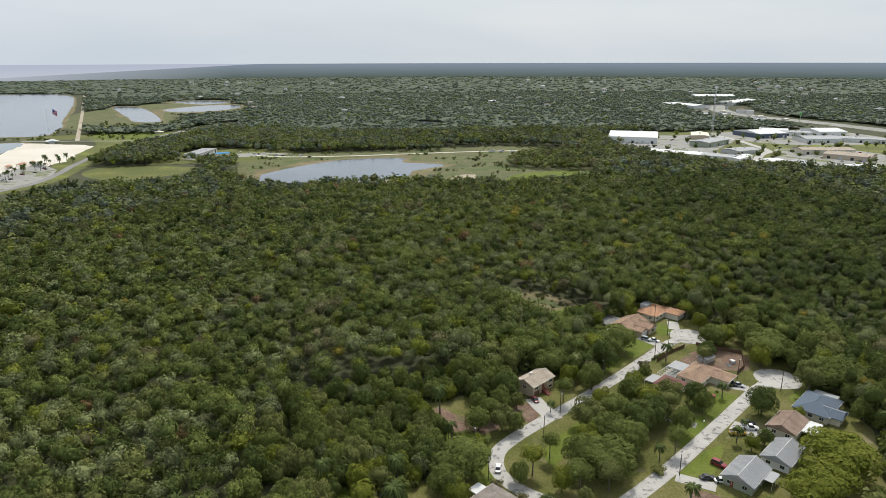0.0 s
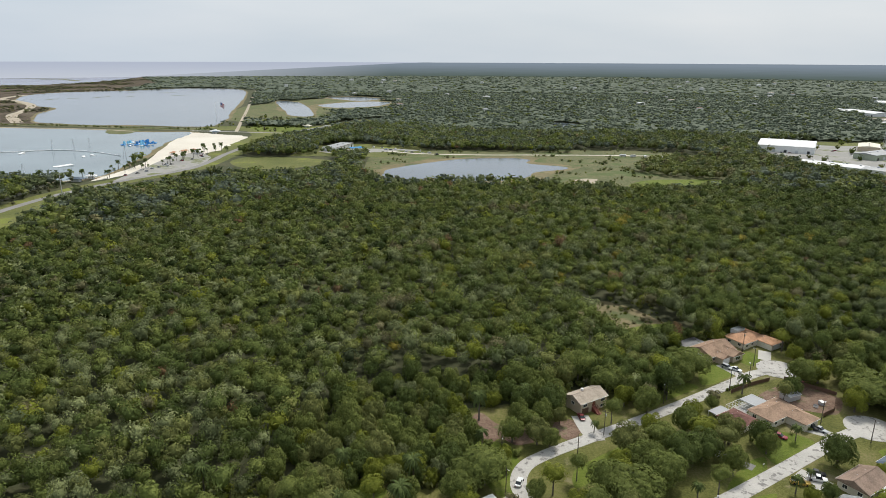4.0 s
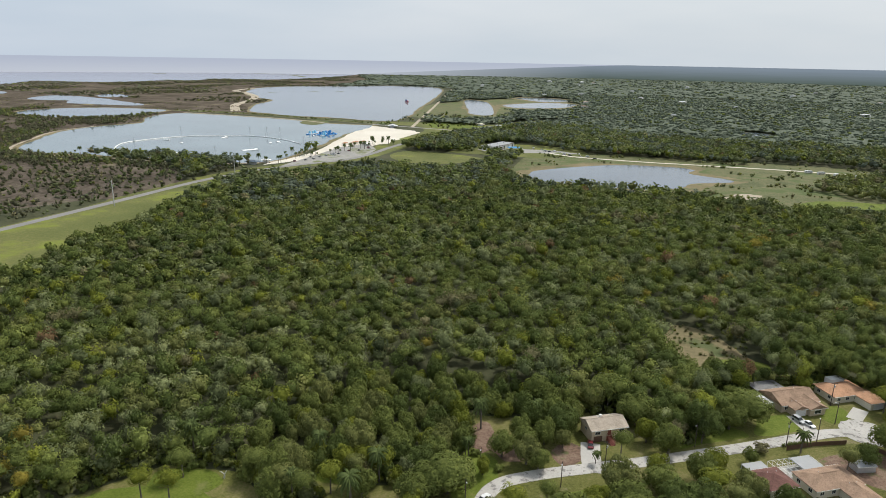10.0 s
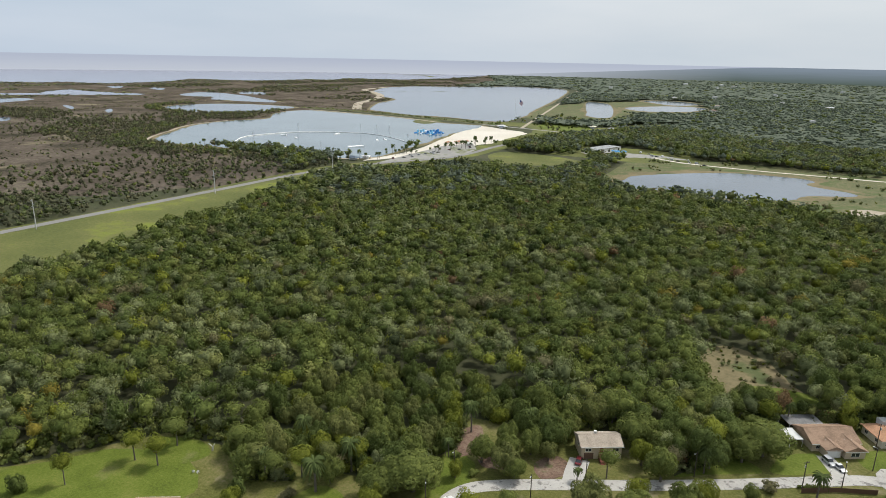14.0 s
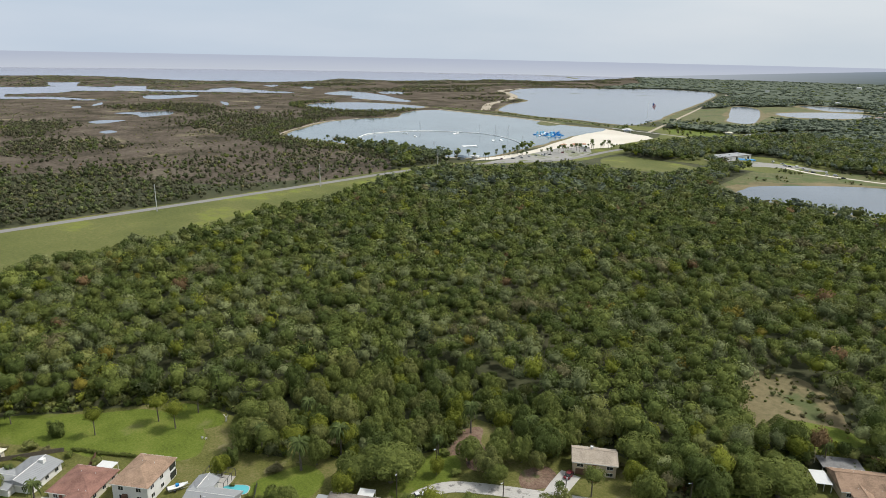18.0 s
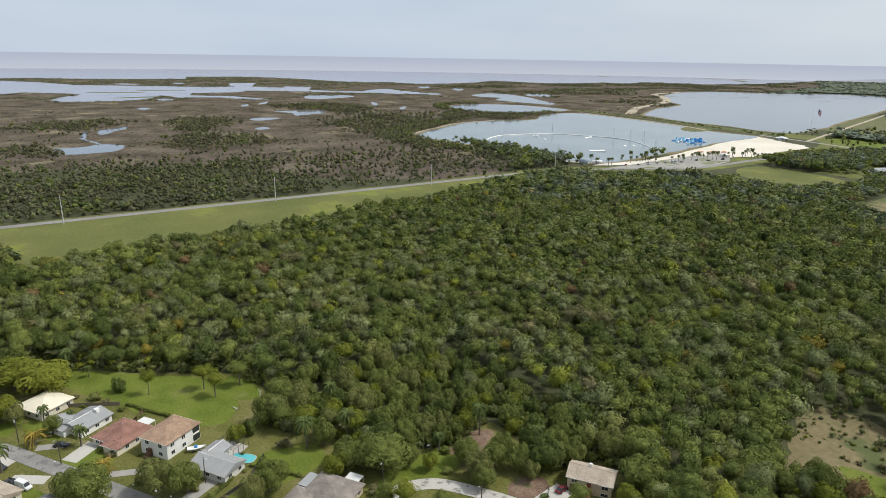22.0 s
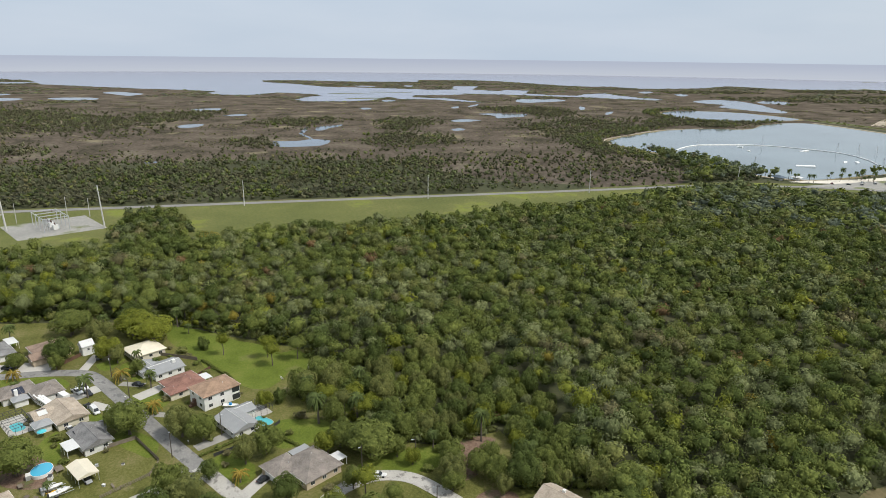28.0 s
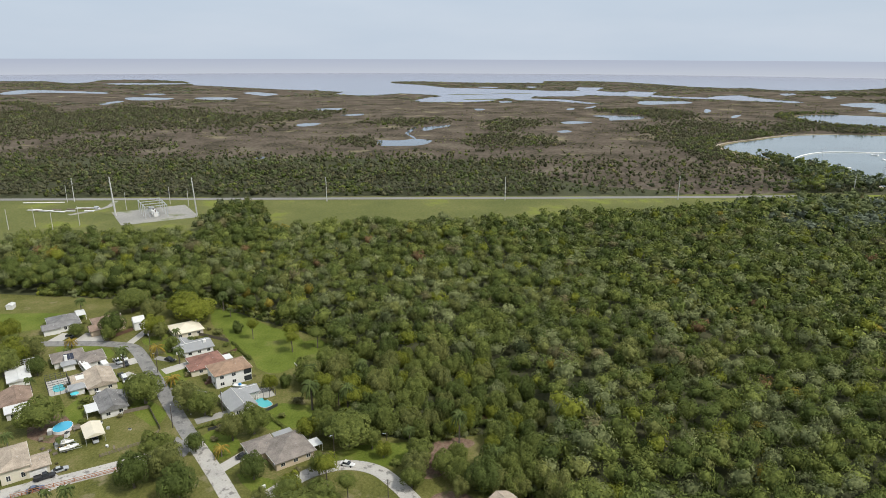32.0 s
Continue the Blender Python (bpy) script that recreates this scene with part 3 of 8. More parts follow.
POOLS = [
    [(-741, 139), (-744, 146), (-742, 170), (-760, 192), (-745, 216), (-719, 216), (-687, 201), (-681, 174), (-680, 148), (-698, 140)],
    [(-931, 209), (-956, 236), (-968, 253), (-940, 250), (-912, 230), (-877, 213), (-881, 204)],
    [(-842, 176), (-918, 187), (-929, 193), (-858, 186), (-834, 180)],
    [(-1159, 564), (-1168, 604), (-1145, 663), (-1088, 642), (-1064, 590), (-1057, 572), (-1112, 583)],
    [(-1020, 468), (-1041, 497), (-1021, 528), (-998, 505), (-987, 474)],
    [(-868, 431), (-880, 450), (-854, 451), (-843, 432)],
    [(-1593, 800), (-1640, 834), (-1624, 931), (-1551, 931), (-1508, 851), (-1490, 790), (-1532, 781)],
    [(-1343, 327), (-1353, 346), (-1317, 350), (-1300, 331)],
    [(-1351, 550), (-1373, 572), (-1327, 561), (-1315, 544)],
    [(-1374, 598), (-1445, 643), (-1395, 628), (-1363, 601)],
    [(-1347, 885), (-1294, 876), (-1233, 840), (-1272, 849)],
    [(-1164, 866), (-1183, 893), (-1129, 860), (-1110, 839)],
    [(-1616, 418), (-1629, 450), (-1571, 446), (-1558, 415)],
    [(-2507, 441), (-2444, 507), (-2400, 482), (-2430, 434)],
    [(-2519, 637), (-2512, 674), (-2415, 648), (-2420, 622)],
    [(-975, -23), (-1002, -11), (-1002, 14), (-958, 12), (-943, -12)],
    [(-1178, 33), (-1208, 72), (-1171, 78), (-1156, 45)],
    [(-1341, -46), (-1360, 8), (-1315, 17), (-1288, -24)],
    [(-1924, -680), (-1977, -652), (-1926, -606), (-1876, -632)],
    [(-1712, -646), (-1768, -644), (-1742, -529), (-1674, -508), (-1634, -555), (-1646, -601)],
    [(-1492, -613), (-1584, -623), (-1608, -602), (-1560, -589), (-1471, -589)],
    [(-1730, -455), (-1774, -425), (-1747, -339), (-1678, -328), (-1663, -391)],
    [(-2003, -381), (-2059, -360), (-1953, -262), (-1853, -273), (-1885, -308)],
    [(-2651, -1134), (-2778, -1113), (-2792, -855), (-2700, -800), (-2620, -927)],
    [(-1912, -1114), (-2052, -1178), (-2192, -1198), (-2173, -1136), (-2135, -1043), (-2043, -857), (-1955, -811), (-2003, -975), (-2000, -1051), (-1913, -1059)],
    [(-575, -3), (-580, 7), (-565, 11), (-562, 3)],
    [(-2002, 1413), (-2040, 1476), (-1967, 1451), (-1914, 1386)],
    [(-1834, 1454), (-1884, 1508), (-1804, 1489), (-1744, 1424)],
    [(-1512, 1317), (-1568, 1436), (-1461, 1452), (-1219, 1355), (-1115, 1308), (-1119, 1267), (-1236, 1250), (-1301, 1251), (-1364, 1310), (-1436, 1293)],
    [(-1452, 1482), (-1510, 1569), (-1439, 1578), (-1365, 1507), (-1393, 1475)],
    [(-1660, 1205), (-1610, 1183), (-1560, 1215), (-1590, 1260), (-1660, 1250)],
]
for i, pts in enumerate(POOLS):
    sheet("marsh_pool", ragged(curve_through(pts), 3 if i < 18 else 8, 25, i), 0.11 + 0.002 * i, M["lake"], "grey pool in the brown marsh", "water")
for pts in ([(-1700, 330), (-1725, 420), (-1712, 480), (-1690, 420), (-1680, 340)], [(-2040, 440), (-2010, 560), (-1990, 560), (-2010, 450)], [(-2300, 880), (-2180, 870), (-2200, 890)], [(-1960, 300), (-1930, 420), (-1905, 420), (-1930, 310)]):
    sheet("marsh_island", ragged(curve_through(pts), 6, 25), 0.16, M["reeds"], "low green island in the lagoon", "island")

band("marsh_channel", curve_through([(-752, 192), (-780, 190), (-805, 184), (-829, 179), (-842, 180)], False, 6), 5, 0.15, M["lake"], "narrow winding channel between two marsh pools", "water")

# ---- streets and yards ----
SLOPE = 34.0
UX, VX = Vector((math.cos(radians(SLOPE)), math.sin(radians(SLOPE)))), Vector((-math.sin(radians(SLOPE)), math.cos(radians(SLOPE))))
YARDS = np.array([(-95, -60), (-85, 20), (-72, 95), (-52, 122), (-28, 160), (-6, 165), (12, 156), (24, 163), (15, 172), (20, 181), (30, 172), (46, 178), (56, 204), (50, 222), (66, 226), (80, 217), (86, 238), (108, 238), (118, 226), (133, 245), (138, 272), (156, 282), (172, 291), (186, 286), (192, 270), (204, 258), (210, 246), (204, 232), (202, 200), (197, 176), (184, 158), (170, 140), (150, 134), (132, 128), (118, 112), (104, 96), (98, 74), (84, 60), (62, 54), (46, 44), (34, 26), (10, 18), (-14, 2), (-34, -30), (-40, -60)])
sheet("yard_ground", YARDS, 0.04, M["yard"], "worn grass and sand of the house yards", "yard")
LAWNS = [
    [(-66, 99), (-56, 118), (-44, 130), (-34, 145), (-18, 152), (-6, 153), (4, 144), (0, 136), (-12, 130), (-18, 121), (-30, 116), (-46, 104)],
    [(-26, 150), (-28, 157), (-18, 162), (-8, 161), (-8, 154), (-18, 152)],
    [(17, 170), (18, 178), (26, 178), (27, 171)], [(28, 149), (32, 166), (43, 163), (46, 151), (38, 146)],
    [(55, 188), (55, 202), (64, 200), (67, 192), (65, 180), (64, 172), (58, 176)],
    [(15, 103), (2, 97), (-4, 103), (8, 112)], [(-16, 93), (-22, 88), (-30, 90), (-22, 99), (-12, 98)], [(-30, 78), (-35, 88), (-24, 84)],
    [(-24, 46), (-23, 64), (-14, 72), (-8, 70), (-16, 60), (-18, 46)], [(2, 78), (12, 90), (18, 92), (10, 78), (4, 72)],
    [(20, 78), (34, 74), (40, 84), (30, 82)], [(32, 99), (42, 110), (34, 112), (26, 104), (24, 98)],
    [(44, 136), (56, 143), (64, 138), (58, 131), (50, 128)], [(70, 146), (78, 152), (84, 160), (74, 158)],
    [(145, 256), (154, 263), (160, 256), (152, 249), (142, 244)], [(168, 262), (165, 270), (172, 276), (176, 270)],
    [(118, 226), (128, 234), (140, 242), (132, 246)], [(146, 204), (156, 212), (166, 206), (156, 196), (148, 192)], [(118, 164), (132, 174), (142, 178), (136, 170), (124, 160)],
    [(84, 186), (98, 198), (112, 208), (108, 200), (94, 186), (84, 178)], [(128, 178), (136, 190), (146, 196), (140, 184)], [(185, 202), (195, 205), (192, 198), (184, 196)],
    [(136, 292), (128, 300), (150, 306), (152, 290), (142, 283)], [(-60, -40), (-62, 20), (-58, 40), (-40, 20), (-40, -40)],
]
for i, o in enumerate(LAWNS):
    sheet("lawn", ragged(curve_through(o, True, 5), 1.2, 6, i), 0.055 + 0.001 * i, M["lawn"], "bright green mown lawn", "lawn")
DIRTS = [[(56, 219), (62, 212), (70, 210), (74, 204), (68, 199), (62, 203), (58, 199), (55, 205), (52, 213)], [(84, 217), (91, 213), (90, 208), (84, 203), (80, 209)], [(36, 66), (48, 72), (52, 82), (44, 84), (34, 76)], [(160, 236), (178, 246), (190, 236), (182, 224), (170, 228)], [(112, 150), (120, 158), (126, 152), (118, 144)]]
for i, o in enumerate(DIRTS):
    sheet("bare_patch", ragged(curve_through(o, True, 5), 1.0, 5, i), 0.085 + 0.001 * i, M["dirt"], "bare brown earth strewn with pine straw", "earth")
sheet("clearing", ragged(curve_through([(122, 282), (142, 280), (152, 290), (147, 304), (136, 322), (122, 336), (104, 328), (108, 310), (113, 294)]), 3, 10), 0.03, M["rushes"], "rough overgrown clearing in the wood", "clearing")
ROAD_A = curve_through([(-26, -20), (-26, 44), (-26, 56), (-25, 67), (-22, 76.5), (-14, 83.5), (-2, 91.5), (13, 101.5), (30, 112.5), (48, 124.5), (63, 135), (82, 147.5), (108, 162.5), (123, 172), (145, 187), (165, 201), (176, 208.5), (186, 214)], False, 6)
band("street", ROAD_A[:56], 5.3, 0.12, M["road"], "cracked grey asphalt street between the houses", depth=0.1)
band("worn_street", ROAD_A[55:], 5.2, 0.118, M["road_old"], "pale worn asphalt street with dark repairs", depth=0.1)
sheet("asphalt_patch", ragged(curve_through([(49.5, 120.9), (54.9, 121.6), (60.1, 125.4), (60.2, 127.6), (56, 127), (52, 124)]), 0.6, 2), 0.135, M["road"], "dark broken asphalt at the road junction", "road")
ROAD_B = curve_through([(88, 151), (78, 160), (70, 168.5), (66.5, 178), (69, 187.5), (77, 194.8), (92.7, 205), (107.7, 214.3), (127, 227), (140, 236), (156, 247.5), (166, 254.5), (174, 258)], False, 6)
band("curved_street", ROAD_B, 5.0, 0.13, M["road_old"], "pale patched asphalt street curving through trees", depth=0.1)
for name, (cx, cy), r in (("turning_circle", (178, 259.5), 8.4), ("turning_circle", (190, 215), 8.6)):
    sheet(name, ragged(np.array([(cx + r * math.cos(a), cy + r * math.sin(a)) for a in np.linspace(0, 2 * np.pi, 40, endpoint=False)]), 0.9, 4, cx), 0.14, M["road_old"], "round pale asphalt end of the street", "road", depth=0.1)
band("side_street", curve_through([(96, 52), (78, 82), (72.5, 94), (66, 107), (60, 118), (55, 127)], False, 4), 6.0, 0.115, M["road_old"], "pale asphalt side street behind a fence", depth=0.08)
DRIVES = [
    ([(68, 140), (58.5, 147)], 4.2, "concrete"), ([(40, 124), (34, 134)], 4.0, "lot"), ([(2, 99), (-5, 107)], 5.5, "concrete"), ([(-11, 91), (-8, 100)], 3.2, "lot"),
    ([(-24, 74), (-40, 76)], 3.6, "concrete"), ([(-28, 55), (-37, 56)], 13, "concrete"), ([(-28, 40), (-37, 42)], 6, "concrete"), ([(9, 93), (3, 84)], 4, "concrete"), ([(-9, 84), (-4, 78), (-2, 70)], 6, "concrete"),
    ([(94, 203), (92, 212), (91, 219)], 6.2, "concrete"), ([(161, 253), (156, 263)], 5.0, "concrete"), ([(176, 268), (180, 277)], 5.0, "concrete"), ([(174, 210), (166, 215)], 4.6, "concrete"), ([(140, 190), (131, 198)], 3.6, "road"),
    ([(152, 188), (158, 181)], 7, "concrete"), ([(118, 165), (127, 158)], 4.5, "concrete"), ([(76, 95), (70, 88)], 7, "concrete"), ([(15, 107), (20, 121)], 3.0, "lot"),
]
for pts, w, mat in DRIVES:
    band("driveway", pts, w, 0.105, M[mat], "pale concrete driveway" if mat == "concrete" else "grey gravel driveway", "driveway", depth=0.05)

# ---- the trees of the wood ----
CLEAR += [YARDS, np.array([(122, 282), (142, 280), (152, 290), (147, 304), (136, 322), (122, 336), (104, 328), (108, 310), (113, 294)])]
LOT = np.array([(425, 850), (450, 960), (505, 1060), (640, 1050), (760, 1060), (900, 1040), (910, 860), (740, 640), (600, 605), (480, 690), (440, 770)])
CLEAR += [LOT, strip([(1077, 1647), (965, 1450), (935, 1306), (945, 1201), (960, 1110), (960, 850)], 150)]
STORE = np.array([(-180, 850), (-175, 960), (-80, 985), (-20, 960), (0, 900), (-60, 850), (-110, 850)])
CLEAR += [STORE, np.array([(195, 1285), (225, 1350), (270, 1299), (242, 1225)])]
FLIGHT_LINE = np.array([(x, y) for _, x, y, *_ in FLIGHT])


def kinds_for(p, shares, rare=0.0):
    """A species for each spot, in drifts, with a rare golden or russet tree."""
    cum = np.cumsum(shares) / np.sum(shares)
    drift = np.array([noise.noise((x / 38, y / 38, 3)) + 0.5 * noise.noise((x / 14, y / 14, 7)) for x, y in p])
    k = np.searchsorted(cum, np.clip(rng.uniform(0.12, 0.88, len(p)) + drift * 0.45, 0, 0.999))
    if rare:
        odd = rng.uniform(0, 1, len(p))
        k[odd < rare] = 10
        k[(odd > 0.5) & (odd < 0.5 + 0.7 * rare)] = 5
    return k


def dist(p):
    return np.min([np.hypot(*(p - q).T) for q in FLIGHT_LINE[::3]], 0)


# species in the order of SPECIES: oak, deep green, grey green, yellow green, olive, russet, pine, scrub
SHARES = [36, 22, 20, 5, 16, 0.2, 5, 1]
PINEY = [16, 16, 8, 1, 8, 0.2, 24, 2, 0, 26]
# mostly index 9, the leaf colour with distance haze painted in
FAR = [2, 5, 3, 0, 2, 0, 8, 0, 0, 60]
near = clear_of(scattered(-340, 460, -60, 620, 5.3, 0.5), CLEAR)
near = near[in_sector(near, 180)]
dn = dist(near)
PN = [crown(100 + i, 860, 0.064, core=ICO2, lobes=13, shell=0.84, lobe=(0.24, 0.41)) for i in range(12)]
P0 = [crown(i, 260, 0.100, core=ICO1, lobes=11, shell=0.82, lobe=(0.26, 0.42)) for i in range(10)]
P1 = [crown(20 + i, 80, 0.18, core=ICO1, lobes=9, shell=0.84, lobe=(0.28, 0.42)) for i in range(6)]
P2 = [crown(40 + i, 22, 0.28, core=ICO1) for i in range(5)]
P3 = [crown(60 + i, 9, 0.45, core=ICO1, lobes=6) for i in range(4)]
P4 = [crown(70 + i, 2, 0.5, core=ICO1, lobes=6) for i in range(3)]
ahead = (near[:, 1] > 118 + 0.30 * near[:, 0]) | (near[:, 0] < -45)
close = near[(dn < 300) & ahead]
edge = np.argsort(np.hypot(*(close - (45, 190)).T))
LONE = close[edge[:190]]
close = close[edge[190:]]


def sized(n, lo, hi):
    return lo + (hi - lo) * rng.beta(1.5, 2.4, n)


def wood(name, protos, p, r0, r1, h0, h1, shares, label, tall=(0.8, 1.2), rare=0.0):
    rr = sized(len(p), r0, r1)
    swell = np.array([noise.noise((x / 60, y / 60, 8)) for x, y in p]) * 2.0
    planted(name, protos, p, rr, np.maximum(rng.uniform(h0, h1, len(p)) + swell, 1.0), kinds_for(p, shares, rare), SPECIES, label, tall=tall)


dc = dist(close)
order = np.argsort(dc)
split = min(1300, len(close))
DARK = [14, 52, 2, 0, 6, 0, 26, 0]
for q, protos, mix in ((close[order[:split]], PN, [34, 38, 8, 7, 12, 0.2, 5, 1]), (close[order[split:]], P0, SHARES)):
    wave = np.array([noise.noise((x / 55, y / 55, 11)) + 0.6 * noise.noise((x / 18, y / 18, 13)) for x, y in q])
    shade = q[:, 0] > 225 + 0.1 * q[:, 1] + 70 * wave
    wood("forest", protos, q[~shade], 2.1, 5.4, 3.2, 8.8, mix, "dense mixed green broadleaf woodland", (0.9, 1.5), 0.008)
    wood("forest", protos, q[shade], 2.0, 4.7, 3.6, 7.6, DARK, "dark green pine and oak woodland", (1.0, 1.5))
rest = near[(dn >= 300) & (dn < 500)]
PU = [crown(160 + i, 60, 0.26, core=ICO1, lobes=9) for i in range(5)]
wood("forest", PU, near[(dn < 300) & ~ahead], 3.0, 5.8, 3.5, 7, SHARES, "green woodland by the streets")
wave = np.array([noise.noise((x / 55, y / 55, 11)) + 0.6 * noise.noise((x / 18, y / 18, 13)) for x, y in rest])
shade = rest[:, 0] > 225 + 0.1 * rest[:, 1] + 70 * wave
wood("forest", P1, rest[~shade], 2.4, 5.6, 4.0, 7.5, SHARES, "dense green woodland beyond the houses", (0.85, 1.35), 0.006)
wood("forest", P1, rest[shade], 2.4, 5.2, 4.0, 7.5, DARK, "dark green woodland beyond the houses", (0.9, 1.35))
mid_p = clear_of(scattered(-900, 1150, -250, 1150, 7.4, 0.5), CLEAR)
dm = dist(mid_p)
mid_p = mid_p[in_sector(mid_p) & (((dm >= 500) & (dm < 920)) | ((dm < 500) & ((mid_p[:, 0] > 459) | (mid_p[:, 1] > 619))))]
wood("forest", P2, mid_p, 3.6, 7.2, 3.5, 7.0, PINEY, "dark green pine and oak woodland round the pond")
far_p = clear_of(rng.uniform((-2300, -600), (2400, 2400), (150000, 2)), CLEAR)
df = dist(far_p)
far_p = far_p[in_sector(far_p) & (df >= 900) & (df < 2300)]
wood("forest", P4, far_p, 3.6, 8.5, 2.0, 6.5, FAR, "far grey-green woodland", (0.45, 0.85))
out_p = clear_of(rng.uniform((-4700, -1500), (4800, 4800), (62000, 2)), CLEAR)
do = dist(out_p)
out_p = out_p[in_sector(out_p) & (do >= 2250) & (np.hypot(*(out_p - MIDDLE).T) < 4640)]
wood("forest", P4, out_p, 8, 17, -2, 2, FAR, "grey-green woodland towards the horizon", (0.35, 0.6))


def canopy(x0, x1, y0, y1, step, lo, hi, near, far):
    """The low canopy between the far crowns: a crumpled sheet wherever the wood stands."""
    gx, gy = np.arange(x0, x1, step), np.arange(y0, y1, step)
    nx, ny = len(gx), len(gy)
    X, Y = np.meshgrid(gx, gy)
    p = np.stack([X.ravel(), Y.ravel()], 1) + rng.uniform(-0.35, 0.35, (nx * ny, 2)) * step
    ok = in_sector(p) & (np.hypot(*(p - MIDDLE).T) < 4660)
    d = dist(p)
    ok &= (d >= near) & (d < far)
    for o in CLEAR:
        ok &= ~inside(o, p)
    v = np.concatenate([p, rng.uniform(lo, hi, (nx * ny, 1))], 1)
    i = (np.arange(ny - 1)[:, None] * nx + np.arange(nx - 1)[None]).ravel()
    q = np.stack([i, i + 1, i + nx + 1, i + nx], 1)
    q = q[ok[q].all(1)]
    used, q = np.unique(q, return_inverse=True)
    # same haze-paled leaf colour as the far crowns
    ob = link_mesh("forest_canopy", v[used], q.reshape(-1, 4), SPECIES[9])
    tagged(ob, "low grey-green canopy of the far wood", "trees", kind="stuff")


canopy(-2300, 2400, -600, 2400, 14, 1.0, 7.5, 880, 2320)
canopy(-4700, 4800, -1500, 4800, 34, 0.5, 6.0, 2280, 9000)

# pines and scrub on the marsh side of the highway
# undergrowth along the edge of the yards and in the clearing
under = scattered(-120, 240, -20, 360, 2.8, 0.6)
ring_d = np.min([np.hypot(*(under - q).T) for q in curve_through(YARDS, True, 5)], 0)
under = under[(ring_d < 11) & ~inside(YARDS, under) & (under[:, 1] > 40 + 0.45 * under[:, 0])]
U0 = [crown(130 + i, 70, 0.22, core=ICO1, lobes=8) for i in range(5)]
planted("undergrowth", U0, under, sized(len(under), 1.1, 3.1), rng.uniform(-0.5, 1.0, len(under)), kinds_for(under, [26, 20, 8, 12, 20, 1, 2, 12]), SPECIES, "low leafy undergrowth at the edge of the wood", "undergrowth")
MARSH_WATER = [ragged(curve_through(p), 6, 25) for p in POOLS]
sheet("belt_floor", ragged(curve_through([(-336, -560), (-336, 0), (-337, 250), (-338, 420), (-355, 440), (-380, 380), (-420, 340), (-470, 320), (-540, 260), (-570, 120), (-560, -40), (-580, -200), (-540, -400), (-560, -560)]), 18, 40, 7), 0.062, M["ground"], "dark scrubby floor under the roadside pines", "ground")
pine_p = clear_of(scattered(-650, -340, -560, 640, 4.6, 0.6), shores)
keep = rng.uniform(0, 1, len(pine_p)) < np.where(pine_p[:, 1] > 330, 0.35, 1.0) * np.clip((pine_p[:, 0] + 610) / 170, 0.02, 0.97) * (0.85 + 0.9 * np.array([noise.noise((x / 60, y / 60, 4)) for x, y in pine_p]))
PB = [crown(50 + i, 12, 0.32, core=ICO1, lobes=8) for i in range(4)]
planted("pine_belt", PB, pine_p[keep], sized(keep.sum(), 1.5, 3.6), rng.uniform(0.0, 5.0, keep.sum()), kinds_for(pine_p[keep], [5, 12, 2, 0, 5, 0, 22, 4, 52]), SPECIES, "belt of pines and scrub along the highway")
HAMMOCKS = [
    [(-979, 322), (-873, 314), (-863, 357), (-939, 411), (-1037, 428), (-1051, 367)], [(-693, 269), (-641, 283), (-662, 334), (-685, 390), (-756, 400), (-815, 345), (-784, 299)],
    [(-1031, 144), (-951, 144), (-978, 187), (-1005, 237), (-1059, 239), (-1069, 177)], [(-874, 560), (-767, 567), (-610, 547), (-529, 539), (-552, 592), (-644, 612), (-698, 617), (-770, 690), (-838, 776), (-959, 774), (-977, 681)],
    [(-1291, 606), (-1188, 639), (-1061, 709), (-1221, 794), (-1323, 738)], [(-975, 864), (-974, 926), (-905, 1020), (-825, 955), (-840, 880), (-825, 795), (-775, 724)],
    [(-1217, -697), (-810, -453), (-790, -372), (-852, -319), (-898, -224), (-884, -128), (-974, -94), (-1162, -169), (-1252, -312), (-1363, -483), (-1219, -538), (-1249, -651)],
    [(-625, -276), (-602, -204), (-618, -153), (-677, -144), (-752, -242), (-734, -308)], [(-1127, -124), (-1031, -79), (-1107, -10), (-1255, 7), (-1222, -80)],
    [(-750, 80), (-675, 97), (-675, 139), (-769, 129)], [(-1003, 90), (-922, 171), (-997, 243), (-1063, 232), (-1069, 149)], [(-1488, -860), (-1274, -632), (-1361, -658), (-1533, -840)],
]
PS = [crown(90 + i, 16, 0.42, core=ICO1, lobes=6) for i in range(4)]
PD = [crown(95 + i, 4, 0.55, core=ICO1, lobes=5) for i in range(4)]
grove = scattered(-1540, -520, -860, 1060, 6.6, 0.55)
lie = np.zeros(len(grove), bool)
for o in HAMMOCKS:
    line = curve_through(o)
    lie |= inside(ragged(line, 30, 45, 2), grove)
    lie |= inside(ragged(line.mean(0) + (line - line.mean(0)) * (1.45, 1.25), 40, 50, 5), grove) & (rng.uniform(0, 1, len(grove)) < 0.22)
gap = np.array([noise.noise((x / 26, y / 34, 21)) + 0.5 * noise.noise((x / 9, y / 12, 2)) for x, y in grove])
grove = clear_of(grove[lie & (gap < 0.26)], MARSH_WATER + shores)
planted("hammock_trees", PS, grove, sized(len(grove), 1.2, 4.2), rng.uniform(0.0, 3.0, len(grove)), kinds_for(grove, [2, 6, 4, 0, 3, 0, 14, 4, 70]), SPECIES, "muted green hammock of palms and pines in the marsh", tall=(0.8, 1.3))
bush = scattered(-1600, -430, -900, 1400, 7.4, 0.6)
thick = np.array([noise.noise((x / 70, y / 120, 1)) + 0.5 * noise.noise((x / 18, y / 30, 5)) for x, y in bush])
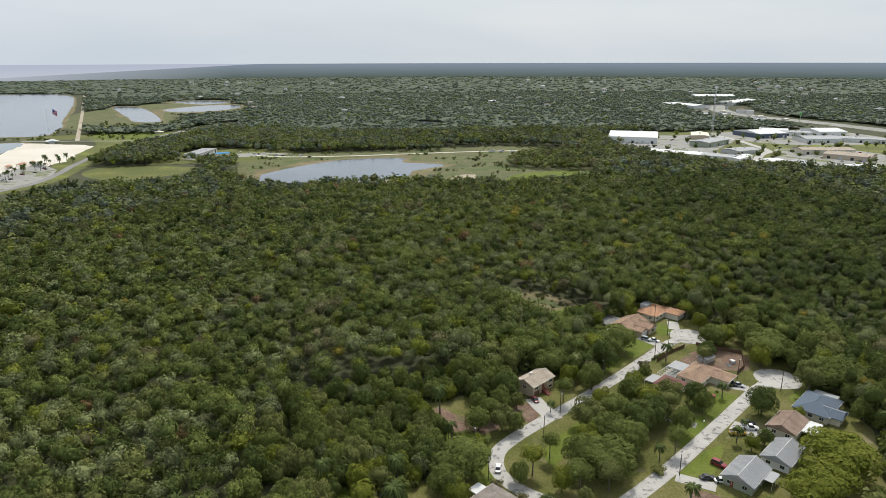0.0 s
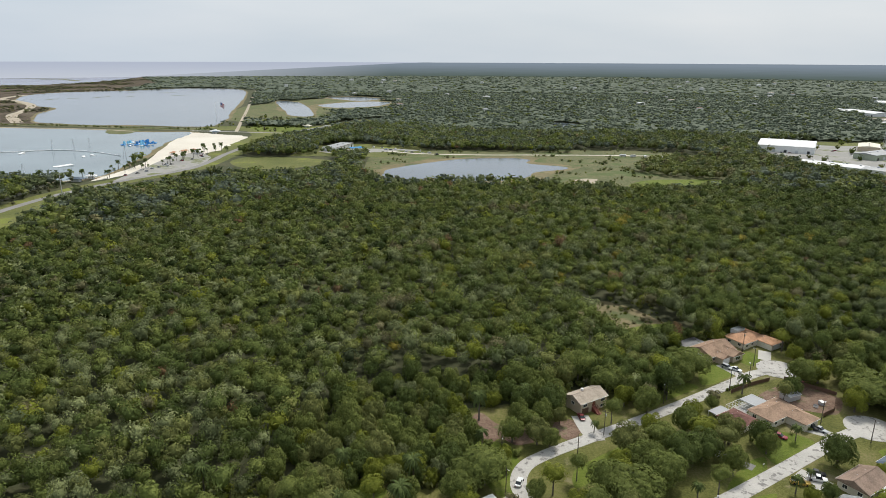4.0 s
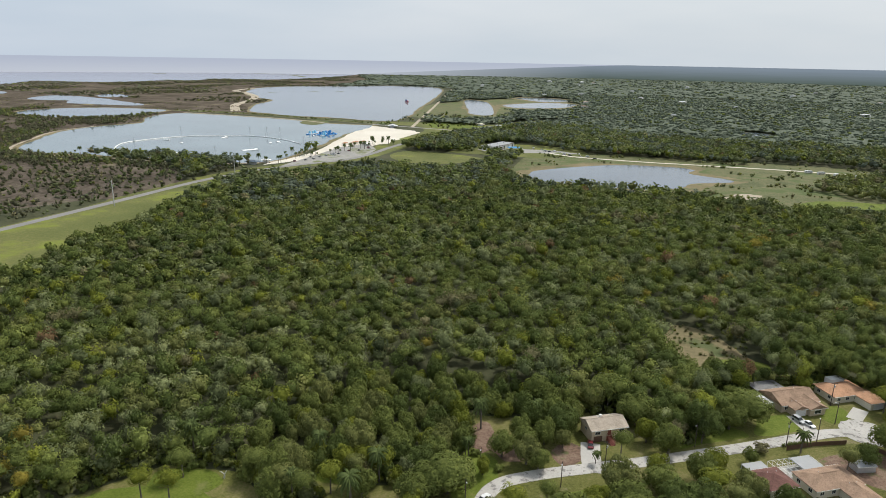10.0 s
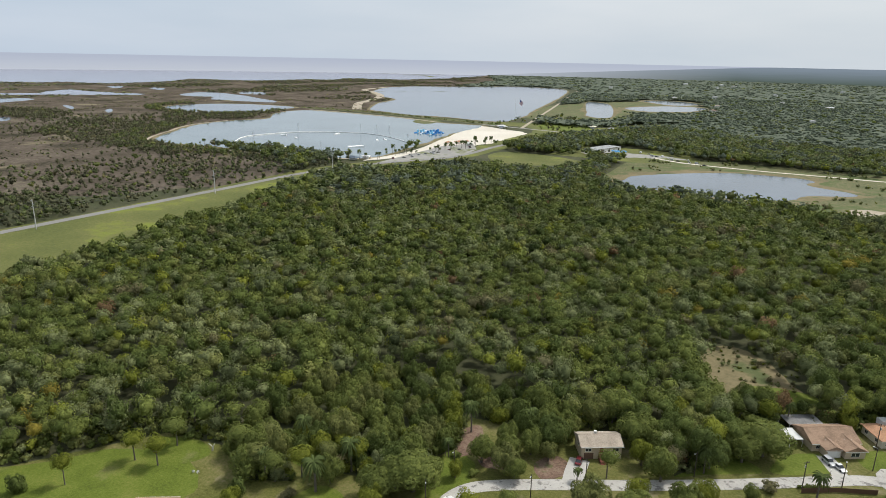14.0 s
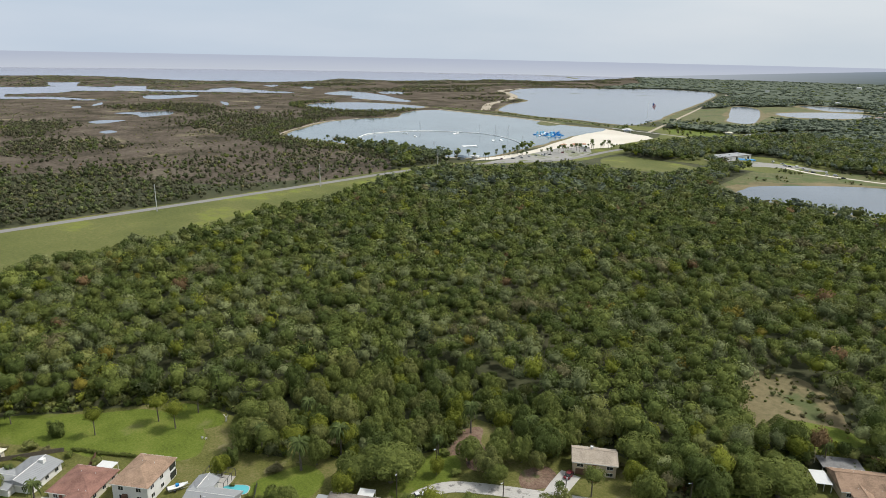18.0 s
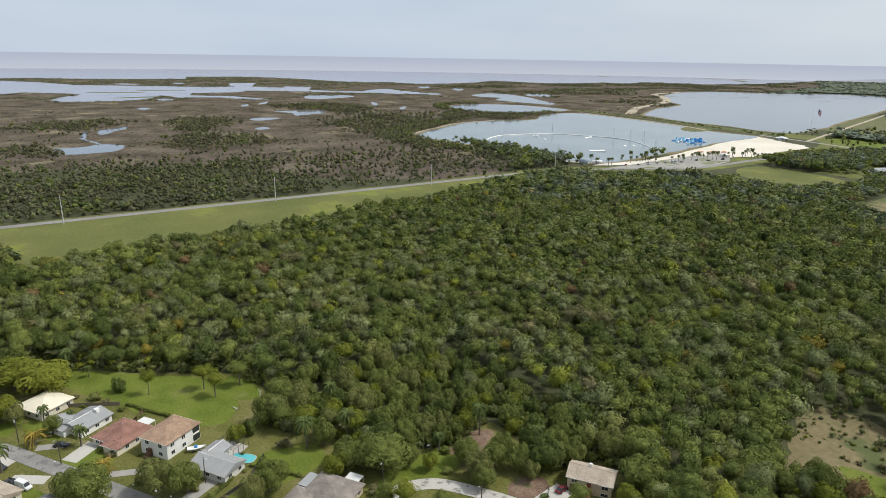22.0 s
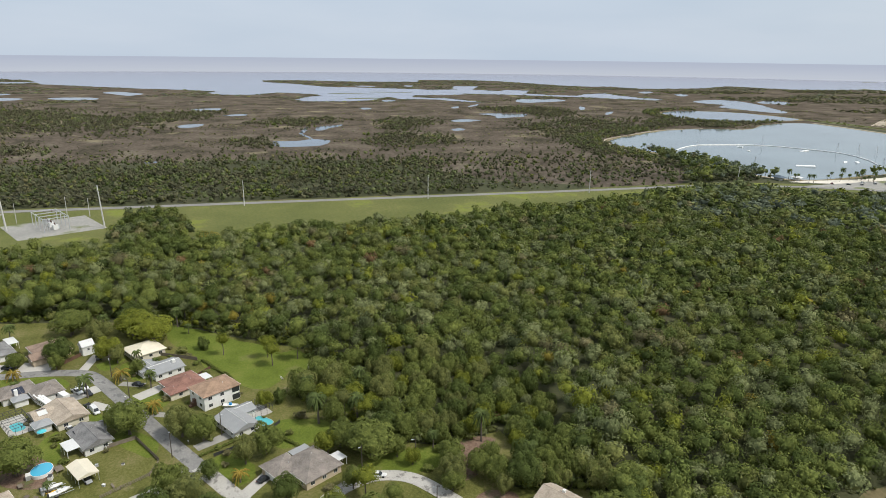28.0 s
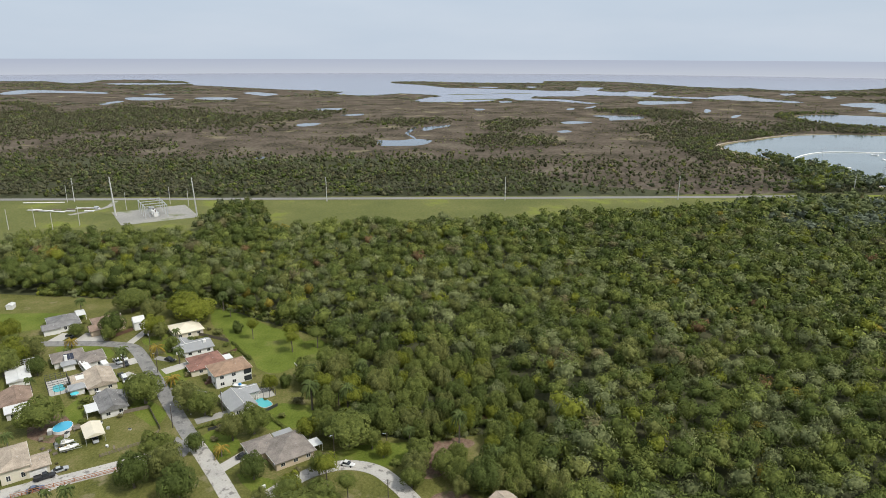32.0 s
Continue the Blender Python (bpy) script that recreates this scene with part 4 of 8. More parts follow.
bush = bush[(thick > 0.26) | (rng.uniform(0, 1, len(bush)) < 0.08)]
bush = clear_of(bush[inside(MARSH, bush)], MARSH_WATER + shores)
planted("marsh_scrub", PD, bush, sized(len(bush), 0.5, 2.8), rng.uniform(-0.7, 0.4, len(bush)), kinds_for(bush, [3, 2, 10, 0, 12, 1, 4, 28, 40]), SPECIES, "low palmetto scrub scattered over the marsh", "scrub", tall=(0.6, 1.0))
mang = scattered(-3250, -1200, -1900, 2900, 15)
mang = mang[inside(MARSH, mang)]
shore_d = np.min([np.hypot(*(mang - q).T) for q in coast_line], 0)
rough = np.array([noise.noise((x / 160, y / 260, 2)) + 0.4 * noise.noise((x / 50, y / 80, 9)) for x, y in mang])
mang = clear_of(mang[(shore_d < 34 + 40 * rough) | ((mang[:, 0] < -2150) & (rough > -0.15)) | ((mang[:, 0] < -1450) & (rough > 0.22))], MARSH_WATER + shores)
planted("mangroves", PD, mang, sized(len(mang), 5, 9.5), rng.uniform(-2.5, -0.8, len(mang)), kinds_for(mang, [4, 4, 4, 0, 6, 0, 4, 4, 40, 20]), SPECIES, "low green mangrove thickets along the coast", "mangroves", tall=(0.28, 0.5))
# wood round the store and behind the field
STORE_WOOD = np.array([(-250, 860), (-256, 923), (-250, 986), (-243, 1065), (-205, 1074), (-193, 1150), (-178, 1227), (-33, 1245), (199, 953), (186, 900), (8, 915), (-21, 908), (-49, 942), (-85, 960), (-95, 1000), (-142, 990), (-158, 934), (-126, 877), (-86, 779), (-105, 804), (-148, 886), (-167, 850), (-212, 850)])
belt = scattered(-265, 200, 770, 1250, 7.0, 0.55)
belt = clear_of(belt[inside(STORE_WOOD, belt)], [strip(HIGHWAY, 22), strip(LANE, 16), strip([(-263, 1113), (-214, 1120), (-120, 1150)], 18), curve_through([(-160, 905), (-125, 965), (-85, 925), (-60, 940), (-10, 905), (-100, 875)])])
wood("forest", P2, belt, 3.0, 6.4, 2.5, 6.0, PINEY, "dark green wood behind the roadside field")
sheet("park_lawn", ragged(curve_through([(-352, 1245), (-336, 1325), (-272, 1260), (-212, 1169), (-215, 1135), (-277, 1138), (-325, 1157)]), 6, 30), 0.07, M["lawn"], "bright lawn with scattered trees beside the crossroad", "lawn")
lone = scattered(-420, -190, 1130, 1420, 15, 0.6)
lone = clear_of(lone[rng.uniform(0, 1, len(lone)) < 0.42], [strip([(-347, 1131), (-491, 1627)], 22), strip(HIGHWAY, 20), strip([(-430, 1140), (-263, 1113), (-120, 1150)], 14)] + shores)
planted("roadside_trees", P2, lone, sized(len(lone), 2.0, 5.0), rng.uniform(0.2, 2.5, len(lone)), kinds_for(lone, [16, 20, 6, 4, 10, 0, 20, 4, 20]), SPECIES, "scattered trees on the grass by the crossroad")
sheet("pond", ragged(curve_through([(204, 1290), (229, 1344), (262, 1299), (240, 1239)]), 4, 20), 0.12, M["lake"], "small far pond in the wood", "lake")
sheet("meadow", ragged(curve_through([(215, 655), (225, 690), (262, 705), (330, 700), (325, 670), (270, 645)]), 6, 20), 0.075, M["lawn"], "bright meadow beside the thicket", "meadow")
sheet("bare_bank", ragged(curve_through([(150, 668), (165, 700), (185, 705), (180, 680), (165, 660)]), 4, 10), 0.095, M["tan_sand"], "bare sandy bank by the pond", "ground")
# bushes round the pond and shores
ring = scattered(-110, 450, 600, 960, 6.5, 0.6)
ring = ring[(inside(SCRUB, ring) | inside(THICKET, ring)) & ~inside(shores[3], ring) & ~inside(strip(LANE, 24), ring)]
ring = ring[(np.array([noise.noise((x / 22, y / 22, 6)) + 0.5 * noise.noise((x / 60, y / 60, 2)) for x, y in ring]) > 0.3) | inside(THICKET, ring)]
planted("pond_scrub", P2, ring, np.where(inside(THICKET, ring), sized(len(ring), 3.4, 6.0), sized(len(ring), 0.8, 3.4)), np.where(inside(THICKET, ring), rng.uniform(2, 6, len(ring)), rng.uniform(-0.6, 0.8, len(ring))), kinds_for(ring, [20, 4, 22, 4, 30, 0, 10, 20]), SPECIES, "scattered bushes on the open grass by the pond", "scrub")
glade = scattered(104, 144, 300, 340, 3.0, 0.6)
glade = glade[rng.uniform(0, 1, len(glade)) < 0.5]
planted("glade_scrub", U0, glade, sized(len(glade), 0.4, 1.7), rng.uniform(-0.5, 0.5, len(glade)), kinds_for(glade, [20, 4, 22, 10, 26, 1, 4, 20]), SPECIES, "low bushes and palmetto in the overgrown clearing", "scrub")
bank = scattered(-1260, -360, 520, 1260, 6.2, 0.6)
to_a, to_c = (np.min([np.hypot(*(bank - q).T) for q in shores[k][::2]], 0) for k in (0, 2))
bank = bank[((to_a < 55) & (bank[:, 1] < 850 + 90 * np.sin(bank[:, 0] / 40)) | (to_c < 38) & (bank[:, 1] < 1120)) & (rng.uniform(0, 1, len(bank)) < 0.8)]
bank = clear_of(bank[inside(MARSH, bank)], shores)
planted("lakeside_trees", P2, bank, sized(len(bank), 1.6, 4.0), rng.uniform(0, 3.0, len(bank)), kinds_for(bank, [8, 14, 6, 0, 14, 0, 22, 6, 34]), SPECIES, "green trees and palms along the lake bank")


# ---- solids ----
class Solid:
    """Vertices and faces of one part."""

    def __init__(self):
        self.v, self.f = [], []

    def add(self, v, f):
        k = len(self.v)
        self.v += [tuple(p) for p in v]
        self.f += [tuple(i + k for i in q) for q in f]
        return self

    def box(self, x0, x1, y0, y1, z0, z1):
        return self.add([(x0, y0, z0), (x1, y0, z0), (x1, y1, z0), (x0, y1, z0), (x0, y0, z1), (x1, y0, z1), (x1, y1, z1), (x0, y1, z1)],
                        [(0, 3, 2, 1), (4, 5, 6, 7), (0, 1, 5, 4), (1, 2, 6, 5), (2, 3, 7, 6), (3, 0, 4, 7)])

    def loft(self, rings):
        """A closed skin through rings of equally many points."""
        n, v, f = len(rings[0]), [p for r in rings for p in r], []
        for k in range(len(rings) - 1):
            f += [(k * n + i, k * n + (i + 1) % n, (k + 1) * n + (i + 1) % n, (k + 1) * n + i) for i in range(n)]
        f += [tuple(reversed(range(n))), tuple(range((len(rings) - 1) * n, len(rings) * n))]
        return self.add(v, f)

    def tube(self, path, radii, n=6):
        rings = []
        for i, p in enumerate(path):
            a, b = Vector(path[max(i - 1, 0)]), Vector(path[min(i + 1, len(path) - 1)])
            q = (b - a).to_track_quat("Z", "Y")
            r = radii[i] if isinstance(radii, (list, tuple)) else radii
            rings.append([tuple(Vector(p) + q @ Vector((r * math.cos(t), r * math.sin(t), 0))) for t in np.linspace(0, 2 * np.pi, n, endpoint=False)])
        return self.loft(rings)


def part(name, solid, mat, parent, label=""):
    ob = link_mesh(name, solid.v, solid.f, mat, parent)
    return tagged(ob, label)


def empty(name, x, y, z, turn, label, category, group=""):
    e = new(name)
    e.empty_display_size = 0.5
    e.matrix_basis = pose(x, y, z, 0, 0, turn)
    return tagged(e, label, category, group)


def paint(name, c, rough=0.6, spec=0.35, metal=0.0, vary=0.12):
    return surface(name, [(0.3, tuple(k * (1 - vary) for k in c)), (0.7, tuple(min(1, k * (1 + vary)) for k in c))], 0.35, 3.0, rough, spec, metal)


def shingle(name, c):
    """Roof shingles: courses with blotches and darker streaks."""
    m = surface(name, [(0.36, tuple(k * 0.62 for k in c)), (0.5, c), (0.64, tuple(min(1, k * 1.3) for k in c))], 0.3, 2.6, 0.9, 0.15, bump=0.5, bump_scale=5, patch=tuple(k * 0.7 for k in c), patch_scale=0.5, patch_at=(0.58, 0.7))
    return m


GLASS, gn, gl, gb = material("dark_window_glass", 0.08, 0, 0.6)
gb.inputs["Base Color"].default_value = (0.03, 0.035, 0.04, 1)
WHITE = paint("white_paint", (0.72, 0.71, 0.68))
CREAM = paint("cream_stucco", (0.62, 0.57, 0.46), 0.85)
TAN = paint("tan_stucco", (0.50, 0.41, 0.30), 0.85)
GREENISH = paint("sage_siding", (0.33, 0.36, 0.27), 0.8)
PALE = paint("pale_siding", (0.63, 0.62, 0.58), 0.8)
YELLOW = paint("pale_yellow_siding", (0.60, 0.50, 0.26), 0.8)
BROWN_TRIM = paint("brown_trim", (0.13, 0.075, 0.05))
DOOR_RED = paint("red_brown_paint", (0.22, 0.07, 0.05))
STEEL = paint("galvanised_steel", (0.50, 0.51, 0.52), 0.45, 0.5, 0.4)
DARK = paint("dark_metal", (0.05, 0.05, 0.052), 0.5)
WOOD = surface("weathered_wood", [(0.3, (0.13, 0.105, 0.08)), (0.7, (0.26, 0.22, 0.175))], 0.8, 8)
POLE_WOOD = surface("pole_wood", [(0.3, (0.055, 0.045, 0.036)), (0.7, (0.12, 0.10, 0.08))], 0.6, 6)
GREY_POLE = paint("grey_concrete_pole", (0.52, 0.51, 0.49), 0.8)
ROOFS = {
    "tan": shingle("tan_shingles", (0.31, 0.21, 0.145)), "orange": shingle("orange_shingles", (0.44, 0.25, 0.15)), "brown": shingle("brown_shingles", (0.27, 0.195, 0.15)),
    "red": shingle("red_shingles", (0.25, 0.135, 0.105)), "grey": shingle("grey_shingles", (0.21, 0.205, 0.20)), "charcoal": shingle("taupe_shingles", (0.235, 0.205, 0.18)),
    "metal": paint("grey_metal_roof", (0.31, 0.315, 0.315), 0.65, 0.3, 0.1), "bluegrey": paint("blue_grey_metal_roof", (0.105, 0.132, 0.165), 0.8, 0.2, 0.0), "cream": paint("cream_metal_roof", (0.66, 0.60, 0.47), 0.55),
    "white": paint("white_metal_roof", (0.60, 0.60, 0.58), 0.6), "fade": shingle("faded_tan_shingles", (0.40, 0.335, 0.265)),
}
POOL_WATER = water("pool_water", (0.10, 0.42, 0.45), 0.08)


def roof_solid(kind, L, W, h, pitch, over):
    """A roof over a rectangle with its eaves; returns the roof, its ridge line and its rise."""
    a, b, s = L / 2 + over, W / 2 + over, Solid()
    base = [(-a, -b), (a, -b), (a, b), (-a, b)]
    if kind == "flat":
        return s.box(-a, a, -b, b, h, h + 0.25), None, 0.25
    if kind == "hip":
        run = min(a, b)
        rise = run * pitch
        r0, r1 = ((-(a - b), 0), (a - b, 0)) if a >= b else ((0, -(b - a)), (0, b - a))
        top = [(*r0, h + rise), (*r1, h + rise)]
        f = [(4, 5, 9, 8), (5, 6, 9), (6, 7, 8, 9), (7, 4, 8)] if a >= b else [(4, 5, 8), (5, 6, 9, 8), (6, 7, 9), (7, 4, 8, 9)]
    else:
        along = kind == "gable_x"
        rise = (b if along else a) * pitch
        top = [(-a, 0, h + rise), (a, 0, h + rise)] if along else [(0, -b, h + rise), (0, b, h + rise)]
        f = [(4, 5, 9, 8), (5, 6, 9), (6, 7, 8, 9), (7, 4, 8)] if along else [(4, 5, 8), (5, 6, 9, 8), (6, 7, 9), (7, 4, 8, 9)]
    v = [(x, y, h - 0.22) for x, y in base] + [(x, y, h) for x, y in base] + top
    s.add(v, f + [(3, 2, 1, 0)] + [(i, (i + 1) % 4, 4 + (i + 1) % 4, 4 + i) for i in range(4)])
    return s, (top[0], top[1]), rise


def moved(s, dx, dy):
    s.v = [(x + dx, y + dy, z) for x, y, z in s.v]
    return s


WINDOW_SHARED = {}


def window(parent, x, y, z, w, h, side):
    """A window on a wall; side is the way it faces: 0 -y, 1 +x, 2 +y, 3 -x."""
    key = (round(w, 1), round(h, 1))
    if key not in WINDOW_SHARED:
        fr = Solid().box(-w / 2 - 0.08, w / 2 + 0.08, -0.07, 0, -0.08, 0).box(-w / 2 - 0.08, w / 2 + 0.08, -0.07, 0, h, h + 0.08).box(-w / 2 - 0.08, -w / 2, -0.07, 0, 0, h).box(w / 2, w / 2 + 0.08, -0.07, 0, 0, h).box(-0.03, 0.03, -0.06, 0, 0, h)
        pa = Solid().box(-w / 2, -0.03, -0.035, 0.005, 0, h)
        pb = Solid().box(0.03, w / 2, -0.035, 0.005, 0, h)
        WINDOW_SHARED[key] = [(s.v, s.f) for s in (fr, pa, pb)]
    e = None
    for nm, (v, f), m in zip(("window", "pane", "pane"), WINDOW_SHARED[key], (WHITE, GLASS, GLASS)):
        s = Solid().add(v, f)
        ob = part(nm, s, m, e or parent)
        if e is None:
            ob.matrix_basis = pose(x, y, z, 0, 0, 90 * side)
            e = ob


def block(parent, dx, dy, L, W, h, roof, roof_mat, wall_mat, pitch=0.36, over=0.55, seams=False, base=0.0):
    """One body of a house with its roof."""
    w = Solid().box(-L / 2, L / 2, -W / 2, W / 2, base - 0.1 if base == 0 else base, h - 0.2)
    if roof == "gable_x":
        r = W / 2 * pitch
        w.add([(-L / 2, -W / 2, h - 0.2), (-L / 2, W / 2, h - 0.2), (-L / 2, 0, h - 0.15 + r), (L / 2, -W / 2, h - 0.2), (L / 2, W / 2, h - 0.2), (L / 2, 0, h - 0.15 + r)], [(0, 2, 1), (3, 4, 5)])
    if roof == "gable_y":
        r = L / 2 * pitch
        w.add([(-L / 2, -W / 2, h - 0.2), (L / 2, -W / 2, h - 0.2), (0, -W / 2, h - 0.15 + r), (-L / 2, W / 2, h - 0.2), (L / 2, W / 2, h - 0.2), (0, W / 2, h - 0.15 + r)], [(0, 1, 2), (3, 5, 4)])
    part("wall", moved(w, dx, dy), wall_mat, parent)
    s, ridge, rise = roof_solid(roof, L, W, h, pitch, over)
    r = part("roof", moved(s, dx, dy), roof_mat, parent)
    if ridge and (Vector(ridge[0]) - Vector(ridge[1])).length > 1:
        cap = Solid().tube([(p[0] + dx, p[1] + dy, p[2] + 0.02) for p in ridge], 0.11, 4)
        part("ridge_cap", cap, roof_mat if not seams else WHITE, r)
    if seams and roof in ("gable_x", "gable_y"):
        rib = Solid()
        a, b = L / 2 + over, W / 2 + over
        if roof == "gable_x":
            for x in np.arange(-a + 0.3, a, 0.6):
                for sg in (-1, 1):
                    rib.add([(x - 0.03, sg * b, h + 0.01), (x + 0.03, sg * b, h + 0.01), (x + 0.03, 0, h + rise + 0.01), (x - 0.03, 0, h + rise + 0.01), (x, sg * b, h + 0.07), (x, 0, h + rise + 0.07)], [(0, 4, 5, 3), (1, 2, 5, 4)])
        else:
            for y in np.arange(-b + 0.3, b, 0.6):
                for sg in (-1, 1):
                    rib.add([(sg * a, y - 0.03, h + 0.01), (sg * a, y + 0.03, h + 0.01), (0, y + 0.03, h + rise + 0.01), (0, y - 0.03, h + rise + 0.01), (sg * a, y, h + 0.07), (0, y, h + rise + 0.07)], [(0, 4, 5, 3), (1, 2, 5, 4)])
        part("roof_seams", moved(rib, dx, dy), roof_mat, r)
    if roof != "flat":
        a, b = L / 2 + over, W / 2 + over
        for sg in (-1, 1):
            part("gutter", moved(Solid().box(-a, a, sg * b - 0.07, sg * b + 0.07, h - 0.2, h - 0.02), dx, dy), WHITE, r)
    for k in range(2):
        part("roof_vent", moved(Solid().tube([(L * (0.2 - 0.35 * k), W * 0.16, h + rise * 0.5), (L * (0.2 - 0.35 * k), W * 0.16, h + rise * 0.68 + 0.35)], 0.07, 6), dx, dy), STEEL, r)
    return rise


def row_windows(parent, dx, dy, L, W, z, sides, w=1.3, h=1.1, gap=3.6):
    for side in sides:
        span = L if side in (0, 2) else W
        n = max(1, int(span / gap))
        for i in range(n):
            o = (i + 0.5) / n * span - span / 2
            x, y = {0: (o, -W / 2), 1: (L / 2, o), 2: (-o, W / 2), 3: (-L / 2, -o)}[side]
            window(parent, x + dx, y + dy, z, w, h, side)


def door(parent, x, y, side, w=1.0, h=2.05, mat=None, name="door"):
    s = Solid().box(-w / 2, w / 2, -0.05, 0.01, 0.02, h)
    if name == "garage_door":
        for z in (0.55, 1.1, 1.6):
            s.box(-w / 2 + 0.05, w / 2 - 0.05, -0.08, -0.05, z - 0.03, z + 0.03)
    d = part(name, s, mat or DOOR_RED, parent)
    d.matrix_basis = pose(x, y, 0, 0, 0, 90 * side)
    k = part("handle", Solid().box(w * 0.36, w * 0.42, -0.11, -0.05, h * 0.47, h * 0.5), DARK, d)


def house(x, y, label, turn=SLOPE, name="house"):
    return empty(name, x, y, 0.04, turn, label, "house")


def cage(x, y, L, W, label, turn=SLOPE, h=2.7, pool=None, mat=None):
    """A screened pool enclosure: posts, beams and roof bars, with the pool and its deck."""
    e = empty("pool_enclosure", x, y, 0.04, turn, label, "enclosure")
    mat = mat or DARK
    part("deck", Solid().box(-L / 2, L / 2, -W / 2, W / 2, 0.0, 0.14), M["concrete"], e)
    nx, ny = max(3, int(L / 1.8)), max(3, int(W / 1.8))
    for i in range(nx + 1):
        px = -L / 2 + L * i / nx
        for py in (-W / 2, W / 2):
            part("post", Solid().box(px - 0.05, px + 0.05, py - 0.05, py + 0.05, 0.1, h), mat, e)
        part("roof_bar", Solid().box(px - 0.04, px + 0.04, -W / 2, W / 2, h, h + 0.1), mat, e)
    for j in range(ny + 1):
        py = -W / 2 + W * j / ny
        part("roof_bar", Solid().box(-L / 2, L / 2, py - 0.04, py + 0.04, h + 0.003, h + 0.103), mat, e)
        if 0 < j < ny:
            for px in (-L / 2, L / 2):
                part("post", Solid().box(px - 0.05, px + 0.05, py - 0.05, py + 0.05, 0.1, h), mat, e)
    if pool:
        px, py, pl, pw = pool
        swimming_pool(*(Vector((x, y)) + px * Vector((math.cos(radians(turn)), math.sin(radians(turn)))) + py * Vector((-math.sin(radians(turn)), math.cos(radians(turn))))), pl, pw, turn)


def swimming_pool(x, y, L, W, turn):
    e = empty("swimming_pool", x, y, 0.18, turn, "turquoise swimming pool with a pale coping", "pool")
    o = [(L / 2 * (abs(math.cos(t)) ** 0.6) * math.copysign(1, math.cos(t)), W / 2 * (abs(math.sin(t)) ** 0.6) * math.copysign(1, math.sin(t))) for t in np.linspace(0, 2 * np.pi, 24, endpoint=False)]
    part("water", Solid().add([(a, b, 0.03) for a, b in o], [tuple(range(24))]), POOL_WATER, e)
    part("coping", Solid().add([(a * k, b * k, z) for k, z in ((1.0, 0.03), (1.0, 0.06), (1.07, 0.06), (1.07, 0.0)) for a, b in o], [(r * 24 + i, r * 24 + (i + 1) % 24, (r + 1) * 24 + (i + 1) % 24, (r + 1) * 24 + i) for r in range(3) for i in range(24)]), M["concrete"], e)


def flat_cover(x, y, L, W, h, mat, label, turn=SLOPE, name="patio_cover", posts=True):
    e = empty(name, x, y, 0.04, turn, label, "patio")
    part("roof", Solid().box(-L / 2, L / 2, -W / 2, W / 2, h, h + 0.16), mat, e)
    for px in (-L / 2 + 0.15, 0, L / 2 - 0.15):
        for py in (-W / 2 + 0.15, W / 2 - 0.15):
            part("post", Solid().box(px - 0.06, px + 0.06, py - 0.06, py + 0.06, 0.0, h), WHITE, e)
    return e


def rect(x, y, du, dv, turn=SLOPE):
    c, s = math.cos(radians(turn)), math.sin(radians(turn))
    return x + du * c - dv * s, y + du * s + dv * c


# ---- houses along the first street ----
h = house(-36.5, 95, "single-storey house under a cream metal hip roof")
block(h, 0, 0, 12, 12, 2.9, "hip", ROOFS["cream"], CREAM, 0.3)
row_windows(h, 0, 0, 12, 12, 1.0, (0, 1))
h = house(-16.5, 104.5, "white house with a light grey metal roof")
block(h, 0, 1.5, 10, 11.5, 2.8, "gable_y", ROOFS["metal"], WHITE, 0.28, seams=True)
block(h, -4.5, -2.5, 8, 8, 2.75, "gable_x", ROOFS["metal"], WHITE, 0.28, seams=True)
row_windows(h, 0, 1.5, 10, 11.5, 1.0, (0, 1, 2))
part("chimney", Solid().box(0.5, 2.0, 4.2, 5.4, 2.8, 5.0), WHITE, h, "white painted chimney")
h = house(-2.5, 114.8, "low house with a red-brown shingle hip roof")
block(h, 0, 0, 12.5, 12, 2.8, "hip", ROOFS["red"], CREAM, 0.3)
block(h, 3.2, -5.5, 6, 4.5, 2.7, "hip", ROOFS["red"], CREAM, 0.3)
row_windows(h, 0, 0, 12.5, 12, 1.0, (0, 1))
door(h, -2.5, -6.0, 0)
flat_cover(*rect(-2.5, 114.8, 1.5, 8), 5, 3.4, 2.6, ROOFS["white"], "white flat patio cover behind the red house")
h = house(8.8, 127.2, "two-storey white house with a tan shingle roof")
block(h, 0, 0, 10.6, 13.6, 5.6, "hip", ROOFS["tan"], WHITE, 0.32)
for z in (1.0, 3.7):
    row_windows(h, 0, 0, 10.6, 13.6, z, (1, 0), 1.4, 1.2)
for z in (0.3, 3.2):
    part("porch_screen", Solid().box(2.4, 5.4, 4.0, 6.85, z, z + 2.1), GLASS, h, "dark porch screen")
    for px in (2.4, 3.4, 4.4, 5.34):
        part("porch_post", Solid().box(px, px + 0.1, 6.8, 6.9, z, z + 2.1), WHITE, h)
part("stair", Solid().box(-2.2, -0.8, -9.2, -6.8, 0, 0.6).box(-2.2, -0.8, -8.4, -6.8, 0.6, 1.5).box(-2.2, -0.8, -7.6, -6.8, 1.5, 2.6), BROWN_TRIM, h, "brown wooden outside stair")
h = house(28.2, 136.2, "grey house with a grey roof and pool wing")
block(h, 1.5, -1.2, 13, 8.5, 2.9, "gable_x", ROOFS["metal"], PALE, 0.36, seams=True)
block(h, -3.8, 4.4, 5.5, 6, 2.85, "gable_y", ROOFS["metal"], PALE, 0.36, seams=True)
row_windows(h, 1.5, -1.2, 13, 8.5, 1.0, (0, 1))
door(h, 3.5, 3.05, 2, 1.6)
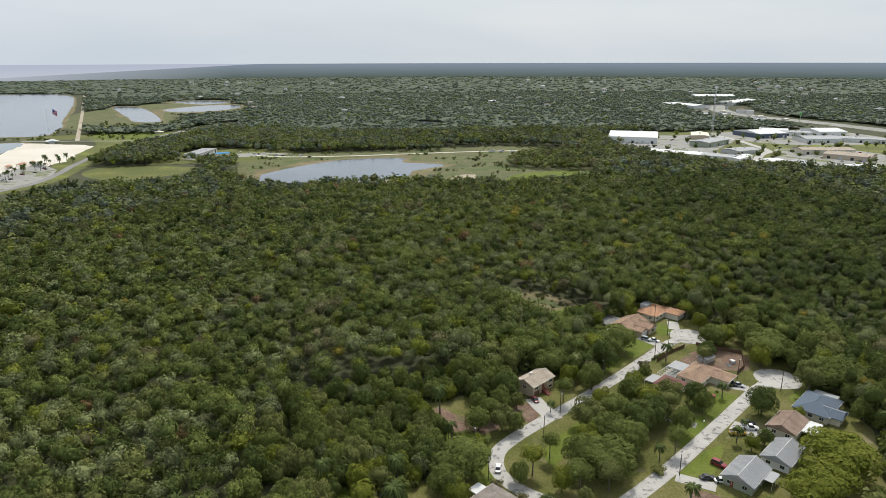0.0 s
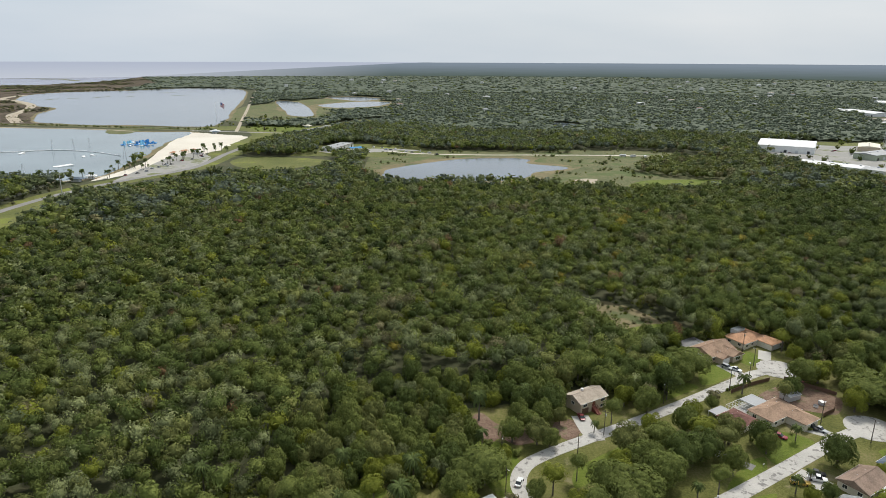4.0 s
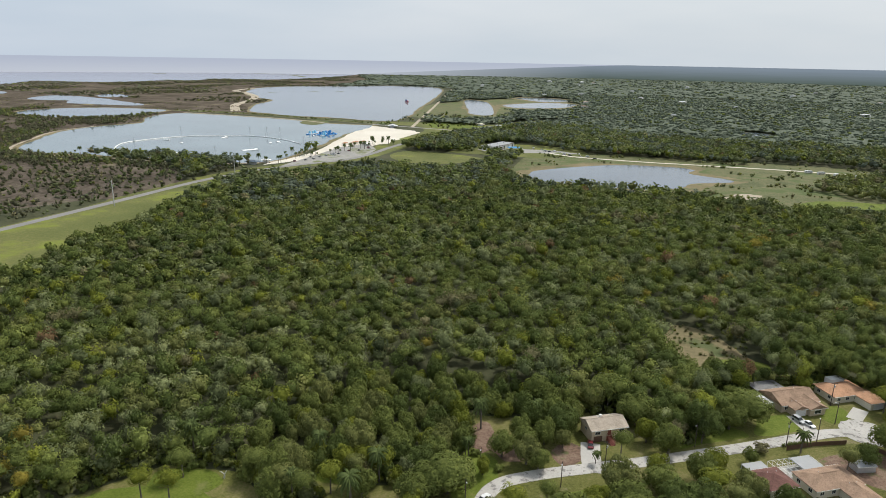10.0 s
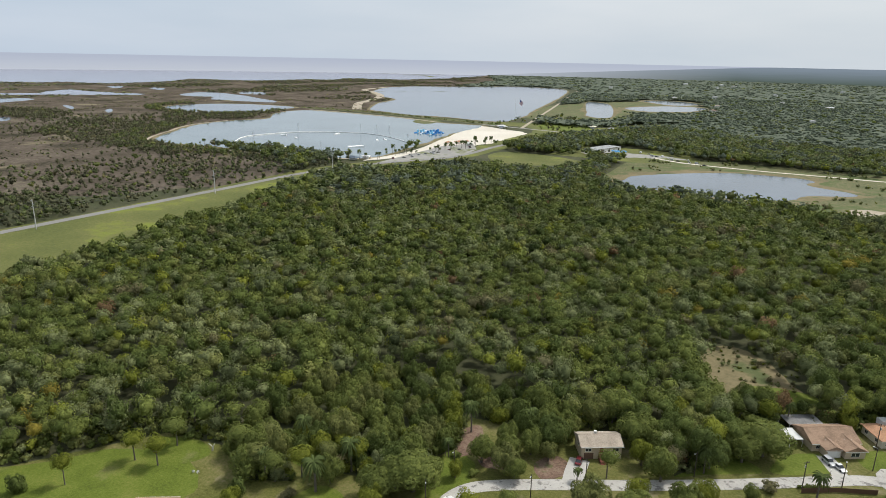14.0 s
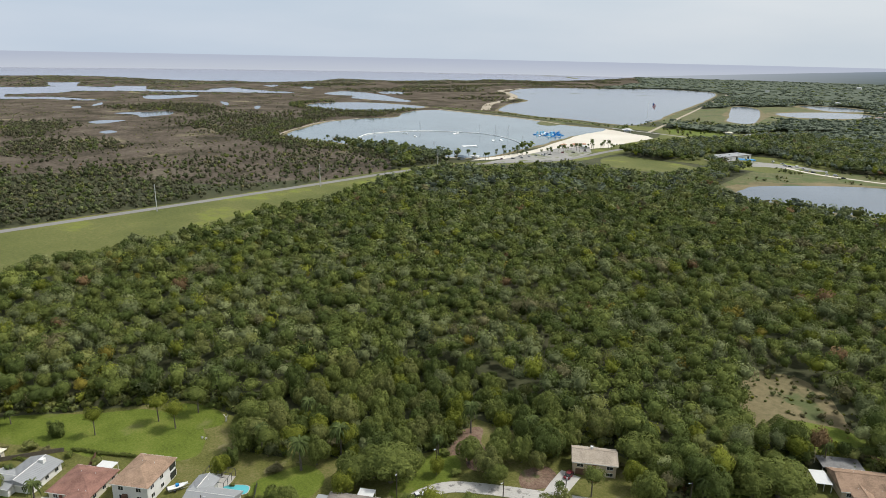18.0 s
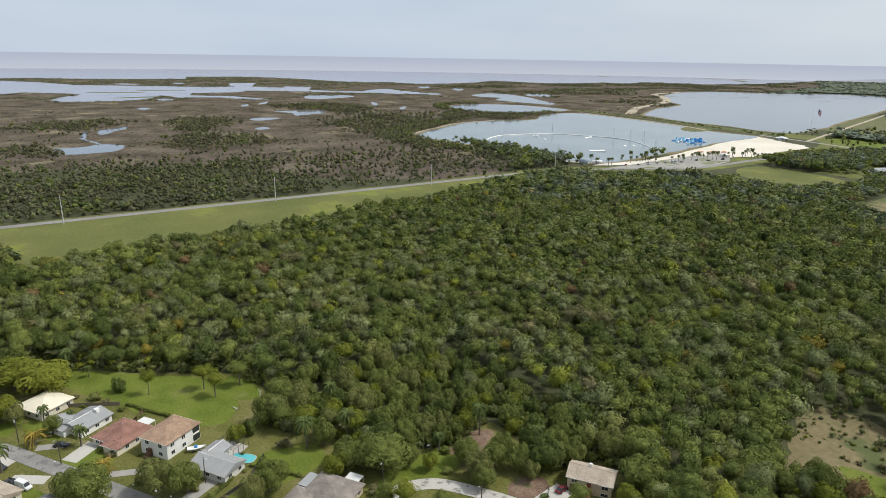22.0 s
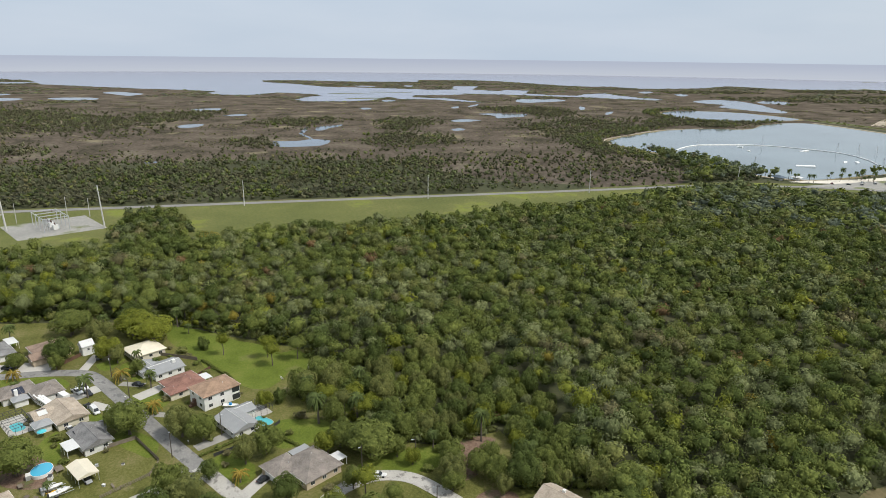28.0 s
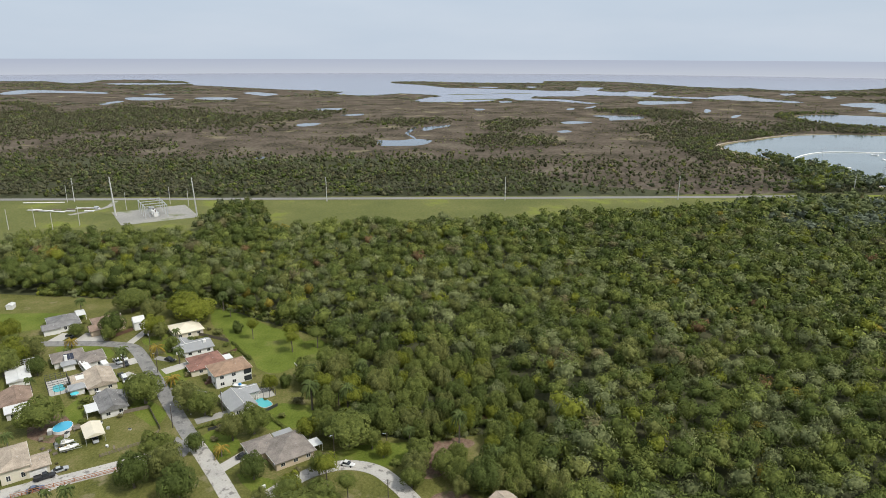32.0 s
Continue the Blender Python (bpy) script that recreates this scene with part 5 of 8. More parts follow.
cage(*rect(28.2, 136.2, -2.6, 9.4), 8.0, 7.0, "dark screened pool enclosure behind the grey house")
swimming_pool(*rect(28.2, 136.2, 4.2, 7.0), 7.6, 4.4, SLOPE + 10)
h = house(60, 157.5, "brown hip-roofed house with two wings")
block(h, 1.0, 1.5, 13.5, 12.5, 2.8, "hip", ROOFS["charcoal"], TAN, 0.34)
block(h, -4.4, -5.0, 8.5, 8.5, 2.78, "hip", ROOFS["charcoal"], TAN, 0.34)
row_windows(h, 1.0, 1.5, 13.5, 12.5, 1.0, (0, 1))
door(h, -4.4, -9.25, 0, 4.6, 2.1, WHITE, "garage_door")
flat_cover(*rect(60, 157.5, 3.6, 10), 4.5, 3.2, 2.5, ROOFS["white"], "white flat porch cover on the brown house")
flat_cover(*rect(60, 157.5, -7.8, 3.6), 3.0, 6.4, 2.5, ROOFS["metal"], "grey metal lean-to cover beside the brown house")
h = house(-7.5, 61.3, "grey-brown house with solar panels on its roof")
block(h, 3.5, 4.2, 11, 9, 2.8, "hip", ROOFS["charcoal"], PALE, 0.36)
block(h, -3.2, -3.4, 10, 11, 2.8, "hip", ROOFS["charcoal"], PALE, 0.36)
block(h, 4.0, -4.2, 4.2, 4.2, 2.6, "hip", ROOFS["metal"], WHITE, 0.3)
row_windows(h, 3.5, 4.2, 11, 9, 1.0, (0, 1, 2))
part("chimney", Solid().box(1.6, 2.7, -5.2, -4.1, 2.6, 5.2), WHITE, h, "white painted chimney")
PANEL = paint("solar_panel", (0.03, 0.035, 0.055), 0.25, 0.6)
for i in range(3):
    for j in range(3):
        x0, y0 = -1.5 + 1.16 * j, -5.25 + 1.24 * i
        part("solar_panel", Solid().add([(x, y, 2.8 + 0.36 * (5.55 - (x + 3.2)) + zz) for zz in (0.03, 0.09) for x, y in ((x0, y0), (x0 + 1.08, y0), (x0 + 1.08, y0 + 1.16), (x0, y0 + 1.16))], [(3, 2, 1, 0), (4, 5, 6, 7), (0, 1, 5, 4), (1, 2, 6, 5), (2, 3, 7, 6), (3, 0, 4, 7)]), PANEL, h, "dark solar panel")
h = house(12.8, 76.5, "long tan house with a brown shingle roof")
block(h, 0, 2.5, 15, 9.5, 2.8, "gable_x", ROOFS["fade"], CREAM, 0.33)
block(h, -3.5, -3.5, 8, 6, 2.7, "gable_y", ROOFS["fade"], CREAM, 0.33)
block(h, 2.6, -5.6, 4.6, 4.6, 2.6, "hip", ROOFS["metal"], WHITE, 0.3)
row_windows(h, 0, 2.5, 15, 9.5, 1.0, (0, 1))
for k, (x0, m, lab) in enumerate(((-3.2, ROOFS["white"], "pale skylight panel on the roof"), (-5.9, PANEL, "dark solar panel on the roof"))):
    part("roof_panel", Solid().add([(x, y, 2.7 + 0.33 * (4.55 - abs(x + 3.5)) + zz) for zz in (0.03, 0.1) for x, y in ((x0, -5.2), (x0 + 2.2, -5.2), (x0 + 2.2, -2.4), (x0, -2.4))], [(3, 2, 1, 0), (4, 5, 6, 7), (0, 1, 5, 4), (1, 2, 6, 5), (2, 3, 7, 6), (3, 0, 4, 7)]), m, h, lab)
cage(13.5, 63.8, 14, 7.4, "dark screened pool enclosure beside the tan house", pool=(1.5, 0, 6.5, 4))
h = house(29.8, 91, "grey house with a gabled shingle roof")
block(h, 0, 0, 13.6, 8.2, 2.8, "gable_x", ROOFS["grey"], PALE, 0.4)
block(h, -4.2, 1.5, 5, 8.5, 2.78, "gable_y", ROOFS["grey"], PALE, 0.4)
row_windows(h, 0, 0, 13.6, 8.2, 1.0, (0, 1))
flat_cover(*rect(29.8, 91, 1.2, -6.2), 6.6, 4.4, 2.7, ROOFS["white"], "bright white flat patio roof beside the grey house")
e = empty("carport", 48.8, 93.7, 0.04, SLOPE, "tan metal carport with open sides over a car", "carport")
s, _, _ = roof_solid("gable_x", 9.2, 5.6, 3.0, 0.3, 0.2)
part("roof", s, ROOFS["cream"], e)
part("end_panel", Solid().box(-4.6, -4.55, -2.8, 2.8, 1.9, 3.0), ROOFS["cream"], e)
part("side_panel", Solid().box(-4.6, 4.6, 2.75, 2.8, 1.9, 2.95), ROOFS["cream"], e)
for px in (-4.5, -1.5, 1.5, 4.5):
    for py in (-2.75, 2.75):
        part("post", Solid().box(px - 0.05, px + 0.05, py - 0.05, py + 0.05, 0, 2.95), STEEL, e)
h = house(65.5, 79.5, "tan two-storey house with a garage")
block(h, 0, -1.5, 14, 7.5, 4.6, "hip", ROOFS["fade"], CREAM, 0.34)
block(h, 3.5, 4.2, 7.5, 6, 2.9, "gable_y", ROOFS["fade"], CREAM, 0.34)
row_windows(h, 0, -1.5, 14, 7.5, 1.0, (1, 2), 1.0, 1.6)
door(h, 7.25, 4.2, 1, 4.6, 2.1, WHITE, "garage_door")
h = house(-46, 35.5, "grey-roofed house with white front windows")
block(h, 0, 0, 15, 12, 2.8, "hip", ROOFS["grey"], WHITE, 0.36)
block(h, 5.5, -5.5, 6.5, 6.5, 2.8, "gable_y", ROOFS["grey"], WHITE, 0.36)
row_windows(h, 0, 0, 15, 12, 0.9, (0, 1), 1.0, 1.5)
flat_cover(*rect(-46, 35.5, -6, 8), 8, 4, 2.8, ROOFS["white"], "white flat patio cover behind the house")
h = house(-45, 56.5, "brown house with a wide brick driveway")
block(h, 0, 0, 14, 12, 2.8, "hip", ROOFS["brown"], TAN, 0.34)
block(h, 5.8, -5.0, 6.5, 7, 2.8, "gable_y", ROOFS["brown"], TAN, 0.4)
row_windows(h, 0, 0, 14, 12, 1.0, (0, 1))
h = house(-42.5, 71.5, "tall narrow white house with a steep roof")
block(h, 0, 0, 4.4, 4.6, 4.0, "gable_y", ROOFS["white"], WHITE, 0.8, 0.3)
row_windows(h, 0, 0, 4.4, 4.6, 2.2, (0, 1), 0.8, 1.0)
h = house(28, 57, "low house with a brown roof and white addition")
block(h, -3, 0, 12, 9, 2.8, "gable_x", ROOFS["brown"], YELLOW, 0.34)
block(h, 6, 0, 7, 7.5, 2.6, "flat", ROOFS["white"], PALE)
row_windows(h, 6, 0, 7, 7.5, 0.9, (0, 1, 2))
h = house(8, 46, "low white house with a pale flat roof")
block(h, 0, 0, 12, 7, 2.7, "gable_x", ROOFS["white"], WHITE, 0.2)
cage(-2, 44, 8, 6, "white screened pool enclosure by the low house", mat=WHITE, pool=(0, 0, 5, 3.4))

# ---- houses along the curved street ----
h = house(94.2, 226.2, "split-level beige house with brown roof and red stairs")
block(h, 0, 0, 12.6, 8.0, 4.4, "gable_x", ROOFS["fade"], TAN, 0.42, 0.5)
for px in (-4.2, 4.4):
    window(h, px, -4.0, 2.7, 1.8, 1.0, 0)
window(h, 4.4, -4.0, 0.5, 2.0, 1.0, 0)
window(h, 6.3, 0, 2.6, 1.4, 1.0, 1)
window(h, -6.3, 0, 2.6, 1.4, 1.0, 3)
door(h, -4.0, -4.0, 0, 3.0, 2.1, BROWN_TRIM, "garage_door")
part("front_door", Solid().box(-0.6, 0.5, -4.06, -3.98, 2.0, 4.05), DOOR_RED, h, "dark entrance door")
for i in range(9):
    part("step", Solid().box(-0.9, 0.8, -4.2 - 0.34 * (9 - i), -4.0 - 0.34 * (8 - i), 0, 0.2 + 0.2 * i), DOOR_RED, h, "red-brown wooden step" if i == 0 else "")
for px in (-0.95, 0.8):
    part("stair_rail", Solid().add([(px, -7.2, 0.9), (px + 0.08, -7.2, 0.9), (px + 0.08, -4.0, 2.95), (px, -4.0, 2.95), (px, -7.2, 1.02), (px + 0.08, -7.2, 1.02), (px + 0.08, -4.0, 3.07), (px, -4.0, 3.07)], [(3, 2, 1, 0), (4, 5, 6, 7), (0, 1, 5, 4), (1, 2, 6, 5), (2, 3, 7, 6), (3, 0, 4, 7)]), DOOR_RED, h)
    for k in range(4):
        part("baluster", Solid().box(px, px + 0.08, -7.15 + k, -7.07 + k, 0.1, 1.0 + 0.62 * k), DOOR_RED, h)
part("chimney", Solid().box(-1.2, -0.4, 1.0, 1.8, 5.2, 6.6), WHITE, h, "small pale roof flue")
h = house(156.5, 271.5, "tan house with crossed gables and a double garage")
block(h, 0, 1.5, 15.5, 11, 2.9, "gable_x", ROOFS["tan"], TAN, 0.42)
block(h, 3.6, -5.0, 6.5, 7, 2.85, "gable_y", ROOFS["tan"], TAN, 0.42)
block(h, -2.8, -4.6, 5.0, 6, 2.85, "gable_y", ROOFS["tan"], TAN, 0.42)
row_windows(h, 0, 1.5, 15.5, 11, 1.0, (0, 1))
door(h, -2.8, -7.6, 0, 4.2, 2.1, WHITE, "garage_door")
window(h, 3.6, -8.5, 0.8, 2.6, 1.3, 0)
flat_cover(*rect(156.5, 271.5, -3, 10.5), 12, 6.5, 2.7, ROOFS["grey"], "dark grey flat screen roof behind the tan house")
flat_cover(*rect(156.5, 271.5, -11.5, 2), 4.5, 7, 2.6, ROOFS["white"], "white flat carport roof beside the tan house")
h = house(176.5, 285, "orange-roofed house on the turning circle")
block(h, -0.5, 2, 15, 10, 2.9, "hip", ROOFS["orange"], CREAM, 0.36)
block(h, 4.5, -5.5, 7, 9, 2.9, "hip", ROOFS["orange"], CREAM, 0.36)
row_windows(h, -0.5, 2, 15, 10, 1.0, (0, 1, 3))
door(h, 4.5, -10.0, 0, 4.4, 2.1, WHITE, "garage_door")
part("roof_room", Solid().box(-2.5, 3.5, 5.0, 8.2, 2.9, 4.9), ROOFS["white"], h, "white raised room on the roof")
h = house(161, 219.5, "long tan hip-roofed house with a pool screen")
block(h, 0, 2.5, 16, 9, 2.9, "hip", ROOFS["tan"], CREAM, 0.36)
block(h, 3.6, -4.0, 7.5, 10, 2.9, "hip", ROOFS["tan"], CREAM, 0.36)
row_windows(h, 0, 2.5, 16, 9, 1.0, (0, 3))
door(h, 7.35, -4.5, 1, 4.6, 2.1, WHITE, "garage_door")
cage(*rect(161, 219.5, -4, 10.4), 15, 6.6, "white framed patio screen beside the tan roof", mat=WHITE)
flat_cover(*rect(161, 219.5, -0.5, 10.4), 7, 6.2, 2.82, ROOFS["metal"], "grey panel roof over half of the patio")
h = house(144.5, 215.5, "small house with a dark red roof")
block(h, 0, 0, 9, 9, 2.7, "hip", shingle("maroon_shingles", (0.16, 0.082, 0.068)), CREAM, 0.34)
row_windows(h, 0, 0, 9, 9, 1.0, (0, 1))
flat_cover(*rect(144.5, 215.5, -1, 6.6), 7, 4, 2.5, ROOFS["metal"], "grey flat patio cover beside the red roof")
h = house(188, 190, "house with a blue-grey metal hip roof")
block(h, 0, 1, 16, 11, 2.8, "hip", ROOFS["bluegrey"], CREAM, 0.36)
block(h, -3, -5, 7, 6, 2.8, "gable_y", ROOFS["bluegrey"], CREAM, 0.36, seams=True)
row_windows(h, 0, 1, 16, 11, 1.0, (0, 1, 3))
flat_cover(*rect(188, 190, 9.4, 1), 4.5, 8, 2.5, ROOFS["metal"], "grey metal cover beside the blue-grey roof")
h = house(168.2, 181.5, "beige house with a brown gable roof")
block(h, 0, 0, 12.5, 8.6, 2.9, "gable_x", ROOFS["brown"], CREAM, 0.42)
row_windows(h, 0, 0, 12.5, 8.6, 1.0, (0, 3))
flat_cover(*rect(168.2, 181.5, 2.6, -6.6), 9, 4.6, 2.6, ROOFS["white"], "white corrugated patio roof with skylight strips")
h = house(155.2, 166.6, "white house with a light grey gable roof")
block(h, 0, 0, 13.2, 8.2, 2.9, "gable_x", ROOFS["metal"], WHITE, 0.4, seams=True)
row_windows(h, 0, 0, 13.2, 8.2, 1.0, (0, 3))
h = house(137.6, 159.8, "sage green house with a grey metal gable roof")
block(h, 0, 0, 13, 8.8, 2.9, "gable_x", ROOFS["metal"], GREENISH, 0.42, seams=True)
row_windows(h, 0, 0, 13, 8.8, 1.0, (0, 3))
door(h, -6.5, 1.5, 3)
flat_cover(*rect(137.6, 159.8, 3, -6), 6, 3.2, 2.5, ROOFS["metal"], "grey metal lean-to behind the sage house")
h = empty("shed", 171.5, 235.2, 0.04, SLOPE - 8, "small grey garden shed with a metal roof", "shed")
block(h, 0, 0, 6.0, 4.2, 2.2, "gable_x", ROOFS["metal"], STEEL, 0.35, 0.2, seams=True)
h = house(213, 254, "low white house half hidden by trees")
block(h, 0, 0, 11, 8, 2.7, "gable_x", ROOFS["white"], WHITE, 0.25)
h = house(225, 212, "grey house with a pool among trees")
block(h, 0, 0, 12, 9, 2.8, "hip", ROOFS["grey"], PALE, 0.34)
h = empty("shed", -69, -2, 0.04, 10, "small white shed on the far lawn", "shed")
block(h, 0, 0, 4, 3, 2.2, "gable_x", ROOFS["white"], WHITE, 0.3, 0.1)

# ---- single trees ----
def trunk_solid(h, r, limbs, seed, lean=0.0):
    q = np.random.default_rng(seed)
    s = Solid().tube([(0, 0, -0.2), (0.1 * lean, 0, h * 0.35), (0.4 * lean, 0.1, h * 0.7), (lean, 0.1, h)], [r * 1.25, r, r * 0.8, r * 0.45], 7)
    for k in range(limbs):
        a, z0 = k * 2 * np.pi / limbs + q.uniform(0, 1), h * q.uniform(0.5, 0.8)
        d = q.uniform(1.2, 2.4)
        s.tube([(0.2 * lean, 0, z0), (d * 0.5 * math.cos(a), d * 0.5 * math.sin(a), z0 + h * 0.14), (d * math.cos(a), d * math.sin(a), z0 + h * 0.32)], [r * 0.5, r * 0.36, r * 0.15], 5)
    return s


def tree_proto(name, label, crown_data, crown_r, crown_z, trunk, mat, category="tree", group=""):
    e = empty(name, 0, 0, 0, 0, label, category, group)
    part("trunk", trunk, BARK, e)
    v, f = crown_data
    link_mesh("crown", v * crown_r + np.array((0, 0, crown_z)), f, mat, e, smooth=True)
    return e


USED = set()


def put(proto, x, y, size, turn=None, tall=1.0):
    m = pose(x, y, 0.02, 0, 0, rng.uniform(0, 360) if turn is None else turn) @ Matrix.Diagonal((size, size, size * tall, 1))
    if proto.name not in USED:
        USED.add(proto.name)
        proto.matrix_basis = m
        return proto
    return copy_thing(proto, m)


def set_of(kind, label, group, mats, leaves, leaf, lobes, squash, crown_r, crown_z, th, tr, limbs, lean=0.0):
    return [tree_proto(kind, label, crown(300 + 17 * i + len(kind), leaves, leaf, lobes, squash, ICO2, 0.78, (0.22, 0.42)), crown_r, crown_z, trunk_solid(th, tr, limbs, i, lean), SPECIES[m], group=group) for i, m in enumerate(mats)]


OAKS = set_of("oak_tree", "broad green oak tree in a yard", "yard trees", [0, 4, 0, 0, 1, 3], 3000, 0.050, 17, 0.9, 5.0, 1.9, 4.6, 0.32, 4)
BRIGHT = set_of("golden_oak_tree", "broad yellow-green tree with a dense crown", "yard trees", [3, 3], 3000, 0.050, 17, 0.85, 5.0, 1.8, 4.4, 0.32, 4)
PINES = set_of("pine_tree", "tall pine with a bare trunk and open crown", "yard pines", [3, 0, 4], 1300, 0.050, 14, 0.75, 5.0, 5.2, 8.0, 0.26, 6, 0.5)
CEDARS = set_of("cedar_tree", "dark conical cedar on the lawn", "cedars", [1, 1], 800, 0.09, 7, 1.7, 3.4, 1.0, 3.5, 0.2, 3)
SHRUBS = set_of("shrub", "rounded green garden shrub", "garden shrubs", [0, 7, 4], 200, 0.16, 6, 0.75, 2.4, 0.1, 1.0, 0.1, 3)
WILD = set_of("forest_tree", "green broadleaf tree at the edge of the wood", "trees at the wood's edge", [0, 0, 1, 2, 0, 4, 3, 1], 1900, 0.058, 15, 1.25, 4.4, 1.2, 4.4, 0.24, 3)


def frond_crown(n, length, droop, width, seed):
    """Palm fronds: folded bending blades from one heart."""
    q, v, f = np.random.default_rng(seed), [], []
    for k in range(n):
        a, up = k * 2.399 + q.uniform(-0.2, 0.2), q.uniform(-0.25, 1.0)
        ln = length * q.uniform(0.85, 1.1)
        for s in range(6):
            t = s / 5
            r = ln * (t * (1 - 0.18 * t))
            z = ln * (up * t - droop * t * t)
            w = width * (0.35 + 1.3 * t * (1 - t) + 0.35 * (1 - t)) * (0.15 if s == 5 else 1)
            cx, cy = r * math.cos(a), r * math.sin(a)
            v += [(cx - w * math.sin(a), cy + w * math.cos(a), z - 0.12 * length * t), (cx, cy, z), (cx + w * math.sin(a), cy - w * math.cos(a), z - 0.12 * length * t)]
            if s:
                b = len(v) - 6
                f += [(b, b + 1, b + 4, b + 3), (b + 1, b + 2, b + 5, b + 4)]
    return v, f


def palm_proto(name, label, h, n, length, droop, mat, seed, group):
    e = empty(name, 0, 0, 0, 0, label, "palm", group)
    part("trunk", Solid().tube([(0, 0, -0.2), (0.05, 0, h * 0.5), (0.2, 0, h)], [0.24, 0.17, 0.2], 7), BARK, e)
    v, f = frond_crown(n, length, droop, 0.24, seed)
    s = Solid().add([(x + 0.2, y, z + h) for x, y, z in v], f)
    part("fronds", s, mat, e)
    return e


PALM_GREEN = foliage("palm_fronds", (0.05, 0.075, 0.02), (0.14, 0.17, 0.06))
PALM_GOLD = foliage("golden_palm_fronds", (0.20, 0.14, 0.03), (0.36, 0.27, 0.06))
PALMS = [palm_proto("palm_tree", "cabbage palm with a rounded head of fronds", 5.5, 46, 2.3, 0.85, PALM_GREEN, i, "yard palms") for i in range(3)]
GOLD_PALMS = [palm_proto("golden_palm_tree", "yellowing feather palm on the lawn", 3.2, 30, 3.2, 0.8, PALM_GOLD, 9 + i, "golden palms") for i in range(2)]

OAK_AT = [(66, 201, 4.8), (74, 200, 4.8), (72, 208, 4.1), (51, 176, 6.8), (46, 184, 5.1), (51, 165, 4.1), (106, 186, 7.1), (102, 195, 6.5), (114, 199, 7.4), (109, 179, 5.4), (125, 193, 5.9), (108, 226, 4.5), (115, 221, 5.4), (84, 230, 3.5), (134, 245, 7.0), (139, 252, 6.6), (126, 236, 5.8), (188, 248, 6.9), (200, 249, 8.1), (137, 203, 5.4), (147, 198, 4.4), (98, 170, 7.2), (166, 192, 5.2), (149, 173, 3.0), (203, 206, 9.4)]
OAK_AT += [(218, 222, 9.8), (198, 181, 5.8), (198, 232, 7.8), (222, 240, 9.6), (187, 266, 4.2), (202, 222, 6.6), (32, 119, 5.9), (23, 97, 5.0), (44, 74, 5.9), (-34, 64, 5.5), (-34, 82, 6.8), (64, 120, 6.0), (71, 126, 6.2), (-17, 96, 3.6), (-33, 48, 2.8), (58, 130, 3.0), (19, 145, 3.6), (48, 146, 5.6), (52, 140, 4.2), (49, 169, 6.6), (56, 178, 6.4), (73, 152, 4.0), (82, 165, 4.3), (34, 168, 4.3), (24, 186, 5.3), (58, 186, 4.0), (78, 199, 2.9)]
OAK_AT += [(81, 220, 5.4), (97, 183, 5.0), (124, 208, 5.4), (121, 245, 6.4), (113, 232, 5.2), (104, 236, 5.2), (76, 118, 5.0), (-7, 36, 9.1), (-28, 64, 3.4), (86, 157, 2.8), (36, 126, 6.2), (92, 174, 5.2), (118, 190, 6.0), (112, 206, 4.6), (132, 186, 4.6), (88, 240, 5.0), (76, 228, 5.2), (70, 238, 5.0), (100, 244, 5.2), (128, 214, 5.0), (212, 238, 6.0), (205, 262, 6.2), (194, 274, 5.6), (-64, 60, 7.0), (-70, 84, 6.0), (-30, 20, 6.4), (-14, 18, 6.0)]
OAK_AT += [(-51, 75, 6.0), (-39, 59, 3.6), (27, 102, 5.2), (82, 133, 5.6), (24, 176, 4.6), (71, 171, 3.4), (-10, 42, 5.6), (-15, 31, 6.0), (4, 38, 5.0), (4, 51, 3.6), (190, 226, 5.4), (200, 239, 6.4), (196, 205, 6.4), (214, 213, 7.6), (208, 200, 7.0), (155, 175, 2.6), (174, 164, 5.4), (214, 258, 7.0), (216, 244, 7.0), (228, 243, 7.4), (231, 234, 7.0), (173, 237, 3.6), (176, 186, 2.8)]
OAK_AT += [(77, 213, 4.2), (83, 213, 3.0), (81, 236, 5.0), (93, 248, 5.0), (113, 242, 5.0), (112, 257, 5.0), (69, 213, 4.0), (126, 250, 5.6), (130, 281, 5.0), (120, 266, 5.6), (138, 273, 4.2), (162, 283, 3.6), (172, 301, 5.0), (193, 307, 5.0), (139, 225, 3.0), (181, 247, 4.6), (147, 203, 4.0), (63, 190, 3.0), (-54, 92, 4.4), (-30, 86, 3.6)]
for i, (x, y, r) in enumerate(OAK_AT):
    put(OAKS[i % len(OAKS)], x, y, r / 5.0, tall=max(0.75, min(1.25, 6.2 / r)))
for i, (x, y, r) in enumerate([(95, 177, 6.0), (157, 151, 9.0), (147, 145, 7.6), (-50, 96, 5.8), (-58, 86, 7.4), (168, 158, 6.2)]):
    put(BRIGHT[i % 2], x, y, r / 5.0, tall=max(0.8, 6.0 / r))
for i, (x, y, r) in enumerate([(76, 174, 4.3), (87, 164, 4.6), (95, 162, 4.2), (128, 202, 6.2), (101, 214, 4.0), (166, 229, 4.0), (187, 277, 5.6), (124, 176, 3.8), (221, 275, 6.9), (-15, 147, 4.6), (-19, 157, 4.6), (14, 160, 5.4), (25, 166, 5.0), (84, 181, 3.5), (133, 197, 5.4), (-29, 127, 3.6), (2, 165, 4.8), (8, 170, 4.8), (-23, 145, 4.6), (20, 160, 4.2), (30, 172, 4.4), (36, 178, 4.4)]):
    put(PINES[i % 3], x, y, r / 5.0, tall=max(0.8, min(1.4, 5.0 / r)))
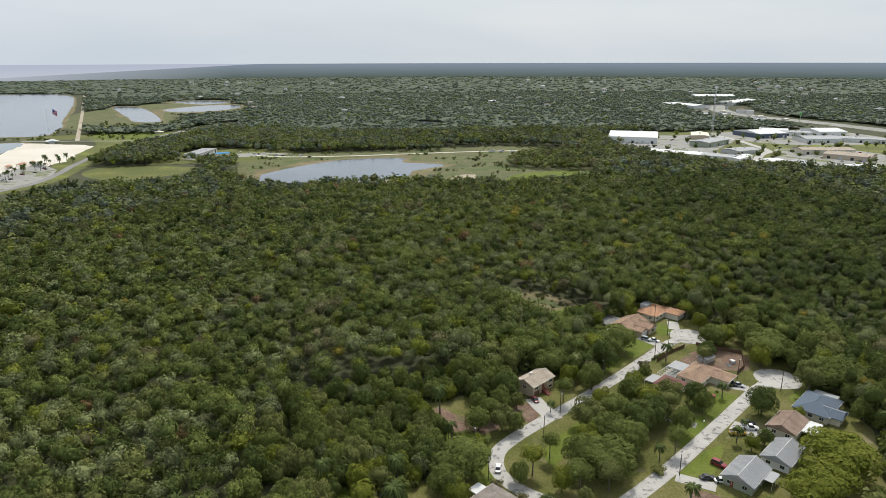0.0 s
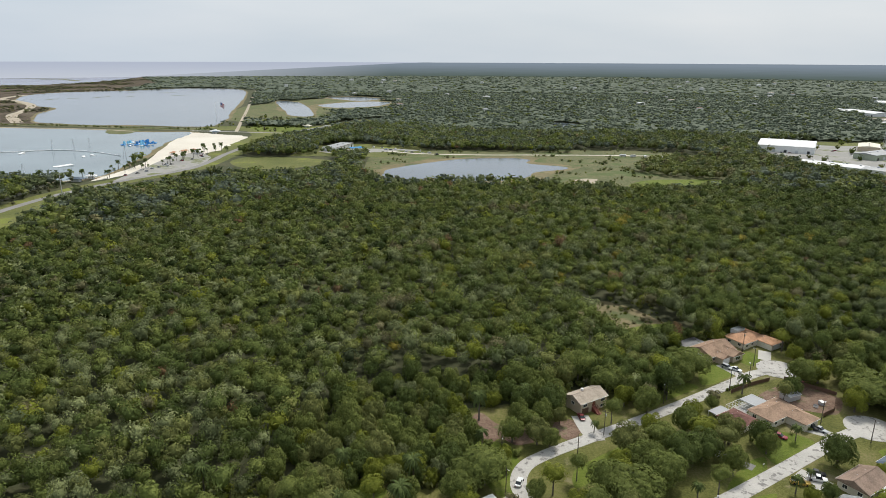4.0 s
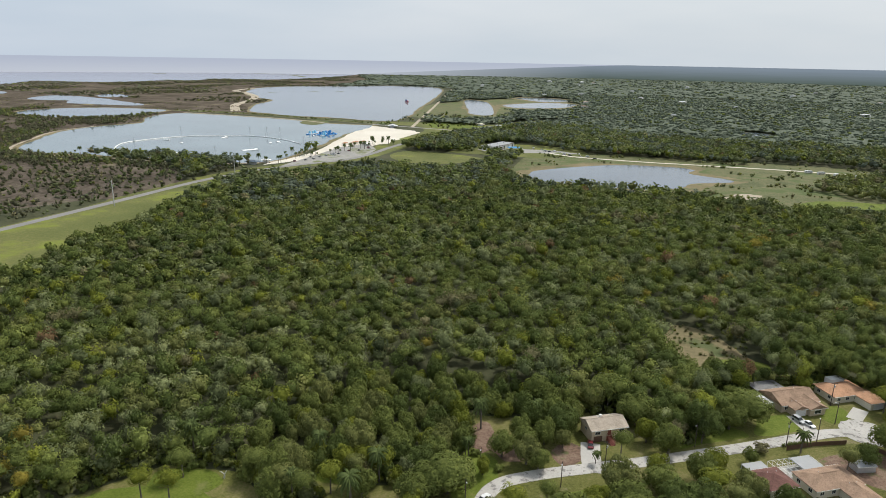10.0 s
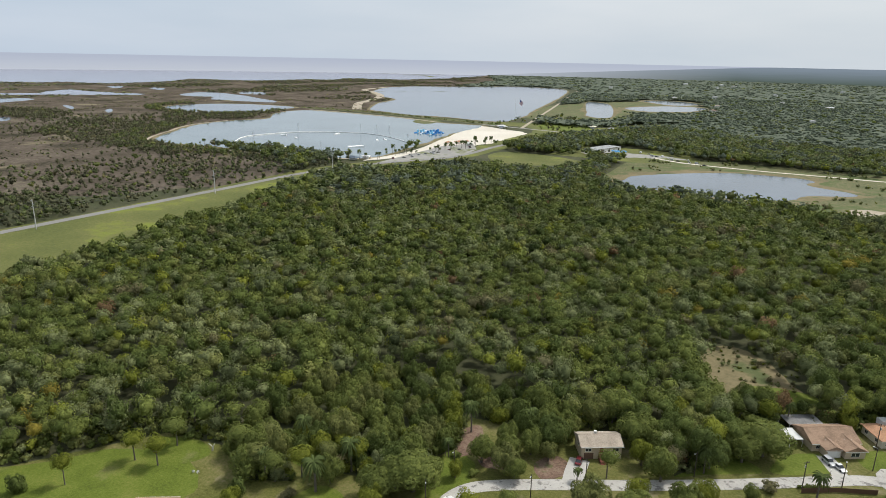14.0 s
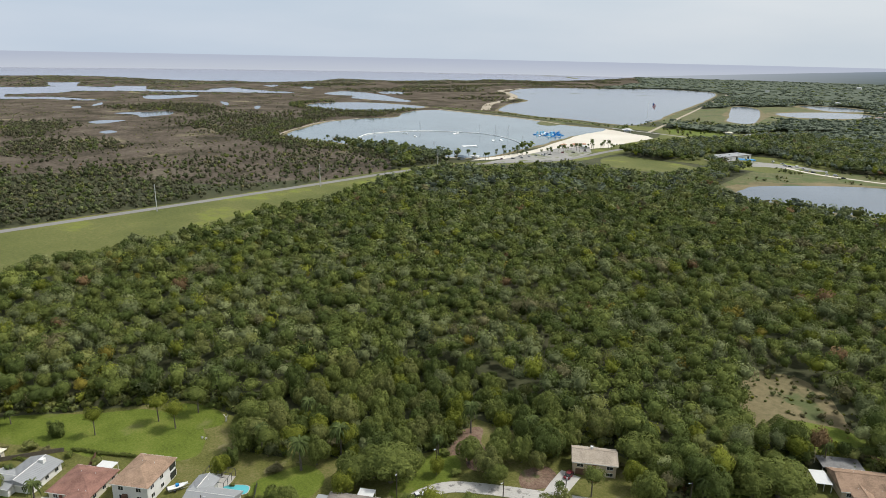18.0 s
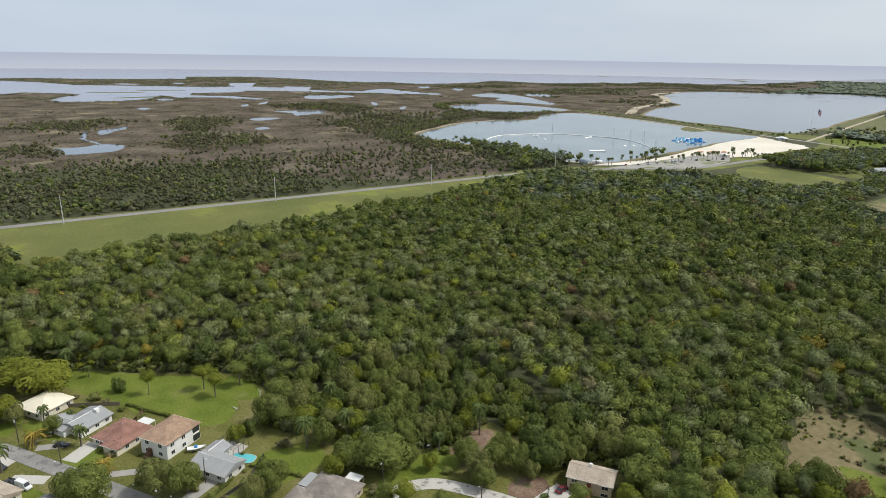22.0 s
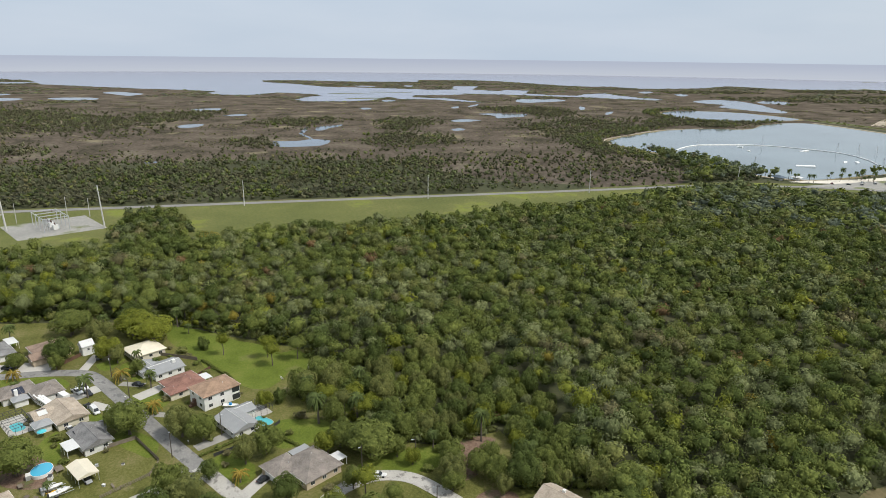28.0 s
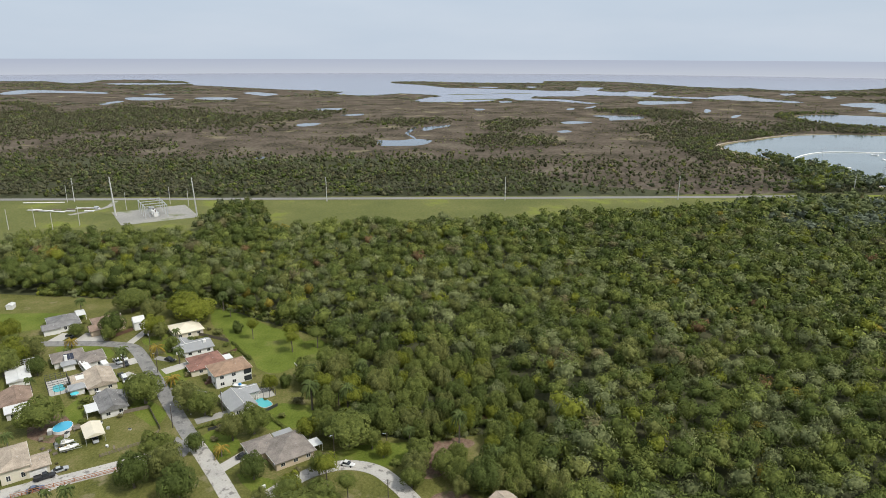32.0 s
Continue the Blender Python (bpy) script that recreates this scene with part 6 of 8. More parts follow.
for i, (x, y, r) in enumerate([(117, 173, 2.6), (94, 208, 2.0), (155, 238, 3.4), (160, 206, 2.5), (154, 184, 2.4), (147, 178, 2.0), (115, 152, 3.1), (-10, 56, 3.1), (-2, 82, 3.0), (-27, 94, 2.6), (-23, 102, 2.4), (-5, 103, 2.4), (-60, 37, 3.6), (55, 86, 2.4), (33, 163, 3.6), (56, 198, 2.8), (83, 97, 2.9), (85, 104, 2.4), (57, 71, 3.0), (17, 56, 3.4), (-62, 60, 3.0), (-68, 72, 3.0), (-55, 110, 2.8), (-64, 104, 3.0)]):
    put(PALMS[i % 3], x, y, r / 2.6)
for i, (x, y, r) in enumerate([(-13, 91, 4.0), (14, 107, 3.6), (61, 139, 2.6), (-22, 51, 3.0)]):
    put(GOLD_PALMS[i % 2], x, y, r / 3.2)
for i, (x, y, r) in enumerate([(67, 194, 2.2), (64, 171, 2.4), (114, 168, 2.6), (186, 283, 2.6), (143, 234, 3.0), (-35, 110, 2.6), (1, 108, 2.0), (6, 110, 1.9), (26, 80, 2.2), (40, 86, 2.1), (28, 157, 2.6), (38, 153, 1.7), (42, 131, 1.8), (46, 134, 1.8), (36, 128, 1.6), (58, 199, 2.4), (70, 164, 1.8), (144, 261, 1.6), (168, 213, 1.4), (52, 134, 1.6), (-12, 122, 2.0), (-22, 117, 2.0), (-30, 113, 1.8)]):
    put(SHRUBS[i % 3], x, y, r / 2.4)
for i, (x, y, r) in enumerate([(-37, 118, 3.0), (25, 115, 1.3), (16, 150, 3.4), (48, 156, 1.8)]):
    put(CEDARS[i % 2], x, y, r / 3.4)
for i, (x, y) in enumerate(LONE):
    k = rng.uniform(0.62, 1.1)
    put(WILD[i % len(WILD)], x, y, k, tall=rng.uniform(0.9, 1.3))
rim = curve_through(YARDS, True, 3)
for i, (x, y) in enumerate(rim[(rim[:, 1] > 60 + 0.7 * rim[:, 0]) & (rim[:, 0] < 150)][::2]):
    away = Vector((x - 30, y - 120)).normalized() * rng.uniform(1.5, 5)
    if i % 3:
        put(PALMS[i % 3], x + away.x, y + away.y, rng.uniform(0.8, 1.25), tall=rng.uniform(0.8, 1.3))
e = empty("dead_tree", -7.5, 161, 0.03, 20, "bleached dead tree stub on the lawn", "tree")
part("trunk", Solid().tube([(0, 0, -0.1), (0.2, 0, 1.4), (0.9, 0.1, 2.6)], [0.26, 0.2, 0.1], 6), GREY_POLE, e)
part("branch", Solid().tube([(0.2, 0, 1.3), (-0.8, 0.2, 2.0), (-1.4, 0.3, 2.2)], [0.14, 0.1, 0.05], 5), GREY_POLE, e)


# ---- hedges ----
def hedge(pts, label, r=0.9):
    """A clipped row of leafy bushes along a line."""
    line, vs, fs, at = np.array(pts, float), [], [], 0
    seg = np.hypot(*np.diff(line, axis=0).T)
    along = np.concatenate([[0], np.cumsum(seg)])
    for k, d in enumerate(np.arange(0, along[-1], r * 0.9)):
        x, y = np.interp(d, along, line[:, 0]), np.interp(d, along, line[:, 1])
        v, f = crown(700 + k % 9, 90, 0.2, 6, 0.9, ICO1, 0.8)
        vs.append(v * r * rng.uniform(0.85, 1.15) + np.array((x + rng.uniform(-0.2, 0.2), y + rng.uniform(-0.2, 0.2), 0.15)))
        fs.append(f + at)
        at += len(v)
    tagged(link_mesh("hedge", np.concatenate(vs), np.concatenate(fs), SPECIES[0]), label, "hedge", group="hedges")


for pts in ([(45, 126), (40, 134), (36, 139)], [(-25, 119), (-16, 125), (-8, 131)], [(-34, 104), (-26, 109)], [(33, 145), (40, 151), (46, 156)], [(22, 68), (30, 74)], [(-2, 60), (-4, 52)], [(150, 240), (158, 245)], [(138, 206), (146, 212)], [(10, 104), (16, 108)]):
    hedge(pts, "leafy green hedge along a garden edge", 0.85)

# ---- vehicles ----
TYRE = paint("black_tyre", (0.025, 0.025, 0.025), 0.9)
HUB = paint("wheel_rim", (0.45, 0.45, 0.46), 0.35, 0.5, 0.6)
CAR_GLASS = GLASS
LAMP, ln_, ll_, lb_ = material("headlight", 0.15, 0, 0.6)
lb_.inputs["Base Color"].default_value = (0.75, 0.75, 0.72, 1)
TAIL = paint("tail_light", (0.35, 0.02, 0.02), 0.3)
PAINTS = {}


def car_paint(c):
    if c not in PAINTS:
        m, n, l, b = material("car_paint", 0.3, 0.1, 0.5)
        geo = n.new("ShaderNodeTexCoord").outputs["Object"]
        f = noise_node(n, l, geo, 1.5, 4)
        r = ramp_node(n, [(0.3, tuple(k * 0.85 for k in c)), (0.7, tuple(min(1, k * 1.05) for k in c))])
        l.new(f.outputs[0], r.inputs[0])
        l.new(r.outputs[0], b.inputs["Base Color"])
        PAINTS[c] = m
    return PAINTS[c]


def vehicle(x, y, turn, colour, what, shape="car"):
    """A parked car: its length runs along local x."""
    names = {"car": ("car", 4.7, 1.8), "suv": ("suv", 4.8, 1.95), "pickup": ("pickup_truck", 5.6, 2.0), "van": ("van", 5.4, 2.05)}
    nm, L, W = names[shape]
    e = empty(nm, x, y, 0.15, turn, what, nm.replace("_", " "))
    m, w = car_paint(colour), W / 2
    low = 0.75 if shape == "car" else 0.95

    def ring(x0, hw, z0, z1):
        return [(x0, -hw, z0), (x0, hw, z0), (x0, hw * 0.94, z1), (x0, -hw * 0.94, z1)]

    part("body", Solid().loft([ring(-L / 2, w * 0.86, 0.35, low * 0.9), ring(-L / 2 + 0.25, w, 0.22, low), ring(L / 2 - 0.9, w, 0.22, low), ring(L / 2 - 0.25, w * 0.95, 0.24, low * 0.9), ring(L / 2, w * 0.82, 0.35, low * 0.78)]), m, e)
    top = {"car": 1.42, "suv": 1.72, "pickup": 1.78, "van": 2.1}[shape]
    c0, c1 = {"car": (-1.75, 0.95), "suv": (-2.25, 1.0), "pickup": (-0.6, 1.35), "van": (-2.55, 1.7)}[shape]
    s0, s1 = {"car": (-1.0, 0.15), "suv": (-1.95, 0.3), "pickup": (-0.4, 0.7), "van": (-2.5, 1.15)}[shape]
    part("window_glass", Solid().loft([[(c0, -w * 0.9, low - 0.02), (c1, -w * 0.9, low - 0.02), (c1, w * 0.9, low - 0.02), (c0, w * 0.9, low - 0.02)], [(s0, -w * 0.74, top - 0.04), (s1, -w * 0.74, top - 0.04), (s1, w * 0.74, top - 0.04), (s0, w * 0.74, top - 0.04)]]), CAR_GLASS if shape != "van" else m, e)
    part("roof", Solid().box(s0 - 0.02, s1 + 0.02, -w * 0.75, w * 0.75, top - 0.04, top + 0.02), m, e)
    if shape == "van":
        part("windscreen", Solid().add([(c1 + 0.01, -w * 0.8, low + 0.1), (c1 + 0.01, w * 0.8, low + 0.1), (s1 + 0.07, w * 0.7, top - 0.15), (s1 + 0.07, -w * 0.7, top - 0.15)], [(0, 1, 2, 3)]), CAR_GLASS, e)
    if shape == "pickup":
        part("bed", Solid().box(-2.6, -0.75, -w * 0.8, w * 0.8, low, low + 0.02), DARK, e)
        for sy in (-1, 1):
            part("bed_side", Solid().box(-2.7, -0.7, sy * w * 0.93 - 0.05, sy * w * 0.93 + 0.05, low - 0.05, low + 0.3), m, e)
    for sx in (-L * 0.31, L * 0.31):
        for sy in (-1, 1):
            wh = part("wheel", Solid().tube([(sx, sy * w - 0.12, 0.33), (sx, sy * w + 0.06, 0.33)], 0.33, 10), TYRE, e)
            part("rim", Solid().tube([(sx, sy * w + 0.03, 0.33), (sx, sy * (w + 0.02) + 0.05, 0.33)], 0.19, 8), HUB, wh)
    for sy in (-1, 1):
        part("headlight", Solid().box(L / 2 - 0.12, L / 2 - 0.02, sy * w * 0.6 - 0.18, sy * w * 0.6 + 0.18, low * 0.62, low * 0.78), LAMP, e)
        part("tail_light", Solid().box(-L / 2 - 0.02, -L / 2 + 0.08, sy * w * 0.66 - 0.15, sy * w * 0.66 + 0.15, low * 0.62, low * 0.82), TAIL, e)
    return e


WHITE_C, BLACK_C, SILVER_C, RED_C = (0.72, 0.72, 0.71), (0.025, 0.026, 0.03), (0.40, 0.41, 0.42), (0.25, 0.025, 0.04)
vehicle(66.7, 179, 72, WHITE_C, "white car parked on the curved street")
vehicle(91.2, 217.5, 100, (0.16, 0.02, 0.025), "dark red car in front of the stairs")
vehicle(160.3, 257.6, -52, WHITE_C, "white car on the pale driveway")
vehicle(157.3, 259.2, -52, SILVER_C, "silver suv on the pale driveway", "suv")
vehicle(169, 214.5, -52, BLACK_C, "black pickup beside the tan house", "pickup")
vehicle(171.5, 212.8, -52, SILVER_C, "silver car beside the black pickup")
vehicle(134, 167.8, -58, RED_C, "red suv on the grass", "suv")
vehicle(126.8, 162.3, -10, BLACK_C, "black car on the short driveway")
vehicle(130.2, 160.2, -12, WHITE_C, "white car on the short driveway")
vehicle(156.5, 184.6, -20, WHITE_C, "white pickup at the beige house", "pickup")
vehicle(150.5, 182.5, -15, (0.55, 0.36, 0.08), "yellow pickup under palms", "pickup")
vehicle(158, 187.6, -20, BLACK_C, "dark car in the shade of trees")
vehicle(61.5, 145.8, 124, BLACK_C, "black car on the driveway of the brown house")
vehicle(-8.2, 97.8, 62, BLACK_C, "black car beside the driveway")
vehicle(6.5, 84.5, 34, BLACK_C, "black pickup by the white van", "pickup")
vehicle(9.6, 87.2, 34, WHITE_C, "white van by the street", "van")
vehicle(-6.8, 77.2, 44, WHITE_C, "white pickup in the driveway", "pickup")
vehicle(-9.8, 78.6, 44, WHITE_C, "white suv in the driveway", "suv")
vehicle(-4.6, 81.6, 34, BLACK_C, "dark car in the driveway")
vehicle(20.5, 82.4, 34, WHITE_C, "white car beside the tan house")
vehicle(51, 95.2, 34, SILVER_C, "silver car under the carport")
vehicle(-33, 44.8, 60, BLACK_C, "dark car before the grey-roofed house")
vehicle(76.5, 90, 118, (0.10, 0.13, 0.2), "blue car on the wide driveway")
vehicle(70.8, 89.5, 122, BLACK_C, "dark pickup on the wide driveway", "pickup")
vehicle(67.2, 92.2, 124, SILVER_C, "silver car on the wide driveway")
vehicle(184, 249, 20, RED_C, "red car under the trees")
vehicle(-35.5, 77.5, 20, BLACK_C, "black car under a tree")
vehicle(155.8, 208, -40, RED_C, "red car beside the red-roofed house")


def motorhome(x, y, turn, L, label):
    e = empty("motorhome", x, y, 0.15, turn, label, "motorhome")
    part("body", Solid().box(-L / 2, L / 2, -1.2, 1.2, 0.5, 3.0), WHITE, e)
    part("stripe", Solid().box(-L / 2 + 0.1, L / 2 - 0.1, -1.23, 1.23, 1.2, 1.45), BROWN_TRIM, e)
    for px in np.arange(-L / 2 + 1, L / 2 - 0.8, 1.8):
        part("window", Solid().box(px, px + 1.1, -1.24, 1.24, 1.8, 2.4), GLASS, e)
    for px in (-L * 0.25, -L * 0.05, L * 0.1):
        part("roof_unit", Solid().box(px - 0.4, px + 0.4, -0.4, 0.4, 3.0, 3.25), WHITE, e)
    for px in (-L * 0.3, L * 0.32):
        for py in (-1.1, 1.1):
            part("wheel", Solid().tube([(px, py - 0.12, 0.4), (px, py + 0.12, 0.4)], 0.4, 10), TYRE, e)


motorhome(1.2, 68.6, 40, 11, "long white motorhome parked beside the house")
e = empty("cargo_trailer", -2.4, 74, 0.1, 40, "white box trailer in the driveway", "trailer")
part("box", Solid().box(-2.6, 2.6, -1.1, 1.1, 0.6, 2.6), WHITE, e)
part("tongue", Solid().box(2.6, 4.0, -0.06, 0.06, 0.55, 0.65), DARK, e)
for py in (-1.15, 1.15):
    part("wheel", Solid().tube([(-0.3, py - 0.1, 0.36), (-0.3, py + 0.1, 0.36)], 0.36, 10), TYRE, e)


def boat(x, y, turn, label, trim):
    e = empty("boat", x, y, 0.05, turn, label, "boat")
    rings = []
    for px, hw, z in ((-2.6, 0.95, 0.75), (-0.5, 1.05, 0.72), (1.5, 0.85, 0.8), (2.9, 0.12, 1.15)):
        rings.append([(px, -hw, z + 0.55), (px, -hw * 0.6, z), (px, hw * 0.6, z), (px, hw, z + 0.55)])
    part("hull", Solid().loft(rings), WHITE, e)
    part("console", Solid().box(-0.4, 0.5, -0.4, 0.4, 1.25, 1.95), trim, e)
    part("outboard_motor", Solid().box(-3.0, -2.6, -0.2, 0.2, 0.9, 1.8), DARK, e)
    part("trailer_frame", Solid().box(-2.4, 3.6, -0.7, -0.6, 0.5, 0.62).box(-2.4, 3.6, 0.6, 0.7, 0.5, 0.62).box(-0.9, -0.8, -0.9, 0.9, 0.5, 0.75), STEEL, e)
    for py in (-1.0, 1.0):
        part("wheel", Solid().tube([(-0.8, py - 0.1, 0.3), (-0.8, py + 0.1, 0.3)], 0.3, 10), TYRE, e)


BLUE = paint("blue_canvas", (0.02, 0.22, 0.50))
boat(16.2, 133, 75, "white boat with a blue cover beside the house", BLUE)
boat(53.5, 86.5, 110, "white boat on a trailer in the yard", WHITE)
boat(56.3, 89.4, 120, "small white boat in the yard", WHITE)
e = empty("round_pool", 43.6, 81, 0.04, 0, "round blue above-ground pool", "pool")
n24 = [(3.6 * math.cos(t), 3.0 * math.sin(t)) for t in np.linspace(0, 2 * np.pi, 24, endpoint=False)]
part("wall", Solid().loft([[(a, b, 0) for a, b in n24], [(a, b, 1.1) for a, b in n24]]), WHITE, e)
part("water", Solid().add([(a * 0.96, b * 0.96, 1.13) for a, b in n24], [tuple(range(24))]), water("bright_pool_water", (0.08, 0.42, 0.62), 0.08), e)
for i, (x, y, c) in enumerate([(51.4, 86, (0.6, 0.32, 0.03)), (51.9, 87.2, (0.12, 0.35, 0.3)), (50.6, 85, (0.5, 0.5, 0.48))]):
    e = empty("kayak", x, y, 0.06, 100 + 8 * i, "coloured kayak lying in the yard", "kayak")
    part("hull", Solid().loft([[(px, -hw, 0.32), (px, 0, 0.02), (px, hw, 0.32)] for px, hw in ((-1.7, 0.04), (-0.8, 0.32), (0.8, 0.32), (1.7, 0.04))]), paint("kayak_plastic", c, 0.4), e)
for i, (x, y, s, hh, lab) in enumerate([(48, 84.6, 1.6, 1.4, "pale storage box in the yard"), (46.3, 78.2, 1.8, 1.5, "grey storage box by the pool"), (40, 92.2, 0.8, 0.7, "grey planter beside the fence"), (54.5, 100.5, 0.9, 0.6, "wooden box on the grass"), (44.5, 103.6, 0.8, 0.5, "dark fire pit on the grass"), (181, 231, 2.0, 1.3, "blue covered heap by the shed"), (178, 229, 1.4, 0.9, "white tank by the shed"), (77, 155.8, 0.9, 0.8, "white stone in the flower bed"), (103, 181, 1.0, 1.0, "small sign box on the verge")]):
    e = empty("storage_box", x, y, 0.05, 20 * i, lab, "box")
    part("box", Solid().box(-s / 2, s / 2, -s * 0.35, s * 0.35, 0, hh), STEEL if i % 2 else WHITE, e)
    part("lid", Solid().box(-s / 2 - 0.04, s / 2 + 0.04, -s * 0.35 - 0.04, s * 0.35 + 0.04, hh, hh + 0.08), WHITE if i % 2 else DARK, e)
for k in range(2):
    e = empty("garden_chair", -3.2 + 1.3 * k, 150.4 + 0.5 * k, 0.08, 200 + 60 * k, "white garden chair on the lawn", "chair", "lawn chairs")
    part("seat", Solid().box(-0.3, 0.3, -0.3, 0.3, 0.4, 0.46), WHITE, e)
    part("backrest", Solid().box(-0.3, 0.3, 0.26, 0.32, 0.46, 1.0), WHITE, e)
    for px in (-0.27, 0.27):
        for py in (-0.27, 0.27):
            part("leg", Solid().box(px - 0.03, px + 0.03, py - 0.03, py + 0.03, 0, 0.4), WHITE, e)


# ---- poles, fences, mailboxes ----
def street_pole(x, y, turn, h=9.0, lamp=True, name="utility_pole"):
    e = empty(name, x, y, 0.0, turn, "wooden street pole with a lamp arm" if lamp else "wooden utility pole with a crossarm", "pole", "street poles")
    part("pole", Solid().tube([(0, 0, -0.2), (0, 0, h)], [0.16, 0.11], 7), POLE_WOOD, e)
    if lamp:
        part("arm", Solid().tube([(0, 0, h - 0.8), (0.5, 0, h - 0.4), (0.9, 0, h - 0.36)], 0.05, 5), STEEL, e)
        part("lamp_head", Solid().box(0.8, 1.3, -0.15, 0.15, h - 0.46, h - 0.3), STEEL, e, "grey lamp head")
    else:
        part("crossarm", Solid().box(-1.1, 1.1, -0.06, 0.06, h - 0.7, h - 0.55), POLE_WOOD, e)
        for px in (-0.9, 0, 0.9):
            part("insulator", Solid().tube([(px, 0, h - 0.55), (px, 0, h - 0.35)], 0.06, 6), DARK, e)
    part("transformer", Solid().tube([(0.25, 0, h - 2.2), (0.25, 0, h - 1.4)], 0.2, 8), STEEL, e) if not lamp else None


for x, y, lamp in [(86, 192.5, True), (62.5, 174.5, True), (123, 229, True), (161, 247, True), (169, 262, True), (174, 217.5, True), (184.5, 206, True), (119.5, 165.5, True), (2.5, 97, True), (-17.5, 86.5, False), (43.5, 117.5, True), (62, 191, True), (34, 131.5, True), (170, 276, False), (97, 206.5, False), (151, 240, False)]:
    street_pole(x, y, rng.uniform(0, 360), 8.6 if lamp else 9.6, lamp)


def fence(pts, label, h=1.7, mat=None, gap=2.4):
    pts = [Vector(p) for p in pts]
    e = empty("fence", pts[0].x, pts[0].y, 0.04, 0, label, "fence")
    mat = mat or WOOD
    for a, b in zip(pts, pts[1:]):
        n = max(1, round((b - a).length / gap))
        d = (b - a) / n
        turn = math.degrees(math.atan2(d.y, d.x))
        for k in range(n):
            p = a + d * k - pts[0]
            o = part("post", Solid().box(-0.06, 0.06, -0.06, 0.06, 0, h + 0.08), mat, e)
            o.matrix_basis = pose(p.x, p.y, 0, 0, 0, turn)
            o = part("panel", Solid().box(0.06, d.length - 0.06, -0.02, 0.02, 0.05, h), mat, e)
            o.matrix_basis = pose(p.x, p.y, 0, 0, 0, turn)


def rail_fence(pts, label, h=1.3, mat=None, gap=2.6):
    pts = [Vector(p) for p in pts]
    e = empty("rail_fence", pts[0].x, pts[0].y, 0.04, 0, label, "fence")
    for a, b in zip(pts, pts[1:]):
        n = max(1, round((b - a).length / gap))
        d = (b - a) / n
        turn = math.degrees(math.atan2(d.y, d.x))
        for k in range(n):
            p = a + d * k - pts[0]
            o = part("post", Solid().box(-0.08, 0.08, -0.08, 0.08, 0, h + 0.1), mat or WOOD, e)
            o.matrix_basis = pose(p.x, p.y, 0, 0, 0, turn)
            for z in (0.4, 0.8, h - 0.05):
                o = part("rail", Solid().box(0, d.length, -0.03, 0.03, z - 0.07, z + 0.07), mat or WOOD, e)
                o.matrix_basis = pose(p.x, p.y, 0, 0, 0, turn)


fence([(37, 90.5), (30.5, 104.5), (45, 114)], "weathered wooden fence round a grassy yard", 1.4)
rail_fence([(60.5, 101), (52.3, 112.5), (46, 114)], "grey wire and post fence along the yard", 1.2)
rail_fence([(80, 85), (74, 97), (68, 109), (64, 116)], "red-brown rail fence along the side street", 1.4, paint("red_rail_wood", (0.36, 0.16, 0.08)))
fence([(-34, 101), (-26, 117)], "weathered wooden fence behind the houses", 1.5)
fence([(-10, 118), (-17, 123)], "brown wooden fence behind the red house", 1.4, BROWN_TRIM)
fence([(151, 238), (160, 244), (170, 249)], "dark wooden fence along the curved street", 1.6, BROWN_TRIM)
fence([(176, 250), (190, 238), (183, 226), (177, 222)], "dark wooden fence round the sandy yard", 1.6, BROWN_TRIM)
fence([(30, 150), (40, 142), (46, 130)], "low wire fence hidden in shrubs", 1.2, DARK)
fence([(-30, 63), (-40, 70)], "red-brown wooden fence beside the house", 1.6, BROWN_TRIM)
for x, y in [(96.5, 207), (60.5, 137.2), (37, 121.5), (158, 253.5), (143, 190.5), (26, 113.5), (2, 95.4)]:
    e = empty("mailbox", x, y, 0.06, SLOPE, "small white mailbox on a post", "mailbox", "mailboxes")
    part("post", Solid().box(-0.05, 0.05, -0.05, 0.05, 0, 1.1), WOOD, e)
    part("box", Solid().box(-0.28, 0.28, -0.12, 0.12, 1.1, 1.35), WHITE, e)

# ---- small things in the yards ----
KAYAK_YELLOW, KAYAK_GREEN, TURQUOISE = paint("yellow_plastic", (0.62, 0.36, 0.03), 0.4), paint("sage_plastic", (0.25, 0.36, 0.27), 0.4), paint("turquoise_canvas", (0.08, 0.45, 0.50), 0.8)
for i, (x, y, m, lab) in enumerate([(54.6, 86.5, KAYAK_YELLOW, "yellow kayak lying in the back yard"), (54.4, 88.0, KAYAK_GREEN, "pale green kayak lying in the back yard")]):
    e = empty("kayak", x, y, 0.05, 118 + 12 * i, lab, "kayak", "kayaks")
    part("hull", Solid().loft([[(px, -w, 0.28), (px, 0, 0.28 - h), (px, w, 0.28), (px, 0, 0.34)] for px, w, h in ((-1.6, 0.04, 0.05), (-0.9, 0.3, 0.22), (0, 0.38, 0.26), (0.9, 0.3, 0.22), (1.6, 0.04, 0.05))]), m, e)
    part("seat", Solid().box(-0.3, 0.3, -0.2, 0.2, 0.3, 0.38), DARK, e)
